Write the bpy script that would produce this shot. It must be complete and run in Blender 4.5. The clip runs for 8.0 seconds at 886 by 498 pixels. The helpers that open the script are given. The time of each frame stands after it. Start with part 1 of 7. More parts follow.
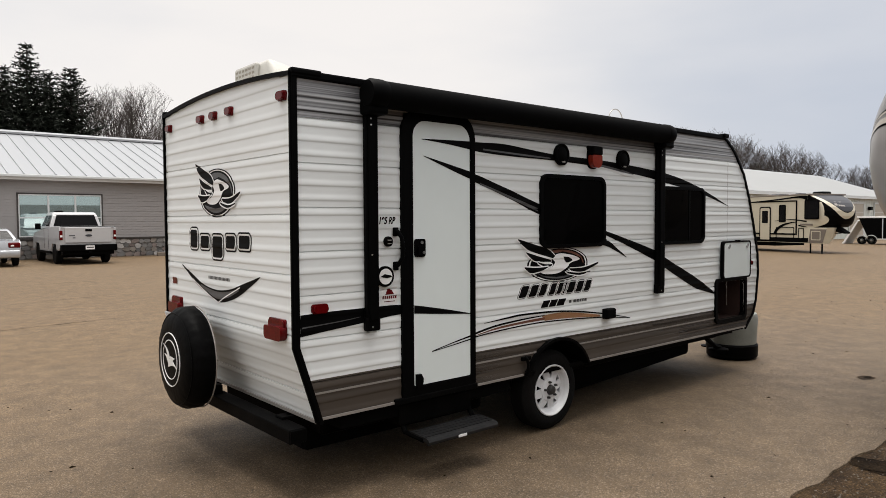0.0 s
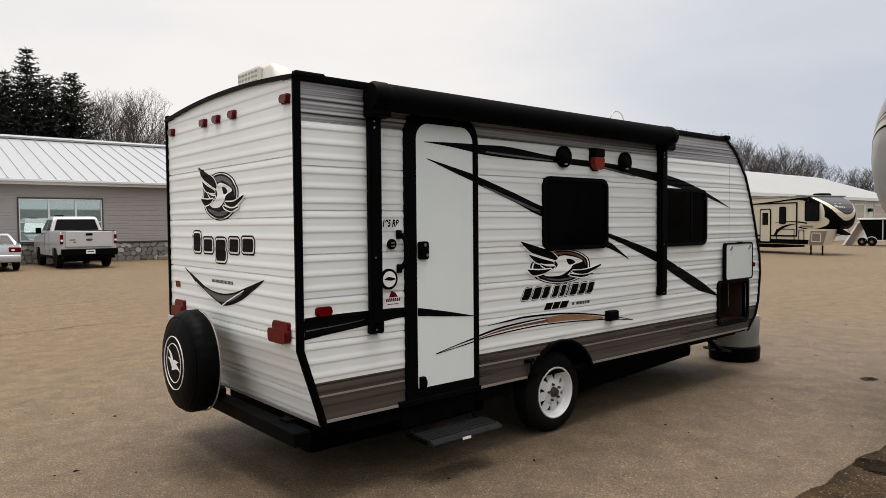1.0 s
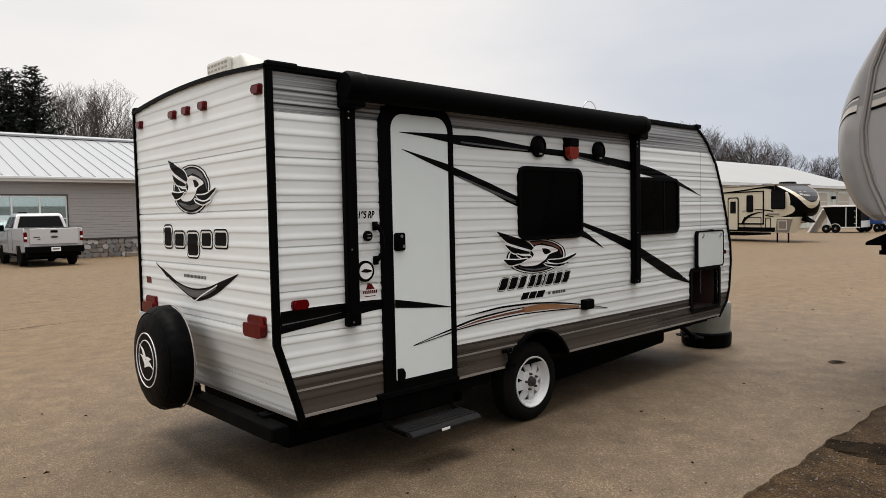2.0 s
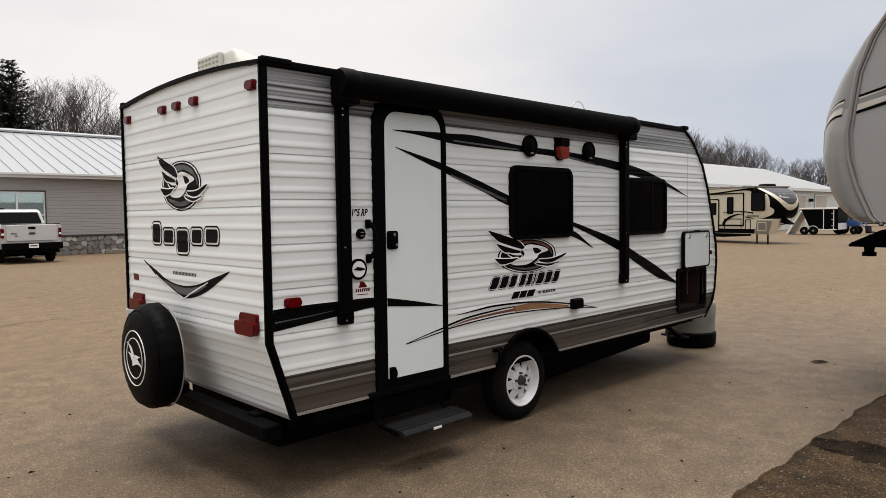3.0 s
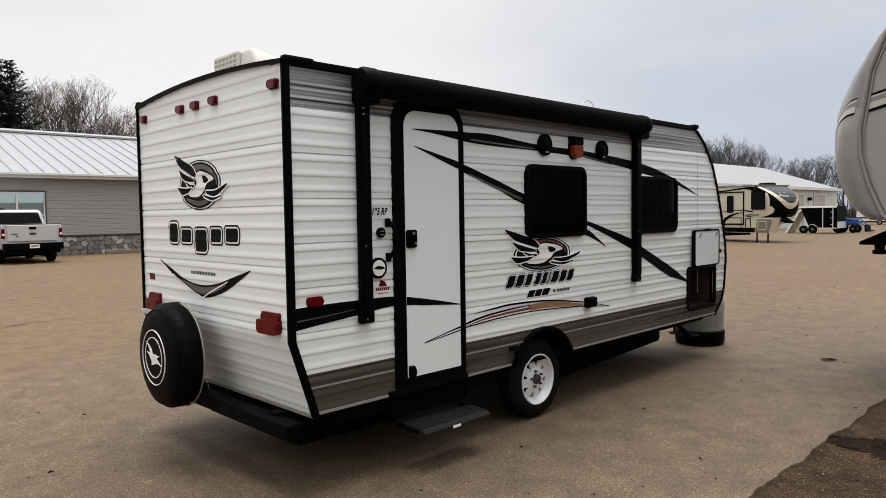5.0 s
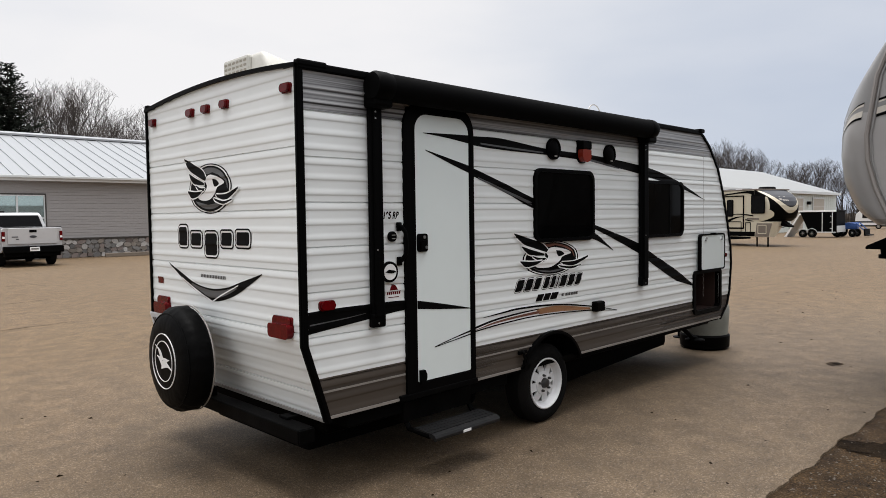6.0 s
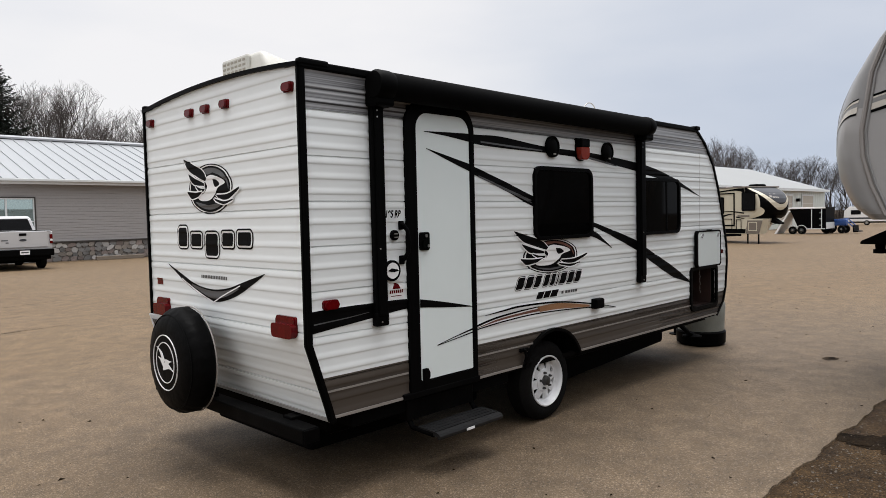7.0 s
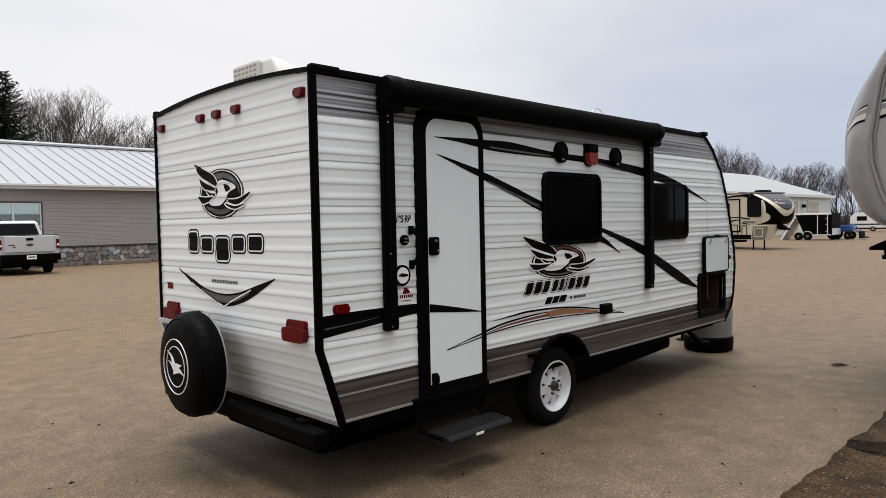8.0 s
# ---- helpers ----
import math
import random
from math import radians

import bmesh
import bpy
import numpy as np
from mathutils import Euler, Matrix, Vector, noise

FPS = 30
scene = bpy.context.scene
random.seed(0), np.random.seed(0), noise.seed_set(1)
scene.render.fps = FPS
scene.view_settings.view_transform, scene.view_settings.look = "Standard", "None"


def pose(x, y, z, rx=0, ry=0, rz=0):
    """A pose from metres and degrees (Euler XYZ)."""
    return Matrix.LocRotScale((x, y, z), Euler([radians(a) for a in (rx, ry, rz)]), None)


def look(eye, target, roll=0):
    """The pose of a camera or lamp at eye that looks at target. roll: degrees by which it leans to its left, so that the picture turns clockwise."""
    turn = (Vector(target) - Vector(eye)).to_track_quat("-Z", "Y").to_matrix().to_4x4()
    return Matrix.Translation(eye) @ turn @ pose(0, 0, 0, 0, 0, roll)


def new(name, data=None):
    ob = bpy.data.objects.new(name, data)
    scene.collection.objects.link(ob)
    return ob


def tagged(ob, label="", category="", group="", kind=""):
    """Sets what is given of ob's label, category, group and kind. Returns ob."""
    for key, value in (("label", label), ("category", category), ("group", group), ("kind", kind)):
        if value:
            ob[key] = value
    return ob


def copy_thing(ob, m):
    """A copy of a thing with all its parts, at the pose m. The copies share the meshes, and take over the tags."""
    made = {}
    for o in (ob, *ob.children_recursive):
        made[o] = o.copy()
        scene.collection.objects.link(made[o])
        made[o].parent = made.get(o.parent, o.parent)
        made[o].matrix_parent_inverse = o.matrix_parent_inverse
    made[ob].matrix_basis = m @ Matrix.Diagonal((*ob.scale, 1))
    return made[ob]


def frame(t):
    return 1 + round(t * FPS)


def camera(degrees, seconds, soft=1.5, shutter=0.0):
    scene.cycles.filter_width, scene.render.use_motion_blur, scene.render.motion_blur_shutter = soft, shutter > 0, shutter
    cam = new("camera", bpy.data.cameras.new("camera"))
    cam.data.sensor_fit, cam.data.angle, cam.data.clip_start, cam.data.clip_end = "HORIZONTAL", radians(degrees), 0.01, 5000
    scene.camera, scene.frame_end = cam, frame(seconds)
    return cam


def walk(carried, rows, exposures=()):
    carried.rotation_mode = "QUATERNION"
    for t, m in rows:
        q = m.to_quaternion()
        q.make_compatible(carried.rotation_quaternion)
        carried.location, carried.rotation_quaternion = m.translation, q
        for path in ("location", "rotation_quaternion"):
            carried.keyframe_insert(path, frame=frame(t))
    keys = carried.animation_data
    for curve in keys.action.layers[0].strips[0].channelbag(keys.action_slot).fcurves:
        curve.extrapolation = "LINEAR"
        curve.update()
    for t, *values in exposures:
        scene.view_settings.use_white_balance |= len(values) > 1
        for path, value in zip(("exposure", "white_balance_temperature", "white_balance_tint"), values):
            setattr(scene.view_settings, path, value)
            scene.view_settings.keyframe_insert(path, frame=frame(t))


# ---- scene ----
cam = camera(65.4, 8.0, soft=0.8)
PATH = [
    (0, (-1.993, -3.678, 1.737), (-0.692, -2.161, 1.654), -0.3),
    (0.5, (-2.004, -3.669, 1.737), (-0.706, -2.15, 1.653), -0.3),
    (1, (-2.012, -3.665, 1.733), (-0.711, -2.148, 1.659), -0.5),
    (1.5, (-2.01, -3.65, 1.728), (-0.683, -2.156, 1.643), -0.7),
    (2, (-2.016, -3.63, 1.722), (-0.657, -2.166, 1.625), -1.2),
    (3.5, (-2.094, -3.541, 1.716), (-0.69, -2.12, 1.616), -0.6),
    (4, (-2.12, -3.513, 1.716), (-0.714, -2.094, 1.614), -0.7),
    (4.5, (-2.144, -3.502, 1.712), (-0.743, -2.079, 1.608), -0.9),
    (6, (-2.228, -3.421, 1.718), (-0.824, -2.0, 1.627), -0.8),
    (6.5, (-2.251, -3.402, 1.709), (-0.836, -1.992, 1.618), -1.1),
    (7, (-2.281, -3.371, 1.707), (-0.859, -1.968, 1.616), -1.3),
    (7.5, (-2.308, -3.352, 1.705), (-0.89, -1.945, 1.623), -1.1),
    (8, (-2.315, -3.353, 1.705), (-0.901, -1.941, 1.63), -1.2),
]
walk(cam, [(t, look(eye, target, roll)) for t, eye, target, roll in PATH],
     exposures=[(0, 0.0, 6650, 10), (2.2, 0.0, 6650, 10), (4.5, 0.0, 6580, 10), (6.5, 0.0, 6350, 10), (8, 0.0, 6350, 10)])

# ---- world and light ----
world = bpy.data.worlds.new("sky")
scene.world = world
world.use_nodes = True
wn, wl = world.node_tree.nodes, world.node_tree.links
wn.clear()
w_out = wn.new("ShaderNodeOutputWorld")
w_bg = wn.new("ShaderNodeBackground")
w_sky = wn.new("ShaderNodeTexSky")
w_sky.sky_type, w_sky.sun_disc = "NISHITA", False
w_sky.sun_elevation, w_sky.sun_rotation = radians(85), radians(45)
w_co = wn.new("ShaderNodeTexCoord")
w_map = wn.new("ShaderNodeMapping")
w_map.inputs["Scale"].default_value = (1.0, 1.0, 3.2)
w_noise = wn.new("ShaderNodeTexNoise")
w_noise.inputs["Scale"].default_value, w_noise.inputs["Detail"].default_value = 1.6, 6.0
w_noise.inputs["Roughness"].default_value = 0.45
w_ramp = wn.new("ShaderNodeValToRGB")
w_ramp.color_ramp.elements[0].position, w_ramp.color_ramp.elements[0].color = 0.30, (6.6, 6.8, 7.25, 1)
w_ramp.color_ramp.elements[1].position, w_ramp.color_ramp.elements[1].color = 0.62, (8.75, 8.50, 8.35, 1)
# clouds thin out towards the east, where the grey turns bluer
w_sep = wn.new("ShaderNodeSeparateXYZ")
w_east = wn.new("ShaderNodeMapRange")
w_east.inputs["From Min"].default_value, w_east.inputs["From Max"].default_value = 0.78, 1.0
w_tint = wn.new("ShaderNodeMix")
w_tint.data_type, w_tint.blend_type = "RGBA", "MULTIPLY"
w_tint.inputs[7].default_value = (0.595, 0.668, 0.79, 1)
w_mix = wn.new("ShaderNodeMix")
w_mix.data_type = "RGBA"
w_mix.inputs[0].default_value = 0.93
wl.new(w_co.outputs["Generated"], w_map.inputs["Vector"])
wl.new(w_map.outputs["Vector"], w_noise.inputs["Vector"])
wl.new(w_noise.outputs["Fac"], w_ramp.inputs["Fac"])
wl.new(w_co.outputs["Generated"], w_sep.inputs[0])
wl.new(w_sep.outputs["X"], w_east.inputs["Value"])
# the bluer grey lies low, under a paler deck
w_low = wn.new("ShaderNodeMapRange")
w_low.inputs["From Min"].default_value, w_low.inputs["From Max"].default_value = 0.08, 0.34
w_low.inputs["To Min"].default_value, w_low.inputs["To Max"].default_value = 1.2, 0.25
w_both = wn.new("ShaderNodeMath")
w_both.operation, w_both.use_clamp = "MULTIPLY", True
wl.new(w_sep.outputs["Z"], w_low.inputs["Value"])
wl.new(w_east.outputs["Result"], w_both.inputs[0])
wl.new(w_low.outputs["Result"], w_both.inputs[1])
wl.new(w_both.outputs[0], w_tint.inputs[0])
wl.new(w_ramp.outputs["Color"], w_tint.inputs[6])
wl.new(w_sky.outputs["Color"], w_mix.inputs[6])
wl.new(w_tint.outputs[2], w_mix.inputs[7])
# an overcast sky is about three times brighter overhead than at the horizon
w_high = wn.new("ShaderNodeMapRange")
w_high.inputs["From Min"].default_value, w_high.inputs["From Max"].default_value = 0.30, 1.0
w_high.inputs["To Min"].default_value, w_high.inputs["To Max"].default_value = 1.20, 2.4
w_up = wn.new("ShaderNodeVectorMath")
w_up.operation = "SCALE"
wl.new(w_sep.outputs["Z"], w_high.inputs["Value"])
wl.new(w_mix.outputs[2], w_up.inputs[0])
wl.new(w_high.outputs["Result"], w_up.inputs["Scale"])
wl.new(w_up.outputs["Vector"], w_bg.inputs["Color"])
w_bg.inputs["Strength"].default_value = 0.091
wl.new(w_bg.outputs[0], w_out.inputs["Surface"])

sun_data = bpy.data.lights.new("sun", "SUN")
sun_data.energy, sun_data.angle, sun_data.color = 4.2, radians(44), (1.0, 0.97, 0.93)
sun = new("sun", sun_data)
sun.matrix_basis = look((1.5, 1.5, 26), (0, 0, 0))


# ---- materials ----
def material(name, color, rough=0.5, metal=0.0, var=0.12, scale=6.0, fine=60.0, bump=0.0, bump_scale=80.0, coat=0.0,
             random_tint=0.0, spec=0.5, dirt=None, dirt_amount=0.0, dirt_scale=1.5, stretch=(1, 1, 1)):
    m = bpy.data.materials.new(name)
    m.use_nodes = True
    n, l = m.node_tree.nodes, m.node_tree.links
    b = n["Principled BSDF"]
    b.inputs["Roughness"].default_value, b.inputs["Metallic"].default_value = rough, metal
    b.inputs["Coat Weight"].default_value = coat
    b.inputs["Specular IOR Level"].default_value = spec
    co = n.new("ShaderNodeTexCoord")
    mp = n.new("ShaderNodeMapping")
    mp.inputs["Scale"].default_value = stretch
    l.new(co.outputs["Object"], mp.inputs["Vector"])
    big, small = n.new("ShaderNodeTexNoise"), n.new("ShaderNodeTexNoise")
    big.inputs["Scale"].default_value, small.inputs["Scale"].default_value = scale, fine
    big.inputs["Detail"].default_value = small.inputs["Detail"].default_value = 4.0
    l.new(mp.outputs["Vector"], big.inputs["Vector"])
    l.new(mp.outputs["Vector"], small.inputs["Vector"])
    add = n.new("ShaderNodeMath")
    l.new(big.outputs["Fac"], add.inputs[0])
    l.new(small.outputs["Fac"], add.inputs[1])
    rng = n.new("ShaderNodeMapRange")
    rng.inputs["From Min"].default_value, rng.inputs["From Max"].default_value = 0.6, 1.4
    rng.inputs["To Min"].default_value, rng.inputs["To Max"].default_value = 1 - var, 1 + var
    l.new(add.outputs[0], rng.inputs["Value"])
    mul = n.new("ShaderNodeMix")
    mul.data_type, mul.blend_type = "RGBA", "MULTIPLY"
    mul.inputs[0].default_value = 1.0
    mul.inputs[6].default_value = (*color, 1)
    l.new(rng.outputs["Result"], mul.inputs[7])
    last = mul.outputs[2]
    if random_tint:
        info = n.new("ShaderNodeObjectInfo")
        hs = n.new("ShaderNodeMapRange")
        hs.inputs["To Min"].default_value, hs.inputs["To Max"].default_value = 1 - random_tint, 1 + random_tint
        l.new(info.outputs["Random"], hs.inputs["Value"])
        mm = n.new("ShaderNodeMix")
        mm.data_type, mm.blend_type = "RGBA", "MULTIPLY"
        mm.inputs[0].default_value = 1.0
        l.new(last, mm.inputs[6])
        l.new(hs.outputs["Result"], mm.inputs[7])
        last = mm.outputs[2]
    if dirt:
        dn = n.new("ShaderNodeTexNoise")
        dn.inputs["Scale"].default_value, dn.inputs["Detail"].default_value = dirt_scale, 6.0
        l.new(mp.outputs["Vector"], dn.inputs["Vector"])
        dr = n.new("ShaderNodeMapRange")
        dr.inputs["From Min"].default_value, dr.inputs["From Max"].default_value = 0.48, 0.72
        dr.inputs["To Max"].default_value = dirt_amount
        l.new(dn.outputs["Fac"], dr.inputs["Value"])
        dm = n.new("ShaderNodeMix")
        dm.data_type = "RGBA"
        l.new(dr.outputs["Result"], dm.inputs[0])
        l.new(last, dm.inputs[6])
        dm.inputs[7].default_value = (*dirt, 1)
        last = dm.outputs[2]
    l.new(last, b.inputs["Base Color"])
    if bump:
        bn = n.new("ShaderNodeTexNoise")
        bn.inputs["Scale"].default_value, bn.inputs["Detail"].default_value = bump_scale, 3.0
        l.new(mp.outputs["Vector"], bn.inputs["Vector"])
        bp = n.new("ShaderNodeBump")
        bp.inputs["Strength"].default_value, bp.inputs["Distance"].default_value = bump, 0.01
        l.new(bn.outputs["Fac"], bp.inputs["Height"])
        l.new(bp.outputs["Normal"], b.inputs["Normal"])
    return m


def glass(name, color, rough=0.02, transmission=1.0):
    m = bpy.data.materials.new(name)
    m.use_nodes = True
    b = m.node_tree.nodes["Principled BSDF"]
    b.inputs["Base Color"].default_value = (*color, 1)
    b.inputs["Roughness"].default_value = rough
    b.inputs["Transmission Weight"].default_value = transmission
    b.inputs["IOR"].default_value = 1.45
    return m


def ground_material(name, pale, dark, patch, stone_scale=55.0, bump=0.5, spec=0.3, low=0.40, high=2.1, hue_shift=(0.95, 1.05, 1.32), far_tint=None):
    m = bpy.data.materials.new(name)
    m.use_nodes = True
    n, l = m.node_tree.nodes, m.node_tree.links
    b = n["Principled BSDF"]
    b.inputs["Roughness"].default_value = 0.72
    b.inputs["Specular IOR Level"].default_value = spec
    co = n.new("ShaderNodeTexCoord")
    grit = n.new("ShaderNodeTexVoronoi")
    grit.inputs["Scale"].default_value = stone_scale
    fine = n.new("ShaderNodeTexNoise")
    fine.inputs["Scale"].default_value, fine.inputs["Detail"].default_value = 3.5, 9.0
    fine.inputs["Roughness"].default_value = 0.62
    wide = n.new("ShaderNodeTexNoise")
    wide.inputs["Scale"].default_value, wide.inputs["Detail"].default_value = 0.35, 5.0
    mp = n.new("ShaderNodeMapping")
    mp.inputs["Scale"].default_value = (0.35, 1.0, 1.0)
    l.new(co.outputs["Object"], mp.inputs["Vector"])
    for t in (grit, fine):
        l.new(co.outputs["Object"], t.inputs["Vector"])
    l.new(mp.outputs["Vector"], wide.inputs["Vector"])
    r1 = n.new("ShaderNodeValToRGB")
    r1.color_ramp.elements[0].position, r1.color_ramp.elements[0].color = 0.34, (*dark, 1)
    r1.color_ramp.elements[1].position, r1.color_ramp.elements[1].color = 0.66, (*pale, 1)
    l.new(fine.outputs["Fac"], r1.inputs["Fac"])
    # single stones of the aggregate, some pale and some dark
    hue = n.new("ShaderNodeSeparateXYZ")
    l.new(grit.outputs["Color"], hue.inputs[0])
    r2 = n.new("ShaderNodeValToRGB")
    for e, (p, v) in zip((r2.color_ramp.elements[0], r2.color_ramp.elements[1]), ((0.0, low), (1.0, high))):
        e.position, e.color = p, (v * hue_shift[0], v * hue_shift[1], v * hue_shift[2], 1)
    e = r2.color_ramp.elements.new(0.74)
    e.color = (1.0, 1.0, 1.0, 1)
    e = r2.color_ramp.elements.new(0.20)
    e.color = (0.88, 0.88, 0.88, 1)
    l.new(hue.outputs["X"], r2.inputs["Fac"])
    mul = n.new("ShaderNodeMix")
    mul.data_type, mul.blend_type = "RGBA", "MULTIPLY"
    mul.inputs[0].default_value = 1.0
    l.new(r1.outputs["Color"], mul.inputs[6])
    l.new(r2.outputs["Color"], mul.inputs[7])
    r3 = n.new("ShaderNodeMapRange")
    r3.inputs["From Min"].default_value, r3.inputs["From Max"].default_value = 0.42, 0.68
    r3.inputs["To Max"].default_value = 0.75
    l.new(wide.outputs["Fac"], r3.inputs["Value"])
    mix = n.new("ShaderNodeMix")
    mix.data_type = "RGBA"
    l.new(r3.outputs["Result"], mix.inputs[0])
    l.new(mul.outputs[2], mix.inputs[6])
    tint = n.new("ShaderNodeMix")
    tint.data_type, tint.blend_type = "RGBA", "MULTIPLY"
    tint.inputs[0].default_value = 1.0
    tint.inputs[7].default_value = (*patch, 1)
    l.new(mul.outputs[2], tint.inputs[6])
    l.new(tint.outputs[2], mix.inputs[7])
    l.new(mix.outputs[2], b.inputs["Base Color"])
    if far_tint:
        # the lot turns lighter and tanner away from (3.5, -2.5), varied by wide noise
        off = n.new("ShaderNodeVectorMath")
        off.operation = "DISTANCE"
        off.inputs[1].default_value = (3.5, -2.5, 0.0)
        l.new(co.outputs["Object"], off.inputs[0])
        span = n.new("ShaderNodeMapRange")
        span.interpolation_type = "SMOOTHSTEP"
        span.inputs["From Min"].default_value, span.inputs["From Max"].default_value = 4.0, 11.0
        l.new(off.outputs["Value"], span.inputs["Value"])
        spread = n.new("ShaderNodeMath")
        spread.operation = "MULTIPLY_ADD"
        l.new(wide.outputs["Fac"], spread.inputs[0])
        spread.inputs[1].default_value = 0.7
        spread.inputs[2].default_value = 0.65
        mask = n.new("ShaderNodeMath")
        mask.operation, mask.use_clamp = "MULTIPLY", True
        l.new(span.outputs["Result"], mask.inputs[0])
        l.new(spread.outputs[0], mask.inputs[1])
        film = n.new("ShaderNodeMix")
        film.data_type, film.blend_type = "RGBA", "MULTIPLY"
        film.inputs[7].default_value = (*far_tint, 1)
        l.new(mask.outputs[0], film.inputs[0])
        l.new(mix.outputs[2], film.inputs[6])
        l.new(film.outputs[2], b.inputs["Base Color"])
    bp = n.new("ShaderNodeBump")
    bp.inputs["Strength"].default_value, bp.inputs["Distance"].default_value = bump, 0.008
    hsum = n.new("ShaderNodeMath")
    l.new(grit.outputs["Distance"], hsum.inputs[0])
    l.new(fine.outputs["Fac"], hsum.inputs[1])
    l.new(hsum.outputs[0], bp.inputs["Height"])
    l.new(bp.outputs["Normal"], b.inputs["Normal"])
    return m


M_ASPHALT = ground_material("worn tan asphalt", (0.111, 0.0755, 0.0424), (0.071, 0.0485, 0.0273), (1.10, 1.14, 1.22), 140.0, 0.2, 0.3, 0.34, 2.05, far_tint=(1.20, 1.12, 0.95))
M_DIRT = ground_material("brown dirt", (0.058, 0.036, 0.0175), (0.019, 0.0115, 0.006), (0.80, 0.78, 0.76), 95.0, 1.0, 0.08, 0.30, 2.2, (1.0, 1.0, 1.0))
M_OIL = ground_material("dark damp dirt", (0.022, 0.0145, 0.0085), (0.005, 0.0035, 0.0022), (0.8, 0.8, 0.8), 80.0, 0.9, 0.02, 0.5, 1.7, (1.0, 1.0, 1.0))
M_SIDING = material("white enamelled aluminium siding", (0.785, 0.815, 0.81), 0.38, var=0.03, scale=1.2, fine=9.0, dirt=(0.56, 0.54, 0.50), dirt_amount=0.25, dirt_scale=1.1, stretch=(0.5, 0.5, 1.6))
M_BROWN = material("brown printed siding", (0.052, 0.041, 0.032), 0.5, var=0.10, scale=1.5, fine=14.0, dirt=(0.08, 0.066, 0.054), dirt_amount=0.25, stretch=(0.3, 0.3, 3))
M_DOOR = material("pale grey door skin", (0.74, 0.80, 0.79), 0.42, var=0.02, scale=1.0, fine=6.0)
M_BLACK = material("black trim plastic", (0.0018, 0.0018, 0.0019), 0.5, spec=0.03, var=0.2, fine=40.0)
M_VINYL = material("black graphic vinyl", (0.0025, 0.0025, 0.0026), 0.5, spec=0.04, var=0.15, scale=3)
M_GREYV = material("charcoal graphic vinyl", (0.06, 0.06, 0.062), 0.45, var=0.15, scale=3)
M_WHITEV = material("white graphic vinyl", (0.80, 0.80, 0.79), 0.4, var=0.03)
M_PLATE = material("white plate enamel", (0.62, 0.66, 0.70), 0.35, var=0.06, scale=9)
M_HUB = material("dark greasy metal", (0.035, 0.034, 0.033), 0.4, 0.3, var=0.2, scale=12)
M_GRILLE = material("beige grille plastic", (0.24, 0.22, 0.18), 0.6, var=0.1)
M_RUSTV = material("rust brown graphic vinyl", (0.13, 0.045, 0.025), 0.45, var=0.2, scale=5)
M_TANV = material("copper tan graphic vinyl", (0.26, 0.13, 0.06), 0.45, var=0.2, scale=5)
M_SILVERV = material("silver stripe", (0.30, 0.28, 0.26), 0.35, 0.3, var=0.05)
M_AWNING = material("black awning vinyl", (0.0025, 0.0025, 0.0026), 0.75, spec=0.03, var=0.25, scale=8, bump=0.15, bump_scale=30)
M_RUBBER = material("black tyre rubber", (0.006, 0.006, 0.006), 0.75, spec=0.04, var=0.3, scale=9, bump=0.3, bump_scale=90, dirt=(0.022, 0.019, 0.016), dirt_amount=0.18)
M_COVER = material("black vinyl tyre cover", (0.0025, 0.0025, 0.0026), 0.5, spec=0.04, var=0.3, scale=6, bump=0.5, bump_scale=14)
M_RIM = material("white painted steel", (0.66, 0.67, 0.68), 0.4, var=0.05, dirt=(0.35, 0.30, 0.25), dirt_amount=0.2, dirt_scale=7)
M_CHROME = material("dull chrome", (0.42, 0.42, 0.42), 0.28, 0.9, var=0.1)
M_STEEL = material("black painted steel", (0.0018, 0.0018, 0.0019), 0.55, spec=0.03, var=0.3, scale=5, dirt=(0.008, 0.0075, 0.007), dirt_amount=0.4, dirt_scale=4, bump=0.1)
M_RED = material("red lamp lens", (0.092, 0.002, 0.003), 0.12, var=0.35, scale=16, spec=0.15)
M_ORANGE = material("amber lamp lens", (0.22, 0.018, 0.007), 0.2, var=0.1, spec=0.3)
M_ACWHITE = material("off-white plastic shroud", (0.44, 0.43, 0.39), 0.5, var=0.05)
M_ROOF = material("grey white rubber roof", (0.62, 0.62, 0.60), 0.6, var=0.08, dirt=(0.3, 0.28, 0.25), dirt_amount=0.4)
M_GLASS = glass("black tinted glass", (0.002, 0.002, 0.002), 0.04, 0.05)
M_GLASS.node_tree.nodes["Principled BSDF"].inputs["Specular IOR Level"].default_value = 0.06
M_GLASS.node_tree.nodes["Principled BSDF"].inputs["IOR"].default_value = 1.25
# near-black colour standing for shade behind windows, wheels and under the floor
M_SHADEFILL = material("near-black shade fill", (0.0025, 0.0025, 0.0026), 0.8, spec=0.04, var=0.2)
M_WOODIN = material("dark brown compartment wood", (0.03, 0.012, 0.008), 0.7, var=0.3, scale=8)
M_DRUM = material("grey weathered plastic", (0.20, 0.21, 0.19), 0.5, var=0.18, scale=7)
M_TREAD = material("ribbed grey rubber tread", (0.010, 0.010, 0.0105), 0.5, spec=0.2, var=0.3, scale=14, dirt=(0.03, 0.028, 0.027), dirt_amount=0.5, dirt_scale=8)


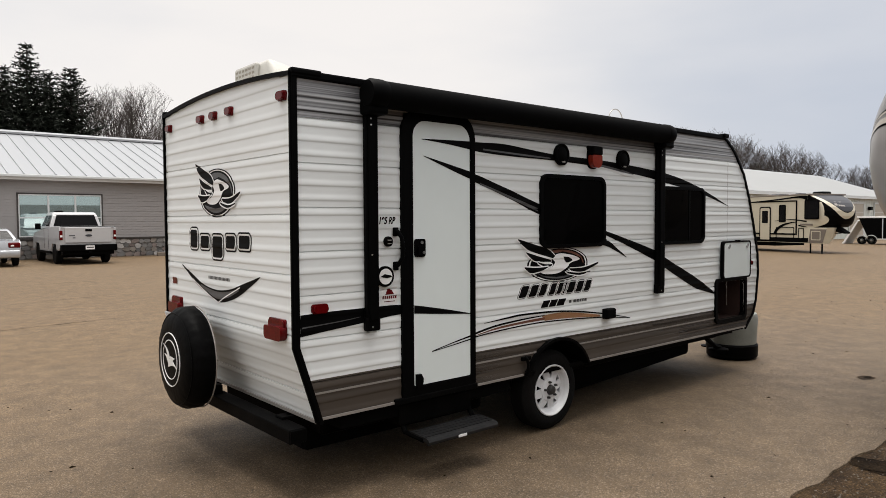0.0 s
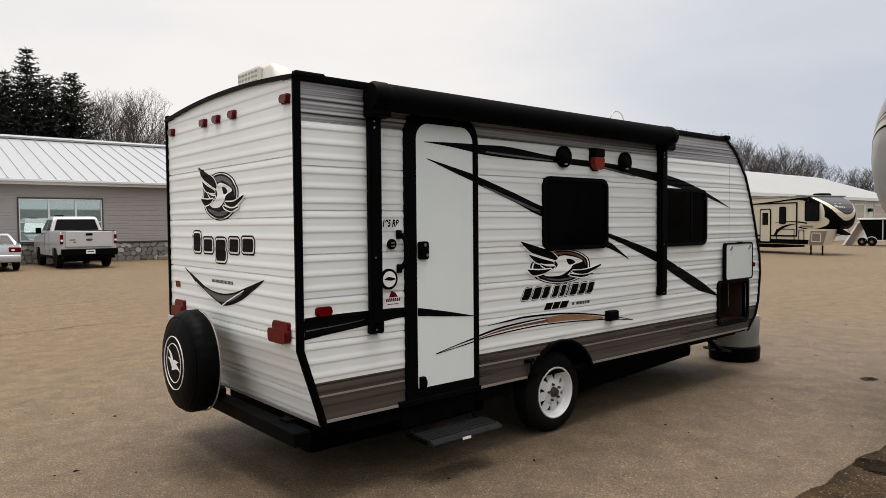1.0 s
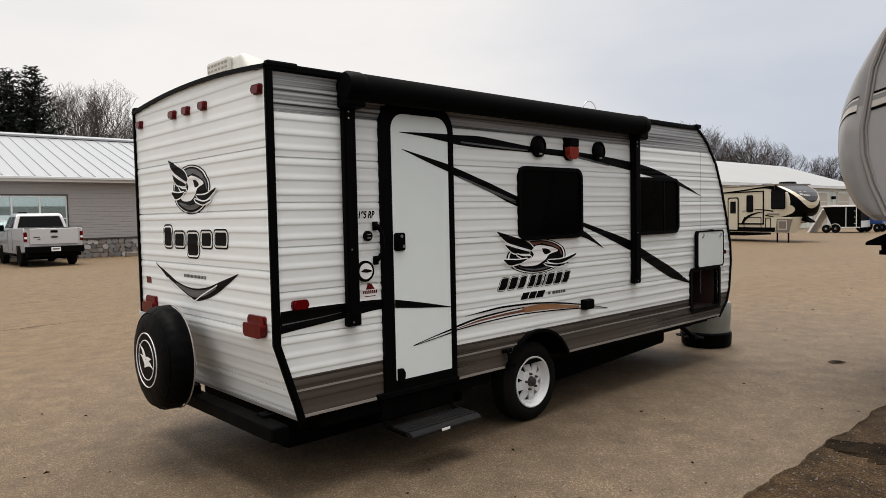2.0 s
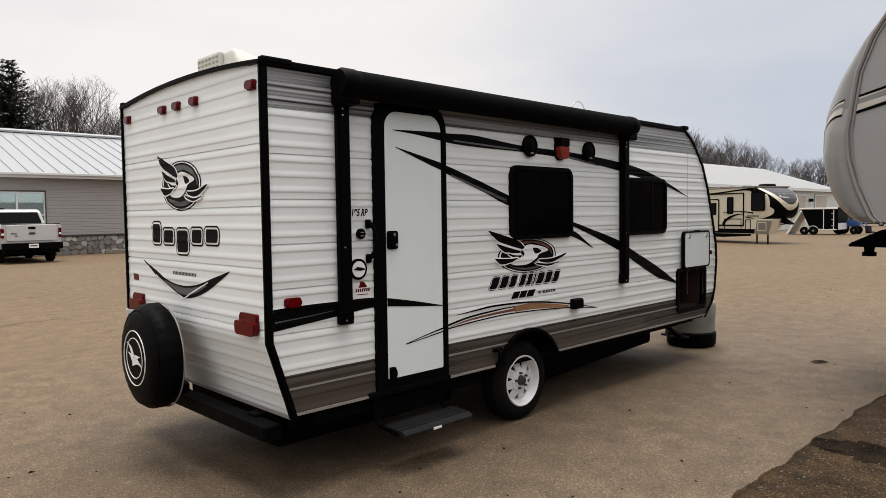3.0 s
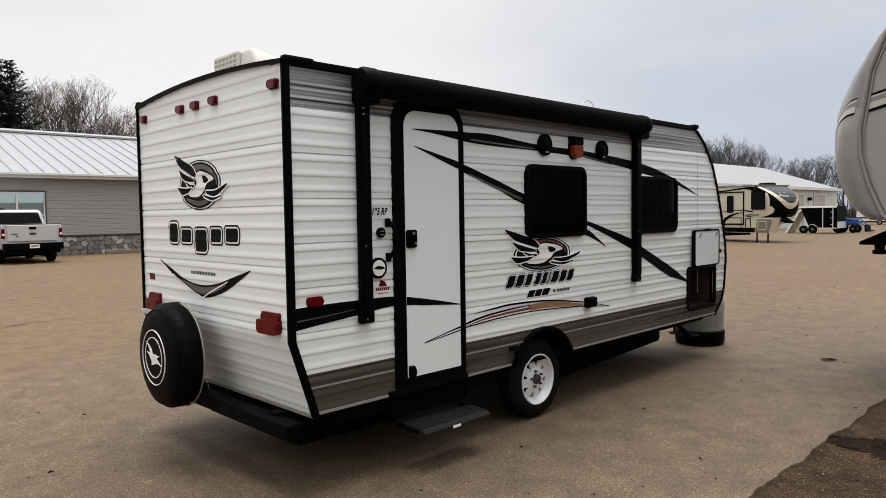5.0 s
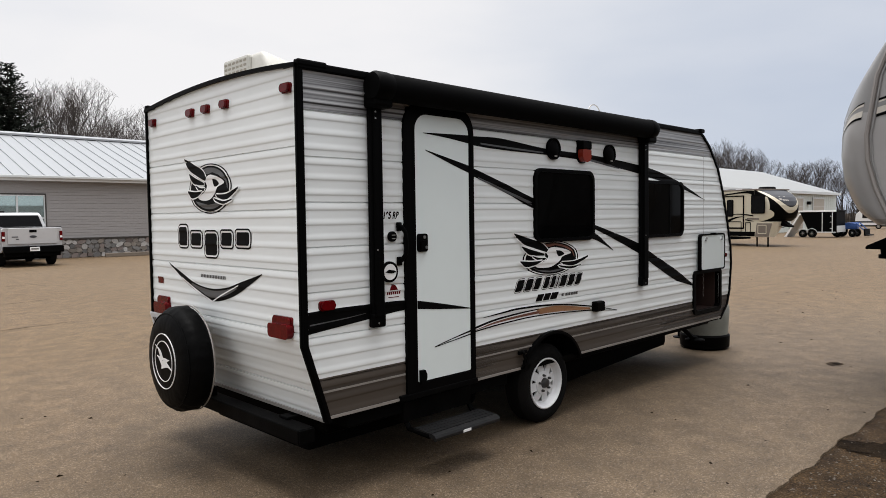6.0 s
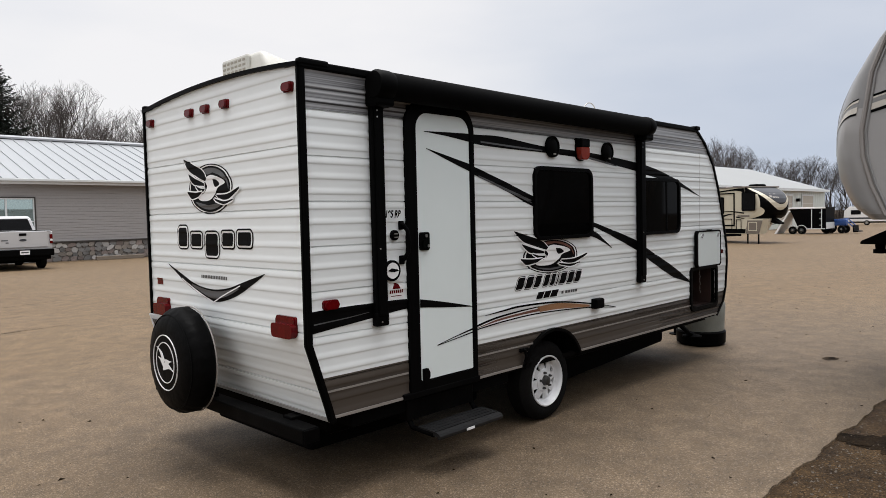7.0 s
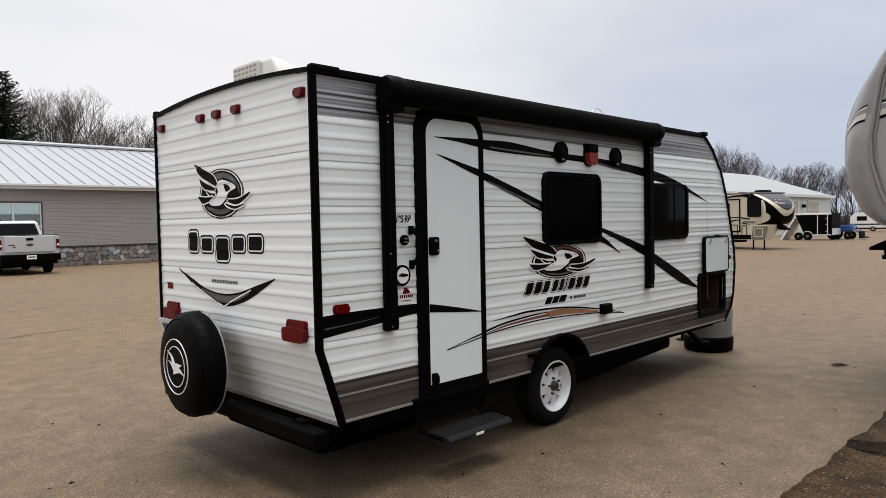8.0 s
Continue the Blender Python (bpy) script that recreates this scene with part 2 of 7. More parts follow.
def band_material():
    """Grey printed band under the roof edge: fine horizontal lines of several greys."""
    m = bpy.data.materials.new("grey lined graphic band")
    m.use_nodes = True
    n, l = m.node_tree.nodes, m.node_tree.links
    b = n["Principled BSDF"]
    b.inputs["Roughness"].default_value = 0.4
    co, sep = n.new("ShaderNodeTexCoord"), n.new("ShaderNodeSeparateXYZ")
    l.new(co.outputs["Object"], sep.inputs[0])
    com = n.new("ShaderNodeCombineXYZ")
    mz = n.new("ShaderNodeMath")
    mz.operation = "MULTIPLY"
    mz.inputs[1].default_value = 62.0
    l.new(sep.outputs["Z"], mz.inputs[0])
    mx = n.new("ShaderNodeMath")
    mx.operation = "MULTIPLY"
    mx.inputs[1].default_value = 0.35
    l.new(sep.outputs["X"], mx.inputs[0])
    l.new(mx.outputs[0], com.inputs[0])
    l.new(mz.outputs[0], com.inputs[2])
    ns = n.new("ShaderNodeTexNoise")
    ns.inputs["Scale"].default_value, ns.inputs["Detail"].default_value = 1.0, 2.0
    l.new(com.outputs[0], ns.inputs["Vector"])
    r = n.new("ShaderNodeValToRGB")
    r.color_ramp.elements[0].position, r.color_ramp.elements[0].color = 0.36, (0.032, 0.032, 0.034, 1)
    r.color_ramp.elements[1].position, r.color_ramp.elements[1].color = 0.62, (0.44, 0.445, 0.455, 1)
    l.new(ns.outputs["Fac"], r.inputs["Fac"])
    l.new(r.outputs["Color"], b.inputs["Base Color"])
    return m


M_BAND = band_material()


# ---- small builders ----
def part(name, bm, mat, parent=None, label="", smooth=False, angle=35):
    bmesh.ops.recalc_face_normals(bm, faces=bm.faces)
    if smooth:
        for f in bm.faces:
            f.smooth = True
        for e in bm.edges:
            if len(e.link_faces) == 2 and e.calc_face_angle(0) > radians(angle):
                e.smooth = False
    me = bpy.data.meshes.new(name)
    bm.to_mesh(me)
    bm.free()
    for m in (mat if isinstance(mat, (list, tuple)) else [mat]):
        me.materials.append(m)
    ob = new(name, me)
    ob.parent = parent
    if label:
        ob["label"] = label
    return ob


def thing(name, label, category, group="", at=None):
    ob = new(name)
    ob.empty_display_size = 0.2
    if at is not None:
        ob.matrix_basis = at
    return tagged(ob, label, category, group)


def box(bm, lo, hi, bevel=0.0, seg=2):
    m = Matrix.LocRotScale([(a + b) / 2 for a, b in zip(lo, hi)], None, [abs(b - a) for a, b in zip(lo, hi)])
    r = bmesh.ops.create_cube(bm, size=1.0, matrix=m)
    if bevel:
        es = list({e for v in r["verts"] for e in v.link_edges})
        bmesh.ops.bevel(bm, geom=es, offset=bevel, segments=seg, affect="EDGES", profile=0.5)
    return bm


def boxed(lo, hi, bevel=0.0, seg=2):
    return box(bmesh.new(), lo, hi, bevel, seg)


def slab(bm, pts, put, d0, d1):
    """A flat outline pts, pushed from depth d0 to d1; put(u, v, d) gives the place."""
    a = [bm.verts.new(put(u, v, d0)) for u, v in pts]
    b = [bm.verts.new(put(u, v, d1)) for u, v in pts]
    bm.faces.new(a)
    bm.faces.new(b[::-1])
    for i in range(len(pts)):
        j = (i + 1) % len(pts)
        bm.faces.new((a[i], b[i], b[j], a[j]))
    return bm


def ring(bm, outer, inner, put, d0, d1):
    vs = [[bm.verts.new(put(u, v, d)) for u, v in pts] for pts, d in ((outer, d0), (outer, d1), (inner, d1), (inner, d0))]
    n = len(outer)
    for k in range(4):
        p, q = vs[k], vs[(k + 1) % 4]
        for i in range(n):
            j = (i + 1) % n
            bm.faces.new((p[i], q[i], q[j], p[j]))
    return bm


def rounded(u0, v0, u1, v1, r_low, r_top, n=6):
    pts = []
    for cu, cv, r, a0 in ((u1 - r_low, v0 + r_low, r_low, -90), (u1 - r_top, v1 - r_top, r_top, 0),
                          (u0 + r_top, v1 - r_top, r_top, 90), (u0 + r_low, v0 + r_low, r_low, 180)):
        for i in range(n + 1):
            a = radians(a0 + 90 * i / n)
            pts.append((cu + r * math.cos(a), cv + r * math.sin(a)))
    return pts


def ellipse(cu, cv, ru, rv, n=32, a0=0, a1=360):
    full = a1 - a0 >= 360
    return [(cu + ru * math.cos(radians(a0 + (a1 - a0) * i / (n if full else n - 1))), cv + rv * math.sin(radians(a0 + (a1 - a0) * i / (n if full else n - 1)))) for i in range(n)]


def lathe(bm, prof, axis_at, axis="Y", n=32, caps=True):
    """Turns (radius, along) pairs round an axis through axis_at."""
    rows = []
    for k in range(n):
        a = 2 * math.pi * k / n
        c, s = math.cos(a), math.sin(a)
        row = []
        for r, t in prof:
            p = {"Y": (r * c, t, r * s), "X": (t, r * c, r * s), "Z": (r * c, r * s, t)}[axis]
            row.append(bm.verts.new(Vector(p) + Vector(axis_at)))
        rows.append(row)
    for k in range(n):
        p, q = rows[k], rows[(k + 1) % n]
        for i in range(len(prof) - 1):
            bm.faces.new((p[i], q[i], q[i + 1], p[i + 1]))
    for i, flip in ((0, False), (len(prof) - 1, True)):
        if caps and prof[i][0] > 1e-4:
            f = [rows[k][i] for k in range(n)]
            bm.faces.new(f[::-1] if flip else f)
    bmesh.ops.remove_doubles(bm, verts=bm.verts[:], dist=1e-5)
    return bm


def tube(bm, path, radii, n=8, caps=True):
    rings = []
    for i, p in enumerate(path):
        p = Vector(p)
        d = (Vector(path[min(i + 1, len(path) - 1)]) - Vector(path[max(i - 1, 0)])).normalized()
        a = d.orthogonal().normalized() if i == 0 else (ref - d * ref.dot(d)).normalized()
        ref = a
        b = d.cross(a)
        r = radii[i] if isinstance(radii, (list, tuple)) else radii
        rings.append([bm.verts.new(p + r * (math.cos(2 * math.pi * k / n) * a + math.sin(2 * math.pi * k / n) * b)) for k in range(n)])
    for p, q in zip(rings, rings[1:]):
        for k in range(n):
            bm.faces.new((p[k], p[(k + 1) % n], q[(k + 1) % n], q[k]))
    if caps:
        bm.faces.new(rings[0][::-1])
        bm.faces.new(rings[-1])
    return bm


def lerp(table, v):
    if v <= table[0][0]:
        return table[0][1]
    for (a, x), (b, y) in zip(table, table[1:]):
        if v <= b:
            return x + (y - x) * (v - a) / (b - a)
    return table[-1][1]


# ---- ground ----
def ground_sheet():
    bm = bmesh.new()
    s = [-900, -300, -120, -60, -30, -12, 0, 12, 30, 60, 120, 300, 900]
    vs = [[bm.verts.new((x, y, -0.014)) for x in s] for y in s]
    for i in range(len(s) - 1):
        for j in range(len(s) - 1):
            bm.faces.new((vs[i][j], vs[i][j + 1], vs[i + 1][j + 1], vs[i + 1][j]))
    return tagged(part("ground", bm, M_DIRT), "brown dirt and gravel verge beyond the paved lot", "ground", kind="structure")


ground_sheet()


def pavement():
    """Paved lot; its southern edge is broken and runs beside the dirt strip."""
    rnd = random.Random(4)
    pts, x = [], -40.0
    while x < 90:
        near = 0.5 < x < 9
        # crumbled outline: slow bends with small bites
        wave = 0.014 * math.sin(5.6 * x + 1.2) + 0.011 * math.sin(12.7 * x + 0.4) + 0.003 * math.sin(31.0 * x) + 0.0015 * math.sin(67.0 * x + 2.0)
        pts.append((x, -1.868 - 0.010 * max(0.0, min(x - 3.0, 3.0)) + wave + rnd.uniform(-0.004, 0.004)))
        x += 0.025 if near else 1.5
    bm = bmesh.new()
    edge = [(p[0], p[1], 0.0) for p in pts]
    low = [bm.verts.new((p[0], p[1] - 0.004, -0.018)) for p in edge]
    top = [bm.verts.new(p) for p in edge]
    far = [bm.verts.new((p[0], 120.0, 0.0)) for p in edge]
    for i in range(len(edge) - 1):
        bm.faces.new((low[i], low[i + 1], top[i + 1], top[i]))
        bm.faces.new((top[i], top[i + 1], far[i + 1], far[i]))
    return tagged(part("pavement", bm, M_ASPHALT, smooth=True, angle=70), "worn tan asphalt lot with broken edge", "pavement", kind="structure")


pavement()


def stain(points, name, label, mat, z=0.004):
    bm = bmesh.new()
    bm.faces.new([bm.verts.new((x, y, z)) for x, y in points])
    return tagged(part(name, bm, mat), label, "stain", kind="structure")


def blob(cx, cy, rx, ry, seed, n=72, rough=0.16):
    rnd = random.Random(seed)
    waves = [(k, rnd.uniform(0, 6.28), rough * rnd.uniform(0.5, 1.0) / k ** 0.6) for k in (2, 3, 5, 8, 13, 23, 37)]
    out = []
    for i in range(n):
        a = 2 * math.pi * i / n
        r = 1 + sum(h * math.sin(k * a + p) for k, p, h in waves)
        out.append((cx + rx * r * math.cos(a), cy + ry * r * math.sin(a)))
    return out


stain(blob(6.34, -1.02, 0.11, 0.075, 5), "pothole", "small hole filled with dirt in the asphalt", M_DIRT)
stain(blob(6.37, -1.03, 0.055, 0.04, 8), "pothole", "dark bottom of the small hole in the asphalt", M_OIL, 0.007)
stain(blob(3.46, -2.32, 0.27, 0.40, 6, 320, 0.27), "puddle_mark", "dark damp patch on the dirt beside the asphalt", M_OIL, -0.0105)
stain(blob(3.38, -2.02, 0.075, 0.085, 9, 120, 0.24), "puddle_mark", "dark damp patch on the dirt beside the asphalt", M_OIL, -0.0075)


# ---- travel trailer ----
REAR = [(0.50, 0.155), (0.975, 0.0), (3.0, 0.0)]
FRONT = [(0.50, 5.66), (0.545, 5.713), (0.66, 5.85), (0.81, 5.913), (1.13, 5.957), (1.33, 5.939), (1.66, 5.832),
         (1.975, 5.713), (2.225, 5.586), (2.46, 5.371), (2.57, 5.21), (2.63, 5.08)]
WIDTH = 2.16


def rib(z, z0, pitch, per, high=0.0036):
    """Outward swell of the siding at height z: rounded ribs with tight valleys, a deeper one at each panel seam."""
    u = (z - z0) / pitch
    f = u - math.floor(u)
    swell = high * lerp(((0.0, 0.0), (0.41, 0.0), (0.44, 0.08), (0.50, 0.70), (0.54, 0.94), (0.59, 1.0), (0.69, 0.90), (0.78, 0.58), (0.87, 0.20), (0.94, 0.04), (1.0, 0.0)), f)
    if int(round(u)) % per == 0 and min(f, 1 - f) < 0.04 and z < 2.48:
        swell -= 0.010
    return swell


def rib_levels(z0, pitch, lo, hi):
    out = {lo, hi}
    k = math.floor((lo - z0) / pitch)
    while z0 + k * pitch < hi:
        for f in (0.0, 0.036, 0.044, 0.16, 0.30, 0.41, 0.44, 0.47, 0.50, 0.54, 0.59, 0.64, 0.69, 0.735, 0.78, 0.825, 0.87, 0.94, 0.956, 0.964):
            z = z0 + (k + f) * pitch
            if lo < z < hi:
                out.add(z)
        k += 1
    return sorted(out)


SIDE_RIB = (2.085, 0.2665 / 3, 3)
REAR_RIB = (2.145, 0.366 / 4, 4, 0.0030)
side_swell = lambda z: rib(z, *SIDE_RIB)
rear_swell = lambda z: rib(z, *REAR_RIB)
SIDE_Z = rib_levels(SIDE_RIB[0], SIDE_RIB[1], 0.525, 2.60)
REAR_Z = rib_levels(REAR_RIB[0], REAR_RIB[1], 0.505, 2.66)
on_side = lambda u, v, d: (u, -d, v)
on_rear = lambda u, v, d: (lerp(REAR, v) - d, u, v)

DOOR = (0.795, 1.45, 0.50, 2.48)
WIN_A = (2.17, 3.02, 1.505, 2.105)
WIN_B = (3.90, 4.715, 1.49, 2.055)
HATCH = (4.985, 5.63, 0.635, 1.075)
ARCH = (2.395, 0.335, 0.425)


def gaps_at(z):
    out = [(x0 + 0.02, x1 - 0.02) for x0, x1, z0, z1 in (DOOR, WIN_A, WIN_B, HATCH) if z0 + 0.02 < z < z1 - 0.02]
    cx, cz, r = ARCH
    if z < cz + r:
        h = math.sqrt(r * r - (z - cz) ** 2)
        out.append((cx - h, cx + h))
    return sorted(out)


trailer = thing("travel_trailer", "white ribbed travel trailer with black graphics and brown skirt", "travel trailer")


def side_wall():
    bm = bmesh.new()
    for z0, z1 in zip(SIDE_Z, SIDE_Z[1:]):
        zm = (z0 + z1) / 2
        mi = 1 if zm < 0.765 else 2 if zm > 2.36 else 0
        a0, a1, b0, b1 = lerp(REAR, z0), lerp(REAR, z1), lerp(FRONT, z0), lerp(FRONT, z1)
        g = gaps_at(zm)
        starts = [(a0, a1)] + [(q, q) for _, q in g]
        ends = [(p, p) for p, _ in g] + [(b0, b1)]
        for (s0, s1), (e0, e1) in zip(starts, ends):
            f = bm.faces.new([bm.verts.new(p) for p in ((s0, -side_swell(z0), z0), (e0, -side_swell(z0), z0), (e1, -side_swell(z1), z1), (s1, -side_swell(z1), z1))])
            f.material_index = mi
    bmesh.ops.remove_doubles(bm, verts=bm.verts[:], dist=1e-4)
    part("side_wall", bm, [M_SIDING, M_BROWN, M_BAND], trailer, "white ribbed siding with brown skirt and grey lined band", True, 60)
    # backing sheet and far side
    far = bmesh.new()
    for z0, z1 in zip(SIDE_Z, SIDE_Z[1:]):
        y0, y1 = WIDTH + side_swell(z0), WIDTH + side_swell(z1)
        f = far.faces.new([far.verts.new(p) for p in ((lerp(REAR, z0), y0, z0), (lerp(FRONT, z0), y0, z0), (lerp(FRONT, z1), y1, z1), (lerp(REAR, z1), y1, z1))])
        f.material_index = 1 if (z0 + z1) / 2 < 0.765 else 0
    bmesh.ops.remove_doubles(far, verts=far.verts[:], dist=1e-4)
    part("side_wall", far, [M_SIDING, M_BROWN], trailer, "white ribbed siding with brown skirt", True, 60)


def crown(y):
    return 2.60 - 0.006 * y + 0.055 * (1 - ((y - WIDTH / 2) / (WIDTH / 2)) ** 2)


def rear_wall():
    bm = bmesh.new()
    ys = [WIDTH * i / 14 for i in range(15)]
    for z0, z1 in zip(REAR_Z, REAR_Z[1:]):
        for y0, y1 in zip(ys, ys[1:]):
            c0, c1 = crown(y0), crown(y1)
            if z0 >= min(c0, c1):
                continue
            q = [(y0, z0), (y1, z0), (y1, min(z1, c1)), (y0, min(z1, c0))]
            bm.faces.new([bm.verts.new(on_rear(y, z, rear_swell(z))) for y, z in q])
    bmesh.ops.remove_doubles(bm, verts=bm.verts[:], dist=1e-4)
    part("rear_wall", bm, M_SIDING, trailer, "", True, 60)
    fr = bmesh.new()
    rows = [[fr.verts.new((x, y, z)) for y in (0.0, WIDTH)] for z, x in FRONT]
    for p, q in zip(rows, rows[1:]):
        fr.faces.new((p[0], p[1], q[1], q[0]))
    part("front_wall", fr, M_SIDING, trailer, "", True)
    rf = bmesh.new()
    xs = [0.0, 1.5, 3.0, 4.5, 5.12]
    rows = [[rf.verts.new((x, y, crown(y) + 0.012)) for y in ys] for x in xs]
    for p, q in zip(rows, rows[1:]):
        for i in range(len(ys) - 1):
            rf.faces.new((p[i], p[i + 1], q[i + 1], q[i]))
    part("roof", rf, M_ROOF, trailer, "", True)
    part("underbody", boxed((0.2, 0.03, 0.485), (5.68, WIDTH - 0.03, 0.52)), M_STEEL, trailer)


side_wall()
rear_wall()


def strip(points, normal, width, thick, bm):
    """A flat moulding along points, seen along normal."""
    nn = Vector(normal)
    left, right = [], []
    for i, p in enumerate(points):
        p = Vector(p)
        d = (Vector(points[min(i + 1, len(points) - 1)]) - Vector(points[max(i - 1, 0)])).normalized()
        s = d.cross(nn).normalized() * width / 2
        left.append(p - s)
        right.append(p + s)
    ring4 = [[bm.verts.new(q) for q in (a, b, b + nn * thick, a + nn * thick)] for a, b in zip(left, right)]
    for p, q in zip(ring4, ring4[1:]):
        for k in range(4):
            bm.faces.new((p[k], p[(k + 1) % 4], q[(k + 1) % 4], q[k]))
    bm.faces.new(ring4[0][::-1])
    bm.faces.new(ring4[-1])
    return bm


def mouldings():
    for y, s in ((0.0, -1), (WIDTH, 1)):
        pts = [(lerp(REAR, z), y, z) for z in (0.49, 0.6, 0.75, 0.9, 0.95, 0.975, 1.0, 1.06, 1.6, 2.2, 2.62)]
        bm = bmesh.new()
        # an L of two legs round the rear corner
        strip([(p[0] + 0.010, p[1], p[2]) for p in pts], (0, s, 0), 0.023, 0.018, bm)
        strip([(p[0] - 0.004, p[1] - s * 0.006, p[2]) for p in pts], (-1, 0, 0), 0.016, 0.016, bm)
        tube(bm, [(p[0] + 0.003, p[1] + s * 0.003, p[2]) for p in pts], 0.014, 8)
        part("corner_trim", bm, M_BLACK, trailer, "black corner moulding")
        bm = bmesh.new()
        strip([(x - 0.012, y, z) for z, x in FRONT], (0, s, 0), 0.022, 0.018, bm)
        part("front_trim", bm, M_BLACK, trailer)
        bm = bmesh.new()
        box(bm, (-0.012, y - 0.022, 2.582), (5.12, y + 0.022, 2.630), 0.010)
        part("roof_rail", bm, M_BLACK, trailer, "black gutter rail")
        bm = bmesh.new()
        box(bm, (-0.016, y - 0.026, 2.598), (0.19, y + 0.026, 2.640), 0.012)
        part("rail_cap", bm, M_BLACK, trailer)
        box_bm = boxed((0.15, y - 0.012 if s < 0 else y - 0.01, 0.513), (1.985, y + 0.01 if s < 0 else y + 0.012, 0.529))
        part("lower_trim", box_bm, M_SILVERV, trailer, "thin pale aluminium edge")
        part("lower_trim", boxed((2.79, y - 0.012 if s < 0 else y - 0.01, 0.513), (5.66, y + 0.01 if s < 0 else y + 0.012, 0.529)), M_SILVERV, trailer)
        for a, c in (((0.11, 0.775), (1.46, 2.13), (2.65, 4.96)) if s < 0 else ((0.11, 5.8),)):
            part("pinstripe", strip([(a, y + s * 0.009, 0.683), (c, y + s * 0.009, 0.683)], (0, s, 0), 0.012, 0.003, bmesh.new()), M_SILVERV, trailer)
    bm = bmesh.new()
    ys = [WIDTH * i / 16 for i in range(17)]
    strip([(-0.006, y, crown(y) + 0.006) for y in ys], (-1, 0, 0), 0.025, 0.02, bm)
    part("rear_top_trim", bm, M_BLACK, trailer, "black curved roof edge moulding")
    bm = bmesh.new()
    strip([(0.145, 0.0, 0.505), (0.145, WIDTH, 0.505)], (-1, 0, 0), 0.02, 0.012, bm)
    part("rear_bottom_trim", bm, M_SILVERV, trailer)
    bm = bmesh.new()
    box(bm, (5.08, -0.040, 2.60), (5.175, 0.05, 2.645), 0.012)
    part("front_cap", bm, M_BLACK, trailer)


mouldings()


def clip(bm, axis, lo, hi):
    no = Vector((1, 0, 0)) if axis == 0 else Vector((0, 0, 1))
    for v, sgn in ((lo, -1), (hi, 1)):
        if v is None:
            continue
        bmesh.ops.bisect_plane(bm, geom=bm.verts[:] + bm.edges[:] + bm.faces[:], plane_co=no * v, plane_no=no * sgn, clear_outer=True)
    return bm


def decal(name, polys, mat, where="side", lift=0.002, x_from=None, x_to=None, label="", flat=None, parent=None):
    """Thin printed film that follows the ribs. polys: outlines in (along, height)."""
    levels = SIDE_Z if where == "side" else REAR_Z
    bm = bmesh.new()
    for pts in polys:
        bm.faces.new([bm.verts.new((u, 0, v)) for u, v in pts])
    if x_from is not None or x_to is not None:
        clip(bm, 0, x_from, x_to)
    if not bm.faces:
        bm.free()
        return None
    if flat is None:
        lo, hi = min(v.co.z for v in bm.verts), max(v.co.z for v in bm.verts)
        for z in levels:
            if lo < z < hi:
                bmesh.ops.bisect_plane(bm, geom=bm.verts[:] + bm.edges[:] + bm.faces[:], plane_co=(0, 0, z), plane_no=(0, 0, 1))
    for v in bm.verts:
        u, z = v.co.x, v.co.z
        if where == "side":
            v.co = (u, -(side_swell(z) if flat is None else flat) - lift, z)
        else:
            v.co = on_rear(u, z, (rear_swell(z) if flat is None else flat) + lift)
    me = bpy.data.meshes.new(name)
    for f in bm.faces:
        f.normal_update()
        out = -f.normal.y if where == "side" else -f.normal.x
        if out < 0:
            f.normal_flip()
        f.smooth = True
    bm.to_mesh(me)
    bm.free()
    me.materials.append(mat)
    ob = new(name, me)
    ob.parent = parent or trailer
    if label:
        ob["label"] = label
    return ob


def blade(upper, lower):
    """Outline from an upper edge, left to right, and a lower one."""
    return upper + lower[::-1]


def curve(pts, n=8):
    """Smooth line through pts (Catmull-Rom)."""
    out = []
    for i in range(len(pts) - 1):
        p0, p1, p2, p3 = (Vector(pts[max(0, min(len(pts) - 1, k))]) for k in (i - 1, i, i + 1, i + 2))
        for s in range(n):
            t = s / n
            q = 0.5 * (2 * p1 + (p2 - p0) * t + (2 * p0 - 5 * p1 + 4 * p2 - p3) * t * t + (3 * p1 - p0 - 3 * p2 + p3) * t ** 3)
            out.append((q.x, q.y))
    out.append(tuple(pts[-1]))
    return out


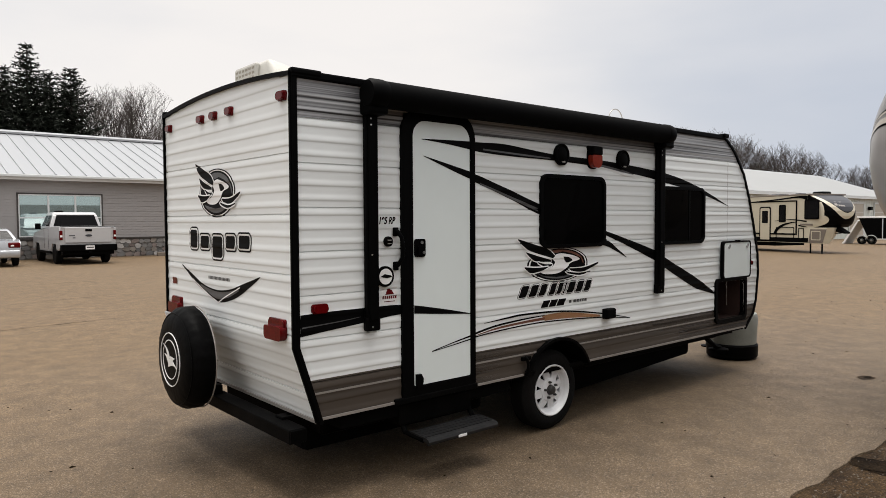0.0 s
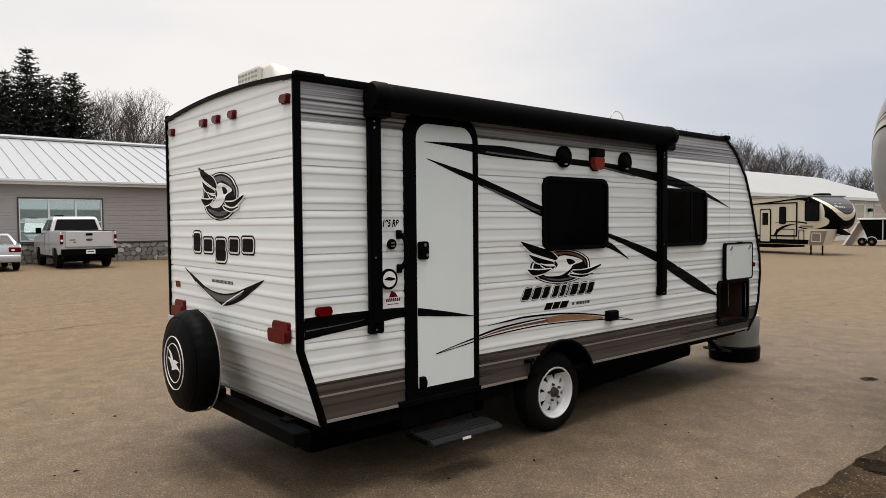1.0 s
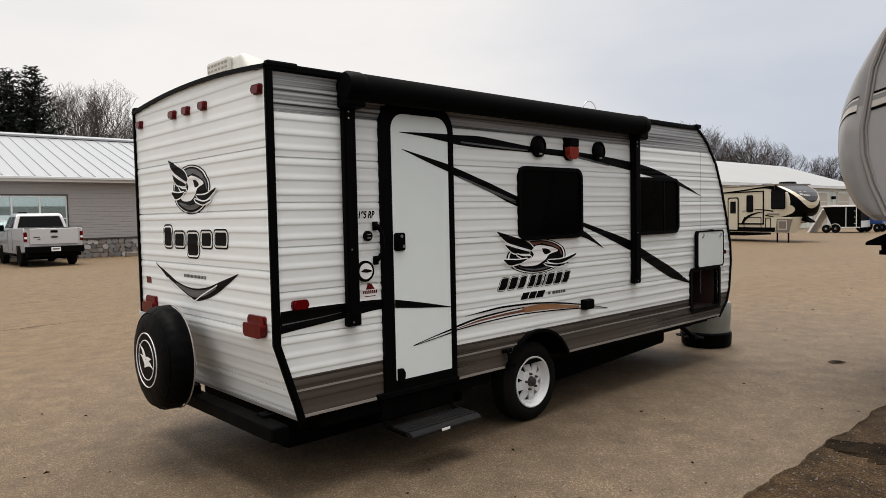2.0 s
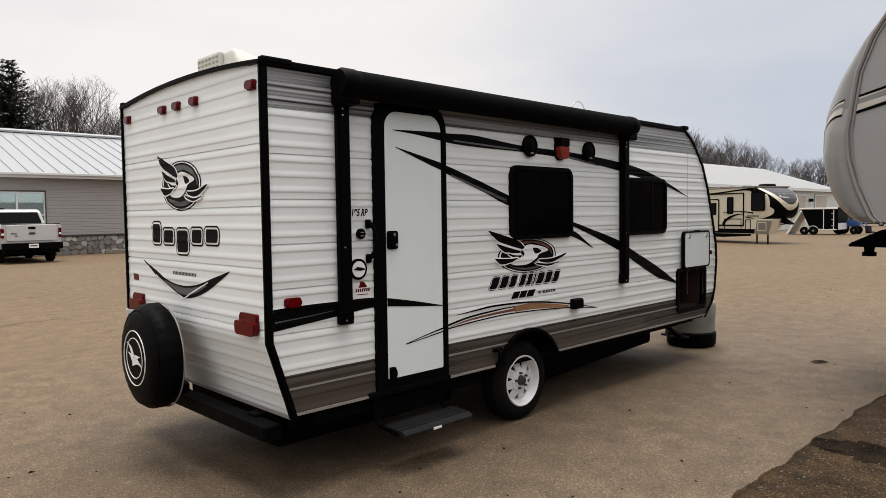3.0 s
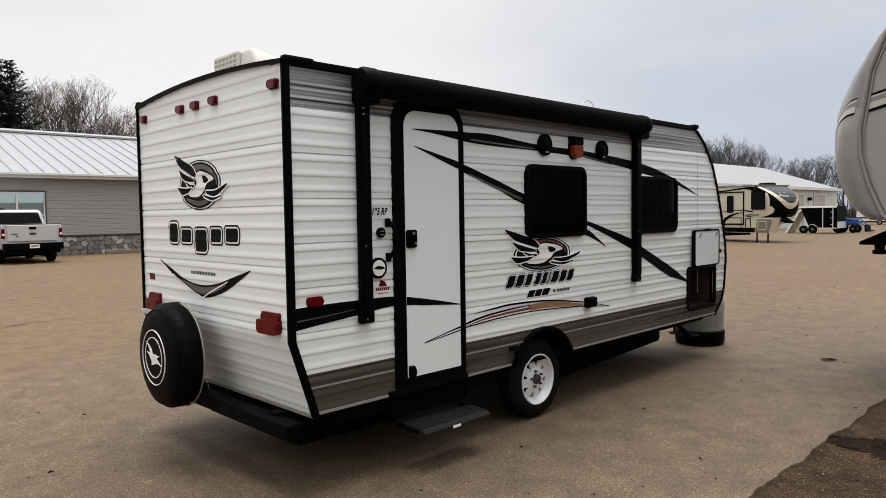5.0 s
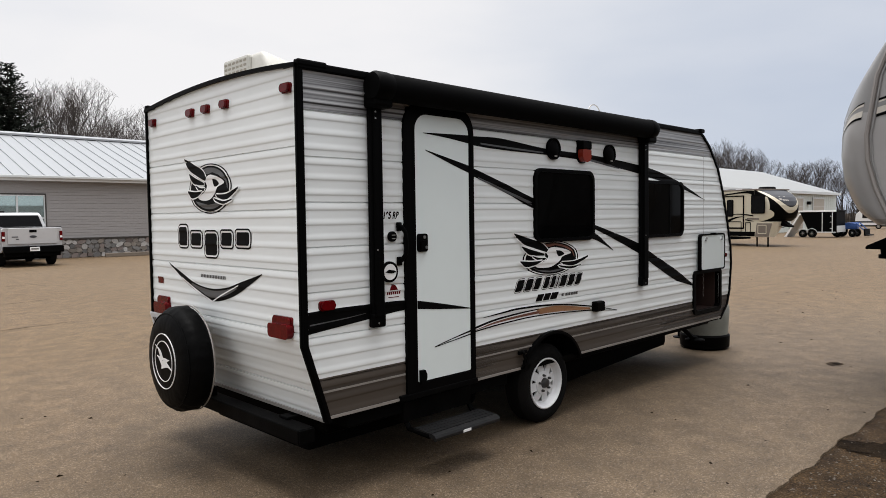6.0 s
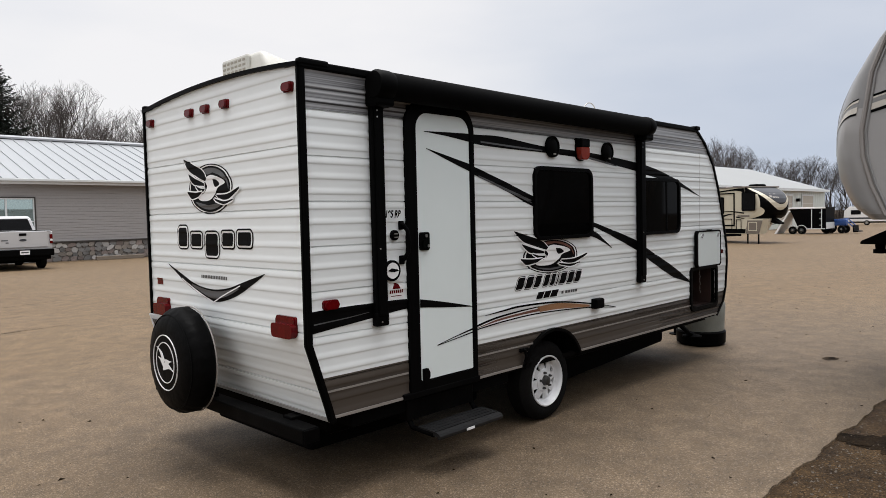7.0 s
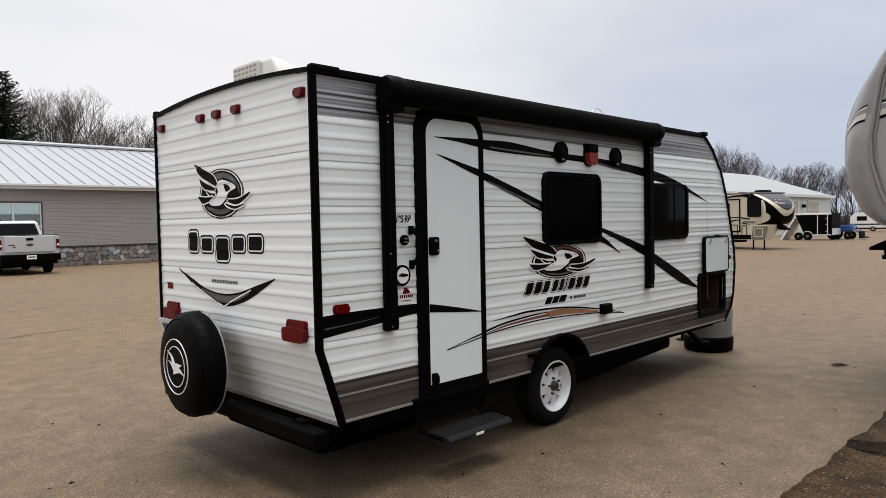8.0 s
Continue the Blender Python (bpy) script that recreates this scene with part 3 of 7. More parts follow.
DOOR_FACE = 0.018
STRIPES = [
    (blade(curve([(0.958, 2.290), (1.20, 2.298), (1.51, 2.305), (1.80, 2.308), (2.35, 2.266), (3.0, 2.25), (3.72, 2.205), (4.10, 2.165), (4.53, 2.085), (4.92, 1.975), (5.25, 1.872)]),
           curve([(0.958, 2.286), (1.20, 2.268), (1.51, 2.235), (1.85, 2.222), (2.35, 2.216), (3.0, 2.19), (3.72, 2.125), (4.10, 2.075), (4.53, 2.02), (4.92, 1.945), (5.25, 1.870)])), M_VINYL),
    (blade(curve([(0.975, 2.177), (1.25, 2.12), (1.49, 2.066), (1.85, 1.962), (2.185, 1.857), (2.60, 1.735), (3.04, 1.638), (3.81, 1.445), (4.03, 1.352), (4.51, 1.165), (4.75, 1.06), (4.99, 0.942)]),
           curve([(0.975, 2.173), (1.25, 2.082), (1.49, 2.008), (1.85, 1.892), (2.185, 1.775), (2.60, 1.675), (3.04, 1.600), (3.81, 1.348), (4.03, 1.250), (4.51, 1.050), (4.75, 0.985), (4.99, 0.934)])), M_VINYL),
    (blade(curve([(2.95, 1.60), (3.10, 1.542), (3.36, 1.396)]), curve([(2.95, 1.52), (3.10, 1.49), (3.36, 1.391)])), M_VINYL),
    (blade(curve([(0.03, 1.172), (0.25, 1.178), (0.50, 1.178), (0.80, 1.173), (1.10, 1.125), (1.413, 1.061)]),
           curve([(0.03, 1.040), (0.25, 1.062), (0.50, 1.085), (0.80, 1.110), (1.10, 1.085), (1.413, 1.057)])), M_VINYL),
]


def stripes():
    for k, (poly, mat) in enumerate(STRIPES):
        decal("stripe_graphic", [poly], mat, x_to=0.79)
        decal("stripe_graphic", [poly], mat, x_from=1.455)
        decal("stripe_graphic", [poly], mat, x_from=0.885, x_to=1.402, flat=DOOR_FACE, parent=trailer)
    # lighter cores in the stripes
    cores = [blade(curve([(1.55, 2.262), (2.0, 2.246), (2.30, 2.236)]), curve([(1.55, 2.250), (2.0, 2.232), (2.30, 2.226)])),
             blade(curve([(2.98, 2.214), (3.3, 2.178), (3.45, 2.15)]), curve([(2.98, 2.196), (3.3, 2.160), (3.45, 2.145)])),
             blade(curve([(0.04, 1.098), (0.3, 1.112), (0.46, 1.125)]), curve([(0.04, 1.090), (0.3, 1.106), (0.46, 1.122)])),
             blade(curve([(1.52, 2.01), (1.8, 1.93), (2.15, 1.83)]), curve([(1.52, 1.996), (1.8, 1.91), (2.15, 1.805)]))]
    for c in cores:
        decal("stripe_core", [c], M_GREYV, lift=0.004)
    decal("stripe_highlight", [blade(curve([(2.9, 2.205), (3.2, 2.165), (3.5, 2.112)]), curve([(2.9, 2.198), (3.2, 2.152), (3.5, 2.108)]))], M_WHITEV, lift=0.005)
    decal("panel_joint", [[(5.218, 0.80), (5.224, 0.80), (5.224, 2.40), (5.218, 2.40)]], M_SILVERV, lift=0.001, label="faint grey joint in the siding")
    # long copper swoosh with black edges
    up = curve([(1.56, 0.972), (1.80, 0.993), (2.013, 1.003), (2.474, 0.986), (2.99, 0.919), (3.42, 0.838)])
    lo = curve([(1.56, 0.968), (1.80, 0.980), (2.013, 0.988), (2.474, 0.972), (2.99, 0.908), (3.42, 0.834)])
    a_up = curve([(1.04, 0.832), (1.25, 0.874), (1.47, 0.913), (1.70, 0.947), (2.0, 0.965), (2.236, 0.970)])
    a_lo = curve([(1.04, 0.827), (1.25, 0.866), (1.47, 0.898), (1.70, 0.932), (2.0, 0.953), (2.236, 0.962)])
    b_up = curve([(1.04, 0.830), (1.25, 0.856), (1.47, 0.884), (1.80, 0.908), (2.25, 0.918), (2.90, 0.890), (3.42, 0.837)])
    b_lo = curve([(1.04, 0.825), (1.25, 0.849), (1.47, 0.874), (1.80, 0.898), (2.25, 0.908), (2.90, 0.880), (3.42, 0.832)])
    for u, l in ((up, lo), (a_up, a_lo), (b_up, b_lo)):
        poly = blade(u, l)
        decal("swoosh_line", [poly], M_VINYL, x_from=1.455)
        decal("swoosh_line", [poly], M_VINYL, x_from=0.885, x_to=1.402, flat=DOOR_FACE)
    decal("swoosh_brown", [blade(curve([(1.47, 0.892), (1.70, 0.926), (2.0, 0.944), (2.24, 0.952)]), curve([(1.47, 0.888), (1.70, 0.912), (2.0, 0.926), (2.24, 0.930)]))], M_RUSTV, x_from=1.47, lift=0.0026, label="rust brown graphic line")
    fill = blade(curve([(2.20, 0.966), (2.5, 0.968), (2.97, 0.905)]), curve([(2.24, 0.922), (2.5, 0.918), (2.97, 0.888)]))
    decal("swoosh_fill", [fill], M_TANV, label="copper tan graphic")
    decal("swoosh_tail", [blade(curve([(1.47, 0.900), (1.8, 0.935), (2.2, 0.955)]), curve([(1.47, 0.888), (1.8, 0.915), (2.2, 0.930)]))], M_WHITEV, lift=0.0015)


stripes()


def feather(root, tip, width, bend):
    """A curved tapering blade from root to tip."""
    r, t = Vector(root), Vector(tip)
    d = t - r
    s = Vector((-d.y, d.x)).normalized()
    up, lo = [], []
    for i in range(9):
        f = i / 8
        c = r + d * f + s * bend * math.sin(math.pi * f)
        w = width * (1 - f) ** 0.7 * (0.55 + 0.9 * math.sin(math.pi * min(1, f + 0.25)) * 0.5)
        up.append(tuple(c + s * w / 2))
        lo.append(tuple(c - s * w / 2))
    return up + lo[::-1]


def grown(poly, d):
    """Outline pushed outwards by d, for a pale edge round a dark shape."""
    n = len(poly)
    area = sum(poly[i][0] * poly[(i + 1) % n][1] - poly[(i + 1) % n][0] * poly[i][1] for i in range(n))
    sg = 1 if area > 0 else -1
    out = []
    for i in range(n):
        a, b = Vector(poly[i - 1]), Vector(poly[(i + 1) % n])
        t = b - a
        if t.length < 1e-6:
            out.append(poly[i])
            continue
        t.normalize()
        out.append((poly[i][0] + sg * d * t.y, poly[i][1] - sg * d * t.x))
    return out


def emblem(where, cu, cv, w, h, sg, disc, oval):
    """Oval badge with sweeping blades. sg: +1 where 'along' runs to the right, -1 where it runs to the left."""
    U = lambda a, b: (cu + sg * a * w, cv + b * h)
    oa, ob, ra, rb = oval
    c = U(oa, ob)
    for name, k, lift, mat in (("emblem_edge", 1.10, 0.002, M_VINYL), ("emblem_rim", 1.05, 0.0030, M_WHITEV), ("emblem_disc", 1.0, 0.0040, M_VINYL)):
        decal(name, [ellipse(c[0], c[1], ra * w * k, rb * h * k, 40)], mat, where, lift)
    cap = [U(oa + ra * 0.93 * math.cos(radians(t)), ob + rb * 0.92 * math.sin(radians(t))) for t in range(-5, 126, 8)] + [U(-0.05, 0.17), U(0.03, 0.20), U(0.15, 0.14), U(0.26, 0.03)]
    decal("emblem_crest", [cap], disc, where, 0.0050)
    foot = [U(oa + ra * 0.90 * math.cos(radians(t)), ob + rb * 0.90 * math.sin(radians(t))) for t in range(215, 326, 8)] + [U(0.08, -0.36), U(-0.05, -0.38), U(-0.18, -0.34)]
    decal("emblem_foot", [foot], M_GREYV, where, 0.0050)
    body = [U(*q) for q in curve([(0.01, 0.16), (0.15, 0.10), (0.245, 0.0), (0.13, -0.07), (0.08, -0.17), (-0.03, -0.29), (-0.19, -0.29), (-0.24, -0.22), (-0.12, -0.15), (-0.07, -0.05), (-0.10, 0.06), (-0.05, 0.14), (0.01, 0.16)], 4)[:-1]]
    decal("emblem_swirl_edge", [grown(body, 0.009)], M_VINYL, where, 0.0056)
    decal("emblem_swirl", [body], M_WHITEV, where, 0.0062)
    notch = [U(*q) for q in curve([(0.03, 0.08), (0.10, 0.06), (0.15, -0.02), (0.07, -0.06), (0.03, 0.08)], 4)[:-1]]
    decal("emblem_notch", [notch], M_VINYL, where, 0.0066)
    wings = [([(-0.50, 0.51), (-0.33, 0.395), (-0.15, 0.255), (-0.07, 0.105)], [(-0.50, 0.49), (-0.40, 0.28), (-0.255, 0.16), (-0.10, 0.055)]),
             ([(-0.41, 0.22), (-0.275, 0.12), (-0.12, 0.02)], [(-0.41, 0.20), (-0.315, 0.02), (-0.12, -0.025)]),
             ([(-0.275, -0.01), (-0.19, -0.065), (-0.10, -0.075)], [(-0.275, -0.035), (-0.20, -0.12), (-0.12, -0.125)]),
             ([(-0.43, -0.105), (-0.275, -0.135), (-0.14, -0.125)], [(-0.43, -0.13), (-0.36, -0.245), (-0.235, -0.215)]),
             ([(0.09, -0.20), (0.285, -0.20), (0.49, -0.095)], [(0.13, -0.26), (0.285, -0.30), (0.49, -0.13)]),
             ([(0.05, -0.26), (0.235, -0.325), (0.38, -0.29)], [(0.09, -0.315), (0.235, -0.375), (0.38, -0.315)])]
    for k, (up, lo) in enumerate(wings):
        poly = [U(*q) for q in blade(curve(up, 6), curve(lo, 6))]
        decal("emblem_blade_edge", [grown(poly, 0.009)], M_WHITEV, where, 0.0068 + 0.0008 * k)
        decal("emblem_blade", [poly], M_VINYL, where, 0.0072 + 0.0008 * k)


def wordmark(where, blocks, slant, edge):
    """A brand mark as plain slanted blocks: dark with a pale keyline. blocks: (along0, along1, low, high)."""
    for u0, u1, v0, v1 in blocks:
        r = min(abs(u1 - u0), v1 - v0) * 0.28
        lo, hi = min(u0, u1), max(u0, u1)
        sk = lambda pts: [(u + slant * (v - v0), v) for u, v in pts]
        decal("brand_block", [sk(rounded(lo, v0, hi, v1, r, r, 4))], M_VINYL, where, 0.002)
        decal("brand_keyline", [sk(rounded(lo + edge, v0 + edge, hi - edge, v1 - edge, r * 0.7, r * 0.7, 4))], M_WHITEV, where, 0.0032)
        decal("brand_core", [sk(rounded(lo + 2 * edge, v0 + 2 * edge, hi - 2 * edge, v1 - 2 * edge, r * 0.5, r * 0.5, 4))], M_VINYL, where, 0.0044)


def graphics():
    emblem("side", 2.43, 1.405, 1.02, 0.36, 1, M_RUSTV, (-0.02, -0.09, 0.34, 0.36))
    x, blocks = 1.905, []
    for w in (0.115, 0.115, 0.105, 0.02, 0.095, 0.085, 0.045, 0.115, 0.11, 0.105):
        if w > 0.03:
            blocks.append((x, x + w - 0.006, 1.118, 1.230))
        x += w
    wordmark("side", blocks, 0.55, 0.0055)
    for a, b in ((2.19, 2.275), (2.285, 2.37), (2.38, 2.475)):
        decal("brand_block", [[(a, 1.03), (b, 1.03), (b + 0.03, 1.085), (a + 0.03, 1.085)]], M_VINYL)
    for a, b in ((2.545, 2.575), (2.60, 2.635), (2.642, 2.675), (2.682, 2.71), (2.717, 2.74), (2.747, 2.78)):
        decal("small_print", [[(a, 1.042), (b, 1.042), (b, 1.066), (a, 1.066)]], M_GREYV)
    emblem("rear", 1.10, 1.975, 0.80, 0.385, -1, M_GREYV, (-0.03, -0.09, 0.36, 0.41))
    wordmark("rear", [(1.655, 1.47, 1.515, 1.70), (1.455, 1.25, 1.518, 1.655), (1.235, 1.01, 1.455, 1.655), (0.995, 0.80, 1.525, 1.660), (0.785, 0.57, 1.530, 1.665)], 0.0, 0.012)
    smile = blade(curve([(1.83, 1.405), (1.55, 1.315), (1.35, 1.262), (1.124, 1.245), (0.9, 1.268), (0.7, 1.318), (0.445, 1.380)]),
                  curve([(1.83, 1.400), (1.55, 1.270), (1.35, 1.205), (1.131, 1.158), (0.9, 1.190), (0.7, 1.258), (0.445, 1.375)]))
    decal("smile_graphic", [smile], M_VINYL, "rear")
    inner = blade(curve([(1.45, 1.268), (1.3, 1.245), (1.124, 1.232), (0.95, 1.246), (0.78, 1.280)]), curve([(1.45, 1.255), (1.3, 1.215), (1.131, 1.180), (0.95, 1.205), (0.78, 1.262)]))
    decal("smile_core", [inner], M_GREYV, "rear", 0.0032)
    edge = [blade(curve([(1.60, 1.305), (1.4, 1.235), (1.128, 1.160)]), curve([(1.60, 1.295), (1.4, 1.222), (1.128, 1.150)])),
            blade(curve([(1.128, 1.160), (0.95, 1.228), (0.75, 1.293)]), curve([(1.128, 1.150), (0.95, 1.218), (0.75, 1.285)]))]
    decal("smile_highlight", edge, M_WHITEV, "rear", 0.0044)
    for a in [1.30 - 0.0235 * i for i in range(16)]:
        decal("small_print", [[(a, 1.318), (a - 0.016, 1.318), (a - 0.016, 1.34), (a, 1.34)]], M_GREYV, "rear")
    decal("warning_sticker", [[(1.945, 1.236), (2.045, 1.236), (2.045, 1.286), (1.945, 1.286)]], M_RED, "rear", label="small red sticker")
    decal("dealer_sticker", [[(0.625, 1.185), (0.755, 1.185), (0.755, 1.30), (0.625, 1.30)]], M_WHITEV, label="white sticker with red print")
    arch = blade(curve([(0.655, 1.252), (0.672, 1.280), (0.69, 1.290), (0.708, 1.280), (0.725, 1.252)], 5), curve([(0.655, 1.250), (0.725, 1.250)], 5))
    decal("dealer_arch", [arch], M_RED, lift=0.0035)
    for k in range(7):
        decal("dealer_print", [[(0.633 + 0.017 * k, 1.222), (0.645 + 0.017 * k, 1.222), (0.647 + 0.017 * k, 1.244), (0.635 + 0.017 * k, 1.244)]], M_RED, lift=0.0035)
    decal("dealer_line", [[(0.645, 1.202), (0.735, 1.202), (0.735, 1.207), (0.645, 1.207)]], M_RED, lift=0.0035)


graphics()


def model_mark():
    cu = bpy.data.curves.new("model_mark", "FONT")
    cu.body, cu.size, cu.shear, cu.offset = "195 RB", 0.063, 0.25, 0.0024
    tmp = bpy.data.objects.new("model_mark", cu)
    scene.collection.objects.link(tmp)
    me = bpy.data.meshes.new_from_object(tmp.evaluated_get(bpy.context.evaluated_depsgraph_get()))
    bpy.data.objects.remove(tmp)
    me.materials.clear()
    me.materials.append(M_VINYL)
    ob = new("model_mark", me)
    ob.matrix_basis = Matrix.Translation((0.593, -0.022, 1.716)) @ Matrix.Rotation(radians(90), 4, "X") @ Matrix.Diagonal((0.72, 1, 1, 1))
    ob.parent = trailer


model_mark()


def entry_door():
    outer = rounded(0.785, 0.535, 1.452, 2.49, 0.02, 0.17)
    inner = rounded(0.872, 0.602, 1.412, 2.42, 0.015, 0.115)
    frame_ob = part("door_frame", ring(bmesh.new(), outer, inner, on_side, -0.03, 0.024), M_BLACK, trailer, "black rounded door frame")
    door = part("door", slab(bmesh.new(), rounded(0.876, 0.606, 1.408, 2.416, 0.013, 0.112), on_side, -0.015, DOOR_FACE), M_DOOR, trailer, "pale grey smooth entry door, closed")
    seal = ring(bmesh.new(), rounded(0.872, 0.602, 1.412, 2.42, 0.015, 0.115), rounded(0.881, 0.611, 1.403, 2.411, 0.012, 0.108), on_side, 0.012, 0.021)
    part("door_seal", seal, M_BLACK, door)
    plate = slab(bmesh.new(), rounded(0.888, 1.49, 0.978, 1.612, 0.018, 0.018), on_side, DOOR_FACE, DOOR_FACE + 0.014)
    h = part("handle", plate, M_BLACK, door, "black paddle latch")
    bm = bmesh.new()
    slab(bm, rounded(0.905, 1.505, 0.962, 1.565, 0.012, 0.012), on_side, DOOR_FACE + 0.014, DOOR_FACE + 0.028)
    part("paddle", bm, M_BLACK, h)
    part("lock_cylinder", lathe(bmesh.new(), [(0.0, -DOOR_FACE - 0.020), (0.011, -DOOR_FACE - 0.020), (0.011, -DOOR_FACE - 0.010)], (0.945, 0, 1.588), "Y", 12), M_CHROME, h)
    part("lock_cylinder", lathe(bmesh.new(), [(0.0, -DOOR_FACE - 0.034), (0.010, -DOOR_FACE - 0.034), (0.010, -DOOR_FACE - 0.020)], (0.95, 0, 1.52), "Y", 12), M_CHROME, h)
    bm = bmesh.new()
    slab(bm, [(0.893, 0.600), (0.935, 0.600), (0.948, 0.635), (0.948, 0.66), (0.932, 0.69), (0.893, 0.69)], on_side, DOOR_FACE, DOOR_FACE + 0.022)
    part("door_catch", bm, M_BLACK, door, "black catch")
    # hinges down the leading edge
    for z in (0.78, 1.5, 2.2):
        part("hinge", boxed((1.408, -0.034, z - 0.05), (1.43, -0.020, z + 0.05), 0.003), M_BLACK, door)
    # threshold under the door
    part("threshold", boxed((0.72, -0.028, 0.505), (1.47, 0.02, 0.545), 0.006), M_STEEL, trailer)
    # folding grab handle beside the door
    bm = bmesh.new()
    tube(bm, [(0.738, -0.012, 1.672), (0.742, -0.034, 1.662), (0.760, -0.050, 1.625), (0.768, -0.054, 1.555), (0.764, -0.050, 1.488), (0.744, -0.034, 1.446), (0.738, -0.012, 1.436)], [0.016, 0.015, 0.014, 0.016, 0.014, 0.015, 0.016], 10)
    g = part("grab_handle", bm, M_BLACK, trailer, "black grab handle", True)
    for z in (1.662, 1.436):
        part("handle_base", boxed((0.718, -0.022, z - 0.028), (0.758, -0.004, z + 0.030), 0.006), M_BLACK, g)


entry_door()


def window(x0, x1, z0, z1, sliders):
    w = part("window_frame", ring(bmesh.new(), rounded(x0, z0, x1, z1, 0.085, 0.085), rounded(x0 + 0.03, z0 + 0.03, x1 - 0.03, z1 - 0.03, 0.06, 0.06), on_side, -0.02, 0.026), M_BLACK, trailer, "black rounded window frame")
    pane = part("pane", slab(bmesh.new(), rounded(x0 + 0.028, z0 + 0.028, x1 - 0.028, z1 - 0.028, 0.06, 0.06), on_side, 0.004, 0.012), M_GLASS, w, "dark tinted glass")
    for x in sliders:
        part("mullion", boxed((x - 0.012, -0.018, z0 + 0.03), (x + 0.012, -0.010, z1 - 0.03), 0.003), M_BLACK, w)
    # near-black sheet close behind the glass, painted for the unlit room
    part("unlit_backing", slab(bmesh.new(), rounded(x0 + 0.02, z0 + 0.02, x1 - 0.02, z1 - 0.02, 0.06, 0.06), on_side, -0.10, -0.09), M_SHADEFILL, w)


window(*WIN_A, [])
window(*WIN_B, [4.42])


def hatch():
    x0, x1, z0, z1 = HATCH
    fr = part("hatch_frame", ring(bmesh.new(), rounded(x0 - 0.025, z0 - 0.025, x1 + 0.025, z1 + 0.02, 0.07, 0.05), rounded(x0 + 0.015, z0 + 0.015, x1 - 0.015, z1 - 0.015, 0.05, 0.04), on_side, -0.04, 0.024), M_BLACK, trailer, "black frame of the open storage hatch")
    bm = bmesh.new()
    slab(bm, [(x0 - 0.02, z0 - 0.01), (x1 + 0.02, z0 - 0.01), (x1 + 0.02, z1 + 0.02), (x0 - 0.02, z1 + 0.02)], on_side, -0.77, -0.752)
    part("compartment_back", bm, M_SHADEFILL, fr)
    bm = bmesh.new()
    for lo, hi in (((x0, 0.004, z0 - 0.01), (x1, 0.75, z0 + 0.01)), ((x0 - 0.02, 0.004, z0), (x0 + 0.012, 0.75, z1)), ((x1 - 0.012, 0.004, z0), (x1 + 0.02, 0.75, z1)), ((x0, 0.004, z1), (x1, 0.75, z1 + 0.02))):
        box(bm, lo, hi)
    box(bm, (x1 - 0.03, 0.045, z0 + 0.01), (x1 - 0.001, 0.74, z1 - 0.001))
    part("compartment_lining", bm, M_WOODIN, fr, "dark brown wooden lining")
    lid = part("hatch_lid", slab(bmesh.new(), rounded(5.06, 1.10, 5.655, 1.485, 0.035, 0.035), on_side, 0.026, 0.052), M_DOOR, trailer, "white storage hatch lid held open upwards")
    part("lid_edge", ring(bmesh.new(), rounded(5.048, 1.088, 5.667, 1.497, 0.045, 0.045), rounded(5.064, 1.104, 5.651, 1.481, 0.035, 0.035), on_side, 0.018, 0.057), M_BLACK, lid, "black edging")
    for x in (5.16, 5.57):
        bm = bmesh.new()
        slab(bm, [(x - 0.012, 1.43), (x + 0.004, 1.418), (x + 0.03, 1.448), (x + 0.02, 1.462)], on_side, 0.052, 0.066)
        part("thumb_latch", bm, M_CHROME, lid)
    part("lid_clip", boxed((5.37, -0.07, 1.485), (5.40, -0.012, 1.505), 0.003), M_BLACK, lid)
    part("side_marker", boxed((5.70, -0.045, 1.215), (5.76, -0.008, 1.265), 0.012), M_RED, trailer, "small red marker lamp")


hatch()


def lamp(name, where, u0, u1, v0, v1, deep, mat, label):
    put = on_side if where == "side" else on_rear
    base = part(name, slab(bmesh.new(), rounded(u0, v0, u1, v1, 0.02, 0.02, 5), put, -0.005, 0.016), mat, trailer, label)
    bm = slab(bmesh.new(), rounded(u0 + 0.006, v0 + 0.006, u1 - 0.006, v1 - 0.006, 0.018, 0.018, 5), put, 0.016, deep)
    bmesh.ops.bevel(bm, geom=[e for e in bm.edges], offset=0.007, segments=3, affect="EDGES", clamp_overlap=True)
    part("lens", bm, mat, base, "", True)
    return base


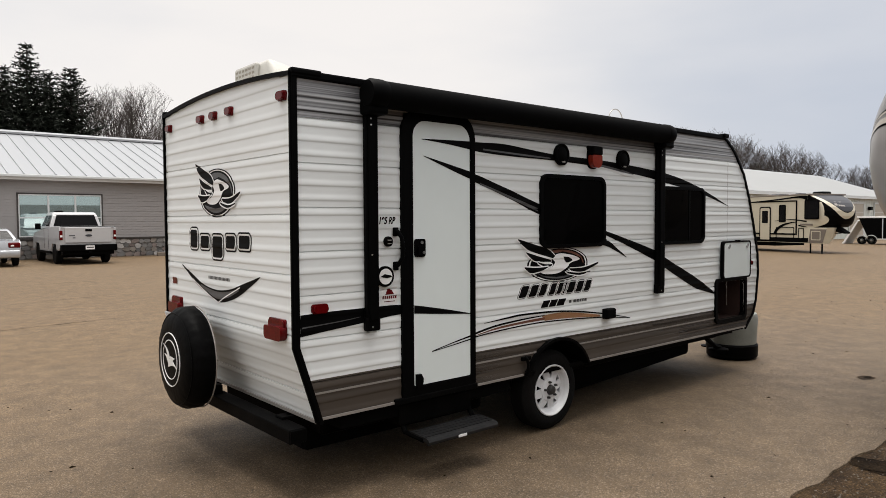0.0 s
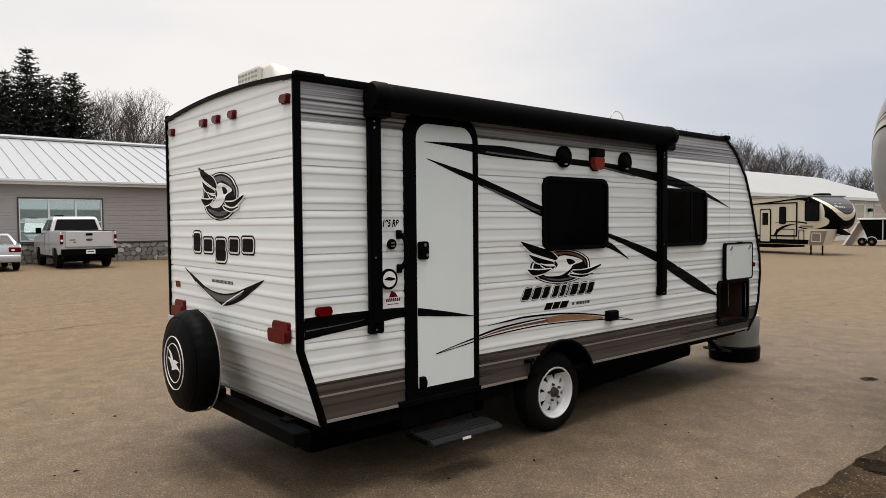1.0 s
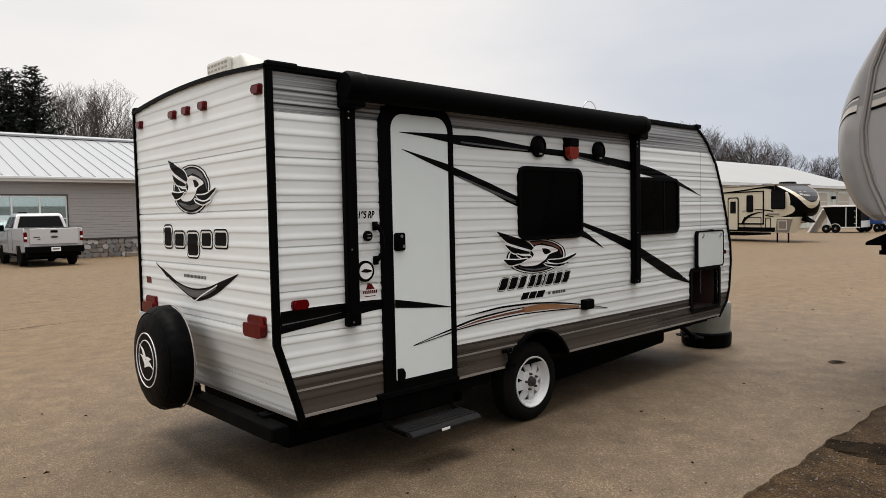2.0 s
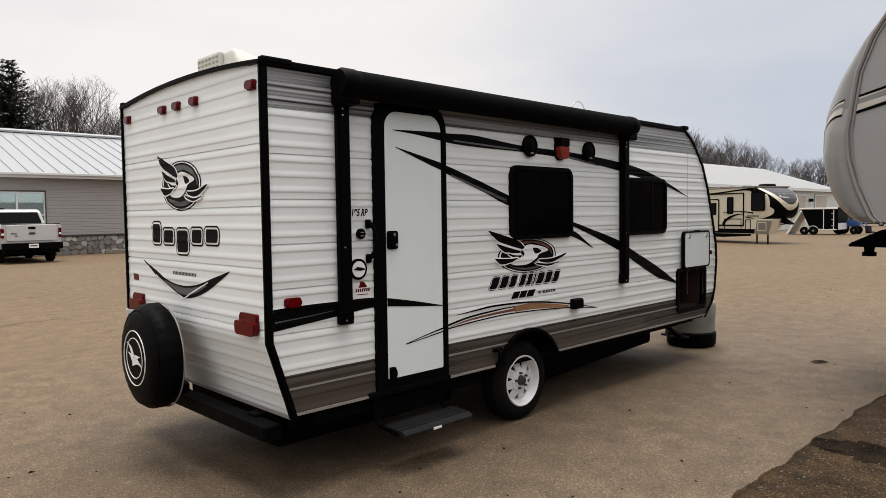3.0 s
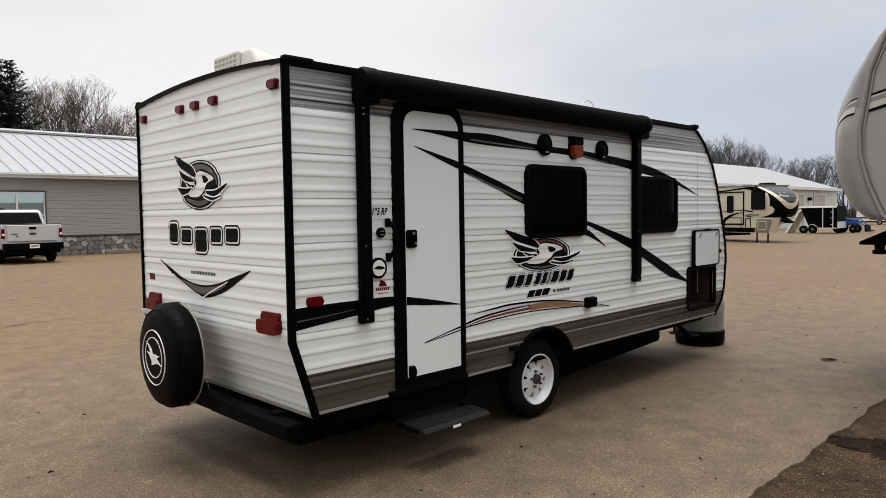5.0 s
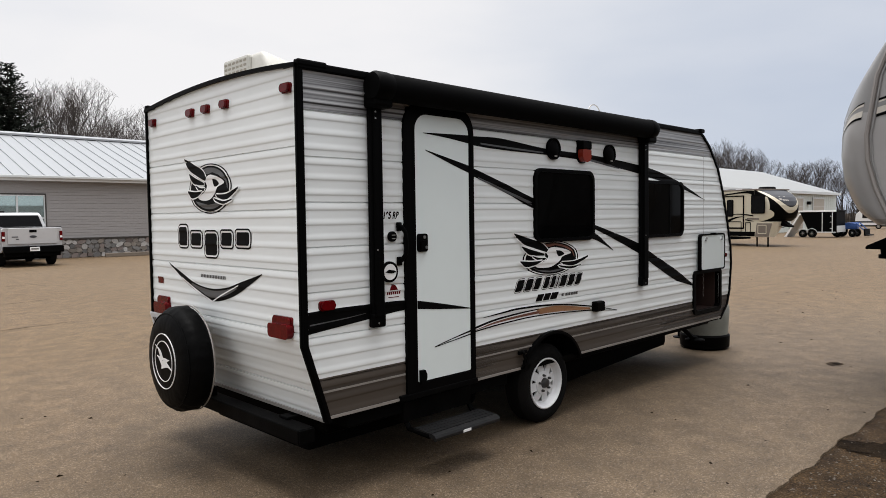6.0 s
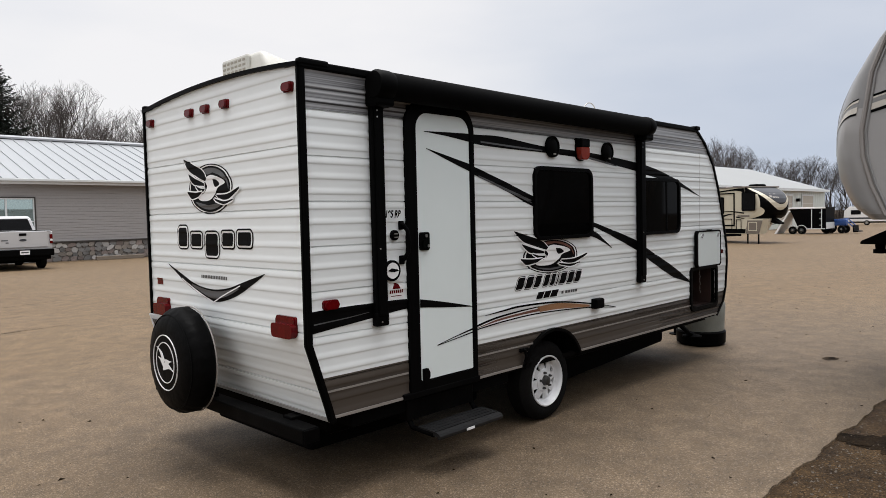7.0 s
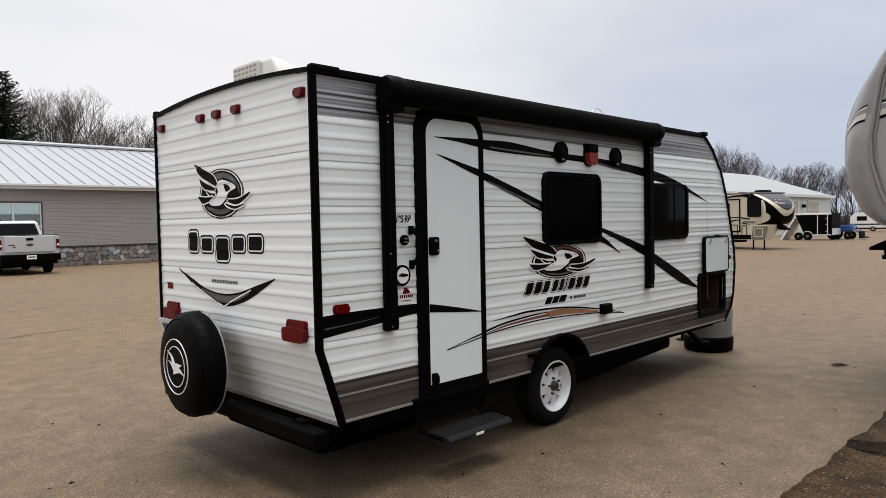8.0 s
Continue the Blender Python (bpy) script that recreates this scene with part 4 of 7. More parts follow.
def lamps():
    for y0, y1 in ((0.060, 0.158), (0.815, 0.908), (1.085, 1.178), (1.322, 1.415), (1.985, 2.075)):
        lamp("marker_lamp", "rear", y0, y1, 2.456, 2.518, 0.034, M_RED, "small red marker lamp")
    for y0, y1 in ((0.103, 0.315), (1.828, 2.030)):
        t = lamp("tail_lamp", "rear", y0, y1, 1.016, 1.138, 0.024, M_RED, "rounded red tail lamp")
        bm = slab(bmesh.new(), rounded(y0 - 0.006, 1.008, y1 + 0.006, 1.094, 0.030, 0.022, 8), on_rear, 0.010, 0.050)
        bmesh.ops.bevel(bm, geom=[e for e in bm.edges if e.calc_face_angle(0) > 0.9], offset=0.018, segments=4, affect="EDGES", clamp_overlap=True)
        part("lens_bulge", bm, M_RED, t, "", True)
    lamp("side_marker", "side", 0.105, 0.218, 1.172, 1.232, 0.032, M_RED, "small red marker lamp")
    # plate under the far tail lamp; its characters are plain bars
    pl = part("number_plate", slab(bmesh.new(), rounded(1.82, 0.865, 2.12, 1.005, 0.012, 0.012, 3), on_rear, 0.045, 0.048), M_PLATE, trailer, "white number plate")
    bm = bmesh.new()
    for i in range(6):
        slab(bm, [(1.865 + 0.037 * i, 0.905), (1.888 + 0.037 * i, 0.905), (1.888 + 0.037 * i, 0.965), (1.865 + 0.037 * i, 0.965)], on_rear, 0.048, 0.050)
    part("plate_bars", bm, M_GREYV, pl)
    # porch lamp: black hood over an amber lens
    body = slab(bmesh.new(), rounded(2.775, 2.17, 2.925, 2.365, 0.06, 0.01), on_side, -0.005, 0.012)
    p = part("porch_lamp", body, M_BLACK, trailer, "amber porch lamp with black hood")
    bm = slab(bmesh.new(), rounded(2.785, 2.178, 2.915, 2.285, 0.055, 0.01), on_side, 0.012, 0.062)
    bmesh.ops.bevel(bm, geom=bm.edges[:], offset=0.010, segments=2, affect="EDGES", clamp_overlap=True)
    part("lens", bm, M_ORANGE, p, "amber lens", True)
    part("hood", boxed((2.782, -0.068, 2.285), (2.918, -0.010, 2.36), 0.012), M_BLACK, p)
    for x in (2.425, 3.275):
        z = 2.268
        s = part("speaker", lathe(bmesh.new(), [(0.088, -0.005), (0.088, -0.030), (0.078, -0.036), (0.068, -0.026), (0.0, -0.022)], (x, 0, z), "Y", 28), M_BLACK, trailer, "round black outdoor speaker", True)
        part("grille", lathe(bmesh.new(), [(0.066, -0.024), (0.05, -0.032), (0.02, -0.036), (0.0, -0.037)], (x, 0, z), "Y", 24), M_BLACK, s, "", True)
        part("badge", boxed((x - 0.015, -0.041, z - 0.066), (x + 0.02, -0.034, z - 0.054)), M_SILVERV, s)
    o = part("outlet_box", boxed((2.99, -0.06, 0.865), (3.12, -0.006, 0.955), 0.008), M_BLACK, trailer, "black outlet cover")
    part("flap", boxed((2.995, -0.068, 0.875), (3.115, -0.058, 0.948), 0.004), M_BLACK, o)
    v = part("lock_plate", lathe(bmesh.new(), [(0.034, -0.005), (0.034, -0.020), (0.028, -0.026), (0.0, -0.026)], (0.678, 0, 1.60), "Y", 20), M_BLACK, trailer, "round black inlet cover", True)
    for dz in (-0.012, 0.010):
        part("slot", boxed((0.664, -0.030, 1.596 + dz), (0.692, -0.025, 1.602 + dz)), M_SILVERV, v)
    r = part("round_badge", lathe(bmesh.new(), [(0.068, -0.005), (0.068, -0.020), (0.0, -0.020)], (0.650, 0, 1.372), "Y", 28), M_BLACK, trailer, "round black badge with white centre", True)
    part("badge_face", lathe(bmesh.new(), [(0.052, -0.020), (0.052, -0.022), (0.0, -0.022)], (0.650, 0, 1.372), "Y", 28), M_WHITEV, r)
    part("badge_mark", slab(bmesh.new(), [(0.608, 1.372), (0.64, 1.388), (0.69, 1.378), (0.70, 1.368), (0.66, 1.362), (0.63, 1.366)], on_side, 0.022, 0.024), M_VINYL, r)


lamps()


def awning():
    aw = part("awning_roller", lathe(bmesh.new(), [(0.0, 0.49), (0.082, 0.49), (0.086, 0.55), (0.084, 2.2), (0.086, 3.80), (0.082, 3.85), (0.0, 3.85)], (0, -0.105, 2.53), "X", 28), M_AWNING, trailer, "rolled black vinyl awning", True)
    for x0, x1 in ((0.455, 0.59), (3.765, 3.885)):
        bm = bmesh.new()
        lathe(bm, [(0.0, x0), (0.080, x0), (0.091, x0 + 0.02), (0.091, x1 - 0.03), (0.085, x1), (0.0, x1)], (0, -0.105, 2.53), "X", 24)
        part("end_cap", bm, M_BLACK, aw, "black roller end", True)
    for x0, x1 in ((0.485, 0.577), (3.80, 3.905)):
        arm = part("awning_arm", boxed((x0, -0.050, 1.03), (x1, -0.008, 2.50), 0.010), M_BLACK, aw, "black folded awning arm")
        part("inner_arm", boxed((x0 + 0.012, -0.068, 1.10), (x1 - 0.012, -0.048, 2.45), 0.006), M_BLACK, arm)
        part("arm_bracket", boxed((x0 - 0.025, -0.135, 2.40), (x1 + 0.03, -0.008, 2.50), 0.02), M_BLACK, arm)
        part("foot_bracket", boxed((x0 - 0.008, -0.055, 1.03), (x1 + 0.008, -0.006, 1.12), 0.012), M_BLACK, arm)
        for z in (1.06, 1.52, 2.34, 2.38):
            part("rivet", lathe(bmesh.new(), [(0.006, -0.068), (0.006, -0.071), (0.0, -0.072)], ((x0 + x1) / 2 - 0.02, 0, z), "Y", 8), M_CHROME, arm)
    # fabric edge from the roof rail down to the roller
    bm = bmesh.new()
    pts = [(-0.02, 2.615), (-0.06, 2.622), (-0.105, 2.617)]
    rows = [[bm.verts.new((x, y, z)) for x in (0.5, 3.86)] for y, z in pts]
    for p, q in zip(rows, rows[1:]):
        bm.faces.new((p[0], p[1], q[1], q[0]))
    part("awning_fabric", bm, M_AWNING, aw)


awning()


def road_wheel(cx, y, outward):
    cz, R = 0.328, 0.328
    w = 0.205
    s = outward
    base = y - s * w
    prof = [(0.205, y - s * 0.012), (0.225, y), (0.27, y + s * 0.004), (0.305, y - s * 0.01), (R, y - s * 0.04), (R, y - s * (w - 0.04)), (0.30, y - s * (w - 0.01)), (0.21, base)]
    tyre = part("tyre", lathe(bmesh.new(), prof, (cx, 0, cz), "Y", 48, False), M_RUBBER, trailer, "black trailer tyre", True)
    rim = part("rim", lathe(bmesh.new(), [(0.206, y - s * 0.03), (0.213, y + s * 0.002), (0.205, y + s * 0.006), (0.194, y - s * 0.004), (0.188, y - s * 0.030), (0.184, y - s * 0.036), (0.179, y - s * 0.044), (0.172, y - s * 0.050), (0.158, y - s * 0.050), (0.155, y - s * 0.062), (0.19, y - s * 0.14)], (cx, 0, cz), "Y", 48, False), M_RIM, tyre, "white spoked steel rim with a deep dish", True)
    bm = bmesh.new()
    for k in range(8):
        a = 2 * math.pi * k / 8 + 0.2
        def at(r, da, d):
            return (cx + r * math.cos(a + da), y - s * d, cz + r * math.sin(a + da))
        q = [at(0.070, -0.39, 0.030), at(0.070, 0.39, 0.030), at(0.104, 0.345, 0.034), at(0.160, 0.215, 0.048), at(0.160, -0.215, 0.048), at(0.104, -0.345, 0.034)]
        top = [bm.verts.new(p) for p in q]
        low = [bm.verts.new((p[0], p[1] - s * 0.014, p[2])) for p in q]
        bm.faces.new(top)
        for i in range(6):
            bm.faces.new((top[i], low[i], low[(i + 1) % 6], top[(i + 1) % 6]))
    part("spokes", bm, M_RIM, rim)
    part("hub_plate", lathe(bmesh.new(), [(0.099, y - s * 0.040), (0.095, y - s * 0.030), (0.083, y - s * 0.026), (0.05, y - s * 0.024), (0.0, y - s * 0.024)], (cx, 0, cz), "Y", 32), M_RIM, rim, "", True)
    part("brake_drum", lathe(bmesh.new(), [(0.17, y - s * 0.130), (0.17, y - s * 0.135), (0.0, y - s * 0.135)], (cx, 0, cz), "Y", 24), M_STEEL, rim)
    part("hub_cap", lathe(bmesh.new(), [(0.044, y - s * 0.024), (0.040, y - s * 0.010), (0.034, y + s * 0.006), (0.024, y + s * 0.012), (0.0, y + s * 0.013)], (cx, 0, cz), "Y", 20), M_HUB, rim, "dark grease cap", True)
    part("valve_stem", lathe(bmesh.new(), [(0.006, y - s * 0.09), (0.005, y - s * 0.05), (0.0, y - s * 0.048)], (cx - 0.11, 0, cz + 0.125), "Y", 8), M_RUBBER, rim)
    for k in range(5):
        a = 2 * math.pi * k / 5 + 0.5
        part("lug_nut", lathe(bmesh.new(), [(0.011, y - s * 0.026), (0.010, y - s * 0.008), (0.006, y + s * 0.002), (0.0, y + s * 0.002)], (cx + 0.066 * math.cos(a), 0, cz + 0.066 * math.sin(a)), "Y", 6), M_HUB, rim)


def running_gear():
    road_wheel(2.372, 0.03, -1)
    road_wheel(2.372, WIDTH - 0.03, 1)
    cx, cz, r = ARCH
    for y, s in ((0.0, -1), (WIDTH, 1)):
        put = lambda u, v, d: (u, y + s * d, v)
        a = [(cx + (r + 0.012) * math.cos(radians(t)), cz + (r + 0.012) * math.sin(radians(t))) for t in range(24, 157, 6)]
        b = [(cx + (r - 0.012) * math.cos(radians(t)), cz + (r - 0.012) * math.sin(radians(t))) for t in range(24, 157, 6)]
        part("wheel_arch", slab(bmesh.new(), a + b[::-1], put, -0.01, 0.035), M_BLACK, trailer, "black wheel arch lip")
        bm = bmesh.new()
        rows = [[bm.verts.new((u, y - s * d, v)) for d in (-0.005, 0.30)] for u, v in b]
        for p, q in zip(rows, rows[1:]):
            bm.faces.new((p[0], p[1], q[1], q[0]))
        part("wheel_well", bm, M_STEEL, trailer)
        part("frame_rail", boxed((0.1, y - s * 0.33 - 0.03, 0.395), (6.0, y - s * 0.33 + 0.03, 0.49), 0.006), M_STEEL, trailer, "black steel chassis rail")
    # black boxes added under the floor so less light reaches the ground
    part("belly_shade_box", boxed((2.85, 0.30, 0.36), (5.6, WIDTH - 0.34, 0.485), 0.02), M_STEEL, trailer, "black box added under the floor to deepen the shade")
    part("belly_shade_box", boxed((0.35, 0.30, 0.30), (1.95, WIDTH - 0.30, 0.485), 0.03), M_STEEL, trailer, "black box added under the floor to deepen the shade")
    part("axle", boxed((2.33, 0.2, 0.29), (2.41, WIDTH - 0.2, 0.37), 0.01), M_STEEL, trailer)
    part("inner_wheel_wall", boxed((1.95, 0.30, 0.40), (2.85, 0.32, 0.78)), M_SHADEFILL, trailer)
    # dangling hook at the arch
    bm = bmesh.new()
    tube(bm, [(1.99, -0.018, 0.66), (1.99, -0.04, 0.65), (1.995, -0.045, 0.60), (2.005, -0.03, 0.555), (1.99, -0.02, 0.54)], 0.011, 8)
    box(bm, (1.95, -0.03, 0.635), (2.05, -0.008, 0.665), 0.004)
    part("tie_hook", bm, M_BLACK, trailer)
    # rear bumper tube and its brackets
    bump = part("bumper", boxed((-0.025, 0.045, 0.385), (0.09, WIDTH - 0.045, 0.474), 0.008), M_STEEL, trailer, "black square steel bumper tube")
    for y in (0.33, WIDTH - 0.33):
        part("bumper_bracket", boxed((0.05, y - 0.05, 0.40), (0.25, y + 0.05, 0.49), 0.006), M_STEEL, bump)
    part("bumper_cap", boxed((-0.022, 0.036, 0.389), (0.087, 0.046, 0.470), 0.004), M_BLACK, bump)
    # near-black pans, also added to deepen the shade below
    part("belly_shade_pan", boxed((0.35, 0.06, 0.40), (1.9, WIDTH - 0.06, 0.484), 0.01), M_SHADEFILL, trailer)
    part("belly_shade_pan", boxed((2.88, 0.06, 0.455), (5.5, WIDTH - 0.06, 0.484), 0.01), M_SHADEFILL, trailer)
    # low blocks added between the rails to keep light from under the trailer
    part("under_shade_block", boxed((0.30, 0.45, 0.16), (1.98, WIDTH - 0.40, 0.49), 0.05), M_SHADEFILL, trailer)
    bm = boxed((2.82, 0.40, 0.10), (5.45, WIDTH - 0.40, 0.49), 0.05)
    for v in bm.verts:
        f = max(0.0, (v.co.x - 2.9) / 2.5)
        v.co.y += (0.15 * f if v.co.y < 1.0 else 0.0)
        v.co.z += 0.05 * f * (0.49 - v.co.z) / 0.39
    part("under_shade_block", bm, M_SHADEFILL, trailer, "", True, 50)
    # stabiliser jacks
    for x in (5.35,):
        for y in (0.22, WIDTH - 0.22):
            bm = bmesh.new()
            tube(bm, [(x - 0.25, y, 0.47), (x + 0.05, y, 0.30), (x + 0.16, y, 0.27)], 0.028, 8)
            lathe(bm, [(0.0, 0.245), (0.11, 0.245), (0.11, 0.258), (0.04, 0.275), (0.0, 0.275)], (x + 0.14, y, 0), "Z", 18)
            part("stabiliser_jack", bm, M_STEEL, trailer, "black folded stabiliser jack")
    # drawbar and tongue jack in front
    bm = bmesh.new()
    tube(bm, [(5.6, 0.35, 0.42), (7.0, 1.08, 0.42)], 0.05, 4)
    tube(bm, [(5.6, WIDTH - 0.35, 0.42), (7.0, 1.08, 0.42)], 0.05, 4)
    d = part("drawbar", bm, M_STEEL, trailer)
    part("tongue_jack", lathe(bmesh.new(), [(0.0, 0.0), (0.09, 0.0), (0.09, 0.015), (0.03, 0.02), (0.03, 1.0), (0.0, 1.0)], (6.85, 1.08, 0), "Z", 16), M_STEEL, d)


running_gear()


def spare():
    cy, cz, R, x0, x1 = 1.225, 0.770, 0.360, -0.305, -0.125
    prof = [(0.0, x0 - 0.012), (0.12, x0 - 0.014), (0.22, x0 - 0.010), (0.29, x0 + 0.004), (0.33, x0 + 0.03), (R - 0.006, x0 + 0.065), (R, x0 + 0.10), (R, x1 - 0.02), (R - 0.02, x1), (0.24, x1 + 0.005), (0.0, x1 + 0.005)]
    bm = lathe(bmesh.new(), prof, (0, cy, cz), "X", 112)
    for v in bm.verts:
        q = noise.noise(Vector((v.co.y * 9, v.co.z * 9, v.co.x * 14)))
        r = Vector((0, v.co.y - cy, v.co.z - cz))
        if r.length > 0.26 and v.co.x < x1 - 0.01:
            v.co += r.normalized() * 0.007 * q
            ang = math.atan2(v.co.z - cz, v.co.y - cy)
            v.co += r.normalized() * 0.003 * math.sin(28 * ang + 6 * q)
    sp = part("spare_wheel", bm, M_COVER, trailer, "spare wheel in a black vinyl cover", True, 50)
    for r, w in ((R + 0.002, 0.005), (0.322, 0.004)):
        bm = bmesh.new()
        x = x1 - 0.006 if r > 0.35 else x0 + 0.022
        tube(bm, [(x, cy + r * math.cos(2 * math.pi * k / 48), cz + r * math.sin(2 * math.pi * k / 48)) for k in range(49)], w, 6, False)
        part("piping" if r > 0.35 else "seam", bm, M_COVER if r < 0.35 else M_SILVERV, sp, "pale piping" if r > 0.35 else "")
    face = lambda u, v, d: (x0 - 0.0135 - d, u, v)
    for r0, r1 in ((0.190, 0.184), (0.140, 0.134)):
        bm = ring(bmesh.new(), ellipse(cy, cz, r0, r0, 48), ellipse(cy, cz, r1, r1, 48), face, -0.004, 0.003)
        part("printed_ring", bm, M_WHITEV, sp, "thin white printed ring")
    bm = bmesh.new()
    for k, f in enumerate((feather((cy + 0.02, cz), (cy + 0.13, cz + 0.10), 0.045, 0.02), feather((cy + 0.02, cz - 0.02), (cy + 0.11, cz + 0.03), 0.04, 0.01),
              feather((cy + 0.03, cz - 0.03), (cy - 0.13, cz - 0.05), 0.06, -0.02), feather((cy, cz + 0.0), (cy - 0.10, cz + 0.02), 0.05, 0.0))):
        slab(bm, f, face, 0.0005 + 0.0004 * k, 0.0025 + 0.0006 * k)
    part("printed_mark", bm, M_WHITEV, sp, "white printed mark")
    part("spare_bracket", boxed((x1 - 0.01, cy - 0.03, 0.46), (0.05, cy + 0.05, 0.54), 0.01), M_STEEL, sp)


spare()


def step():
    bm = bmesh.new()
    prof = [(-0.222, 0.258), (-0.226, 0.278), (-0.216, 0.293), (-0.19, 0.302), (-0.10, 0.308), (-0.02, 0.310), (-0.02, 0.285), (-0.10, 0.283), (-0.195, 0.272), (-0.205, 0.256)]
    a = [bm.verts.new((0.84, y, z)) for y, z in prof]
    b = [bm.verts.new((1.48, y, z)) for y, z in prof]
    bm.faces.new(a)
    bm.faces.new(b[::-1])
    for i in range(len(prof)):
        j = (i + 1) % len(prof)
        bm.faces.new((a[i], b[i], b[j], a[j]))
    st = part("entry_step", bm, M_TREAD, trailer, "fold-out grey tread entry step")
    for k in range(4):
        y = -0.175 + 0.042 * k
        z = 0.3035 + 0.04 * (y + 0.175)
        part("tread_rib", boxed((0.85, y - 0.006, z - 0.004), (1.47, y + 0.006, z + 0.0035)), M_TREAD, st)
    for x in (0.848, 1.472):
        bm = bmesh.new()
        tube(bm, [(x, -0.16, 0.28), (x, 0.04, 0.29), (x, 0.18, 0.46)], 0.018, 6)
        part("step_arm", bm, M_STEEL, st)
    part("step_label", boxed((1.10, -0.2285, 0.262), (1.175, -0.2255, 0.279)), M_WHITEV, st, "small white label")
    part("step_well", boxed((0.80, 0.04, 0.34), (1.46, 0.40, 0.48), 0.01), M_STEEL, st)


step()


def roof_gear():
    x0, x1, y0, y1 = 0.30, 0.98, 0.78, 1.48
    bm = boxed((x0, y0, 2.62), (x1, y1, 2.935), 0.06, 4)
    for v in bm.verts:
        f = max(0.0, (v.co.z - 2.70) / 0.235)
        v.co.y += f * (0.18 * (y1 - v.co.y) / (y1 - y0))
        v.co.x += f * (0.03 - 0.12 * (v.co.x - x0) / (x1 - x0))
        v.co.z -= 0.16 * f * (v.co.x - x0) / (x1 - x0)
    ac = part("air_conditioner", bm, M_ACWHITE, trailer, "off-white rounded roof air conditioner", True, 50)
    # moulded grille: an upstanding frame with rows of dark openings
    part("grille_frame", boxed((x0 - 0.012, 1.075, 2.70), (x0 + 0.03, 1.445, 2.905), 0.02), M_ACWHITE, ac)
    for i in range(6):
        for j in range(5):
            y, z = 1.096 + 0.056 * i, 2.722 + 0.034 * j
            part("grille_slot", boxed((x0 - 0.0145, y, z), (x0 + 0.01, y + 0.042, z + 0.019), 0.003, 1), M_GRILLE, ac)
    hp = bmesh.new()
    tube(hp, [(4.46 + 0.135 - 0.135 * math.cos(math.pi * k / 12), 1.0, 2.66 + 0.18 + 0.14 * math.sin(math.pi * k / 12)) for k in range(13)], 0.006, 6)
    tube(hp, [(4.46, 1.0, 2.64), (4.46, 1.0, 2.84)], 0.006, 6)
    tube(hp, [(4.73, 1.0, 2.64), (4.73, 1.0, 2.84)], 0.006, 6)
    part("roof_antenna", hp, M_SILVERV, trailer, "thin wire hoop aerial", True)
    part("roof_vent", boxed((2.2, 0.9, 2.65), (2.56, 1.26, 2.70), 0.02), M_ACWHITE, trailer)


roof_gear()


def drum():
    d = thing("barrel", "grey weathered plastic barrel with a black base, on the asphalt", "barrel", at=Matrix.Translation((6.40, 0.52, 0.0)))
    part("base", lathe(bmesh.new(), [(0.0, 0.0), (0.26, 0.0), (0.30, 0.03), (0.305, 0.17), (0.29, 0.19), (0.0, 0.19)], (0, 0, 0), "Z", 32), M_BLACK, d, "black rubber base", True)
    part("body", lathe(bmesh.new(), [(0.0, 0.19), (0.285, 0.19), (0.29, 0.35), (0.30, 0.50), (0.285, 0.56), (0.23, 0.59), (0.0, 0.60)], (0, 0, 0), "Z", 32), M_DRUM, d, "", True)
    bm = bmesh.new()
    tube(bm, [(0.10, -0.18, 0.59), (0.10, -0.18, 0.66), (0.14, -0.14, 0.70), (0.18, -0.10, 0.66), (0.18, -0.10, 0.59)], 0.012, 6)
    part("lifting_loop", bm, M_DRUM, d)


drum()


# ---- plain wall added out of view, to block low sky light from the south ----
def sky_block_wall():
    bm = boxed((-34.0, -13.3, -0.04), (30.0, -13.0, 3.6))
    return tagged(part("sky_block_south", bm, M_CLOSE), "unseen added wall that blocks low sky light from the south", "wall", kind="structure")


M_CLOSE = material("taupe wall cladding", (0.16, 0.145, 0.13), 0.7, var=0.12, scale=0.8, fine=10, bump=0.2, bump_scale=12)
sky_block_wall()


# ---- far materials ----
M_METALROOF = material("white standing-seam roof metal", (0.275, 0.285, 0.297), 0.35, var=0.03, scale=0.6, fine=4, dirt=(0.29, 0.29, 0.29), dirt_amount=0.3, dirt_scale=0.8)
M_LAP = material("taupe vinyl lap siding", (0.30, 0.285, 0.278), 0.55, var=0.06, scale=1.0, fine=12)
M_FASCIA = material("pale grey fascia", (0.50, 0.49, 0.47), 0.5, var=0.05)
M_DARKTRIM = material("dark brown window trim", (0.035, 0.03, 0.027), 0.5, var=0.1)
M_ALU = material("white aluminium bars", (0.6, 0.62, 0.62), 0.4, var=0.05)
M_SHOPGLASS = glass("pale green shop glass", (0.44, 0.55, 0.55), 0.02, 0.35)
M_SHOPGLASS.node_tree.nodes["Principled BSDF"].inputs["Metallic"].default_value = 0.6
M_MORTAR = material("grey mortar", (0.20, 0.185, 0.17), 0.9, var=0.2, bump=0.3)
M_STONES = [material("grey fieldstone", (0.15, 0.145, 0.14), 0.8, var=0.25, scale=5, random_tint=0.35, bump=0.4, bump_scale=20),
            material("tan fieldstone", (0.21, 0.185, 0.16), 0.8, var=0.25, scale=5, random_tint=0.3, bump=0.4, bump_scale=20),
            material("pink granite fieldstone", (0.19, 0.155, 0.14), 0.8, var=0.25, scale=5, random_tint=0.3, bump=0.4, bump_scale=20),
            material("pale fieldstone", (0.36, 0.345, 0.33), 0.8, var=0.2, scale=5, random_tint=0.2, bump=0.4, bump_scale=20)]
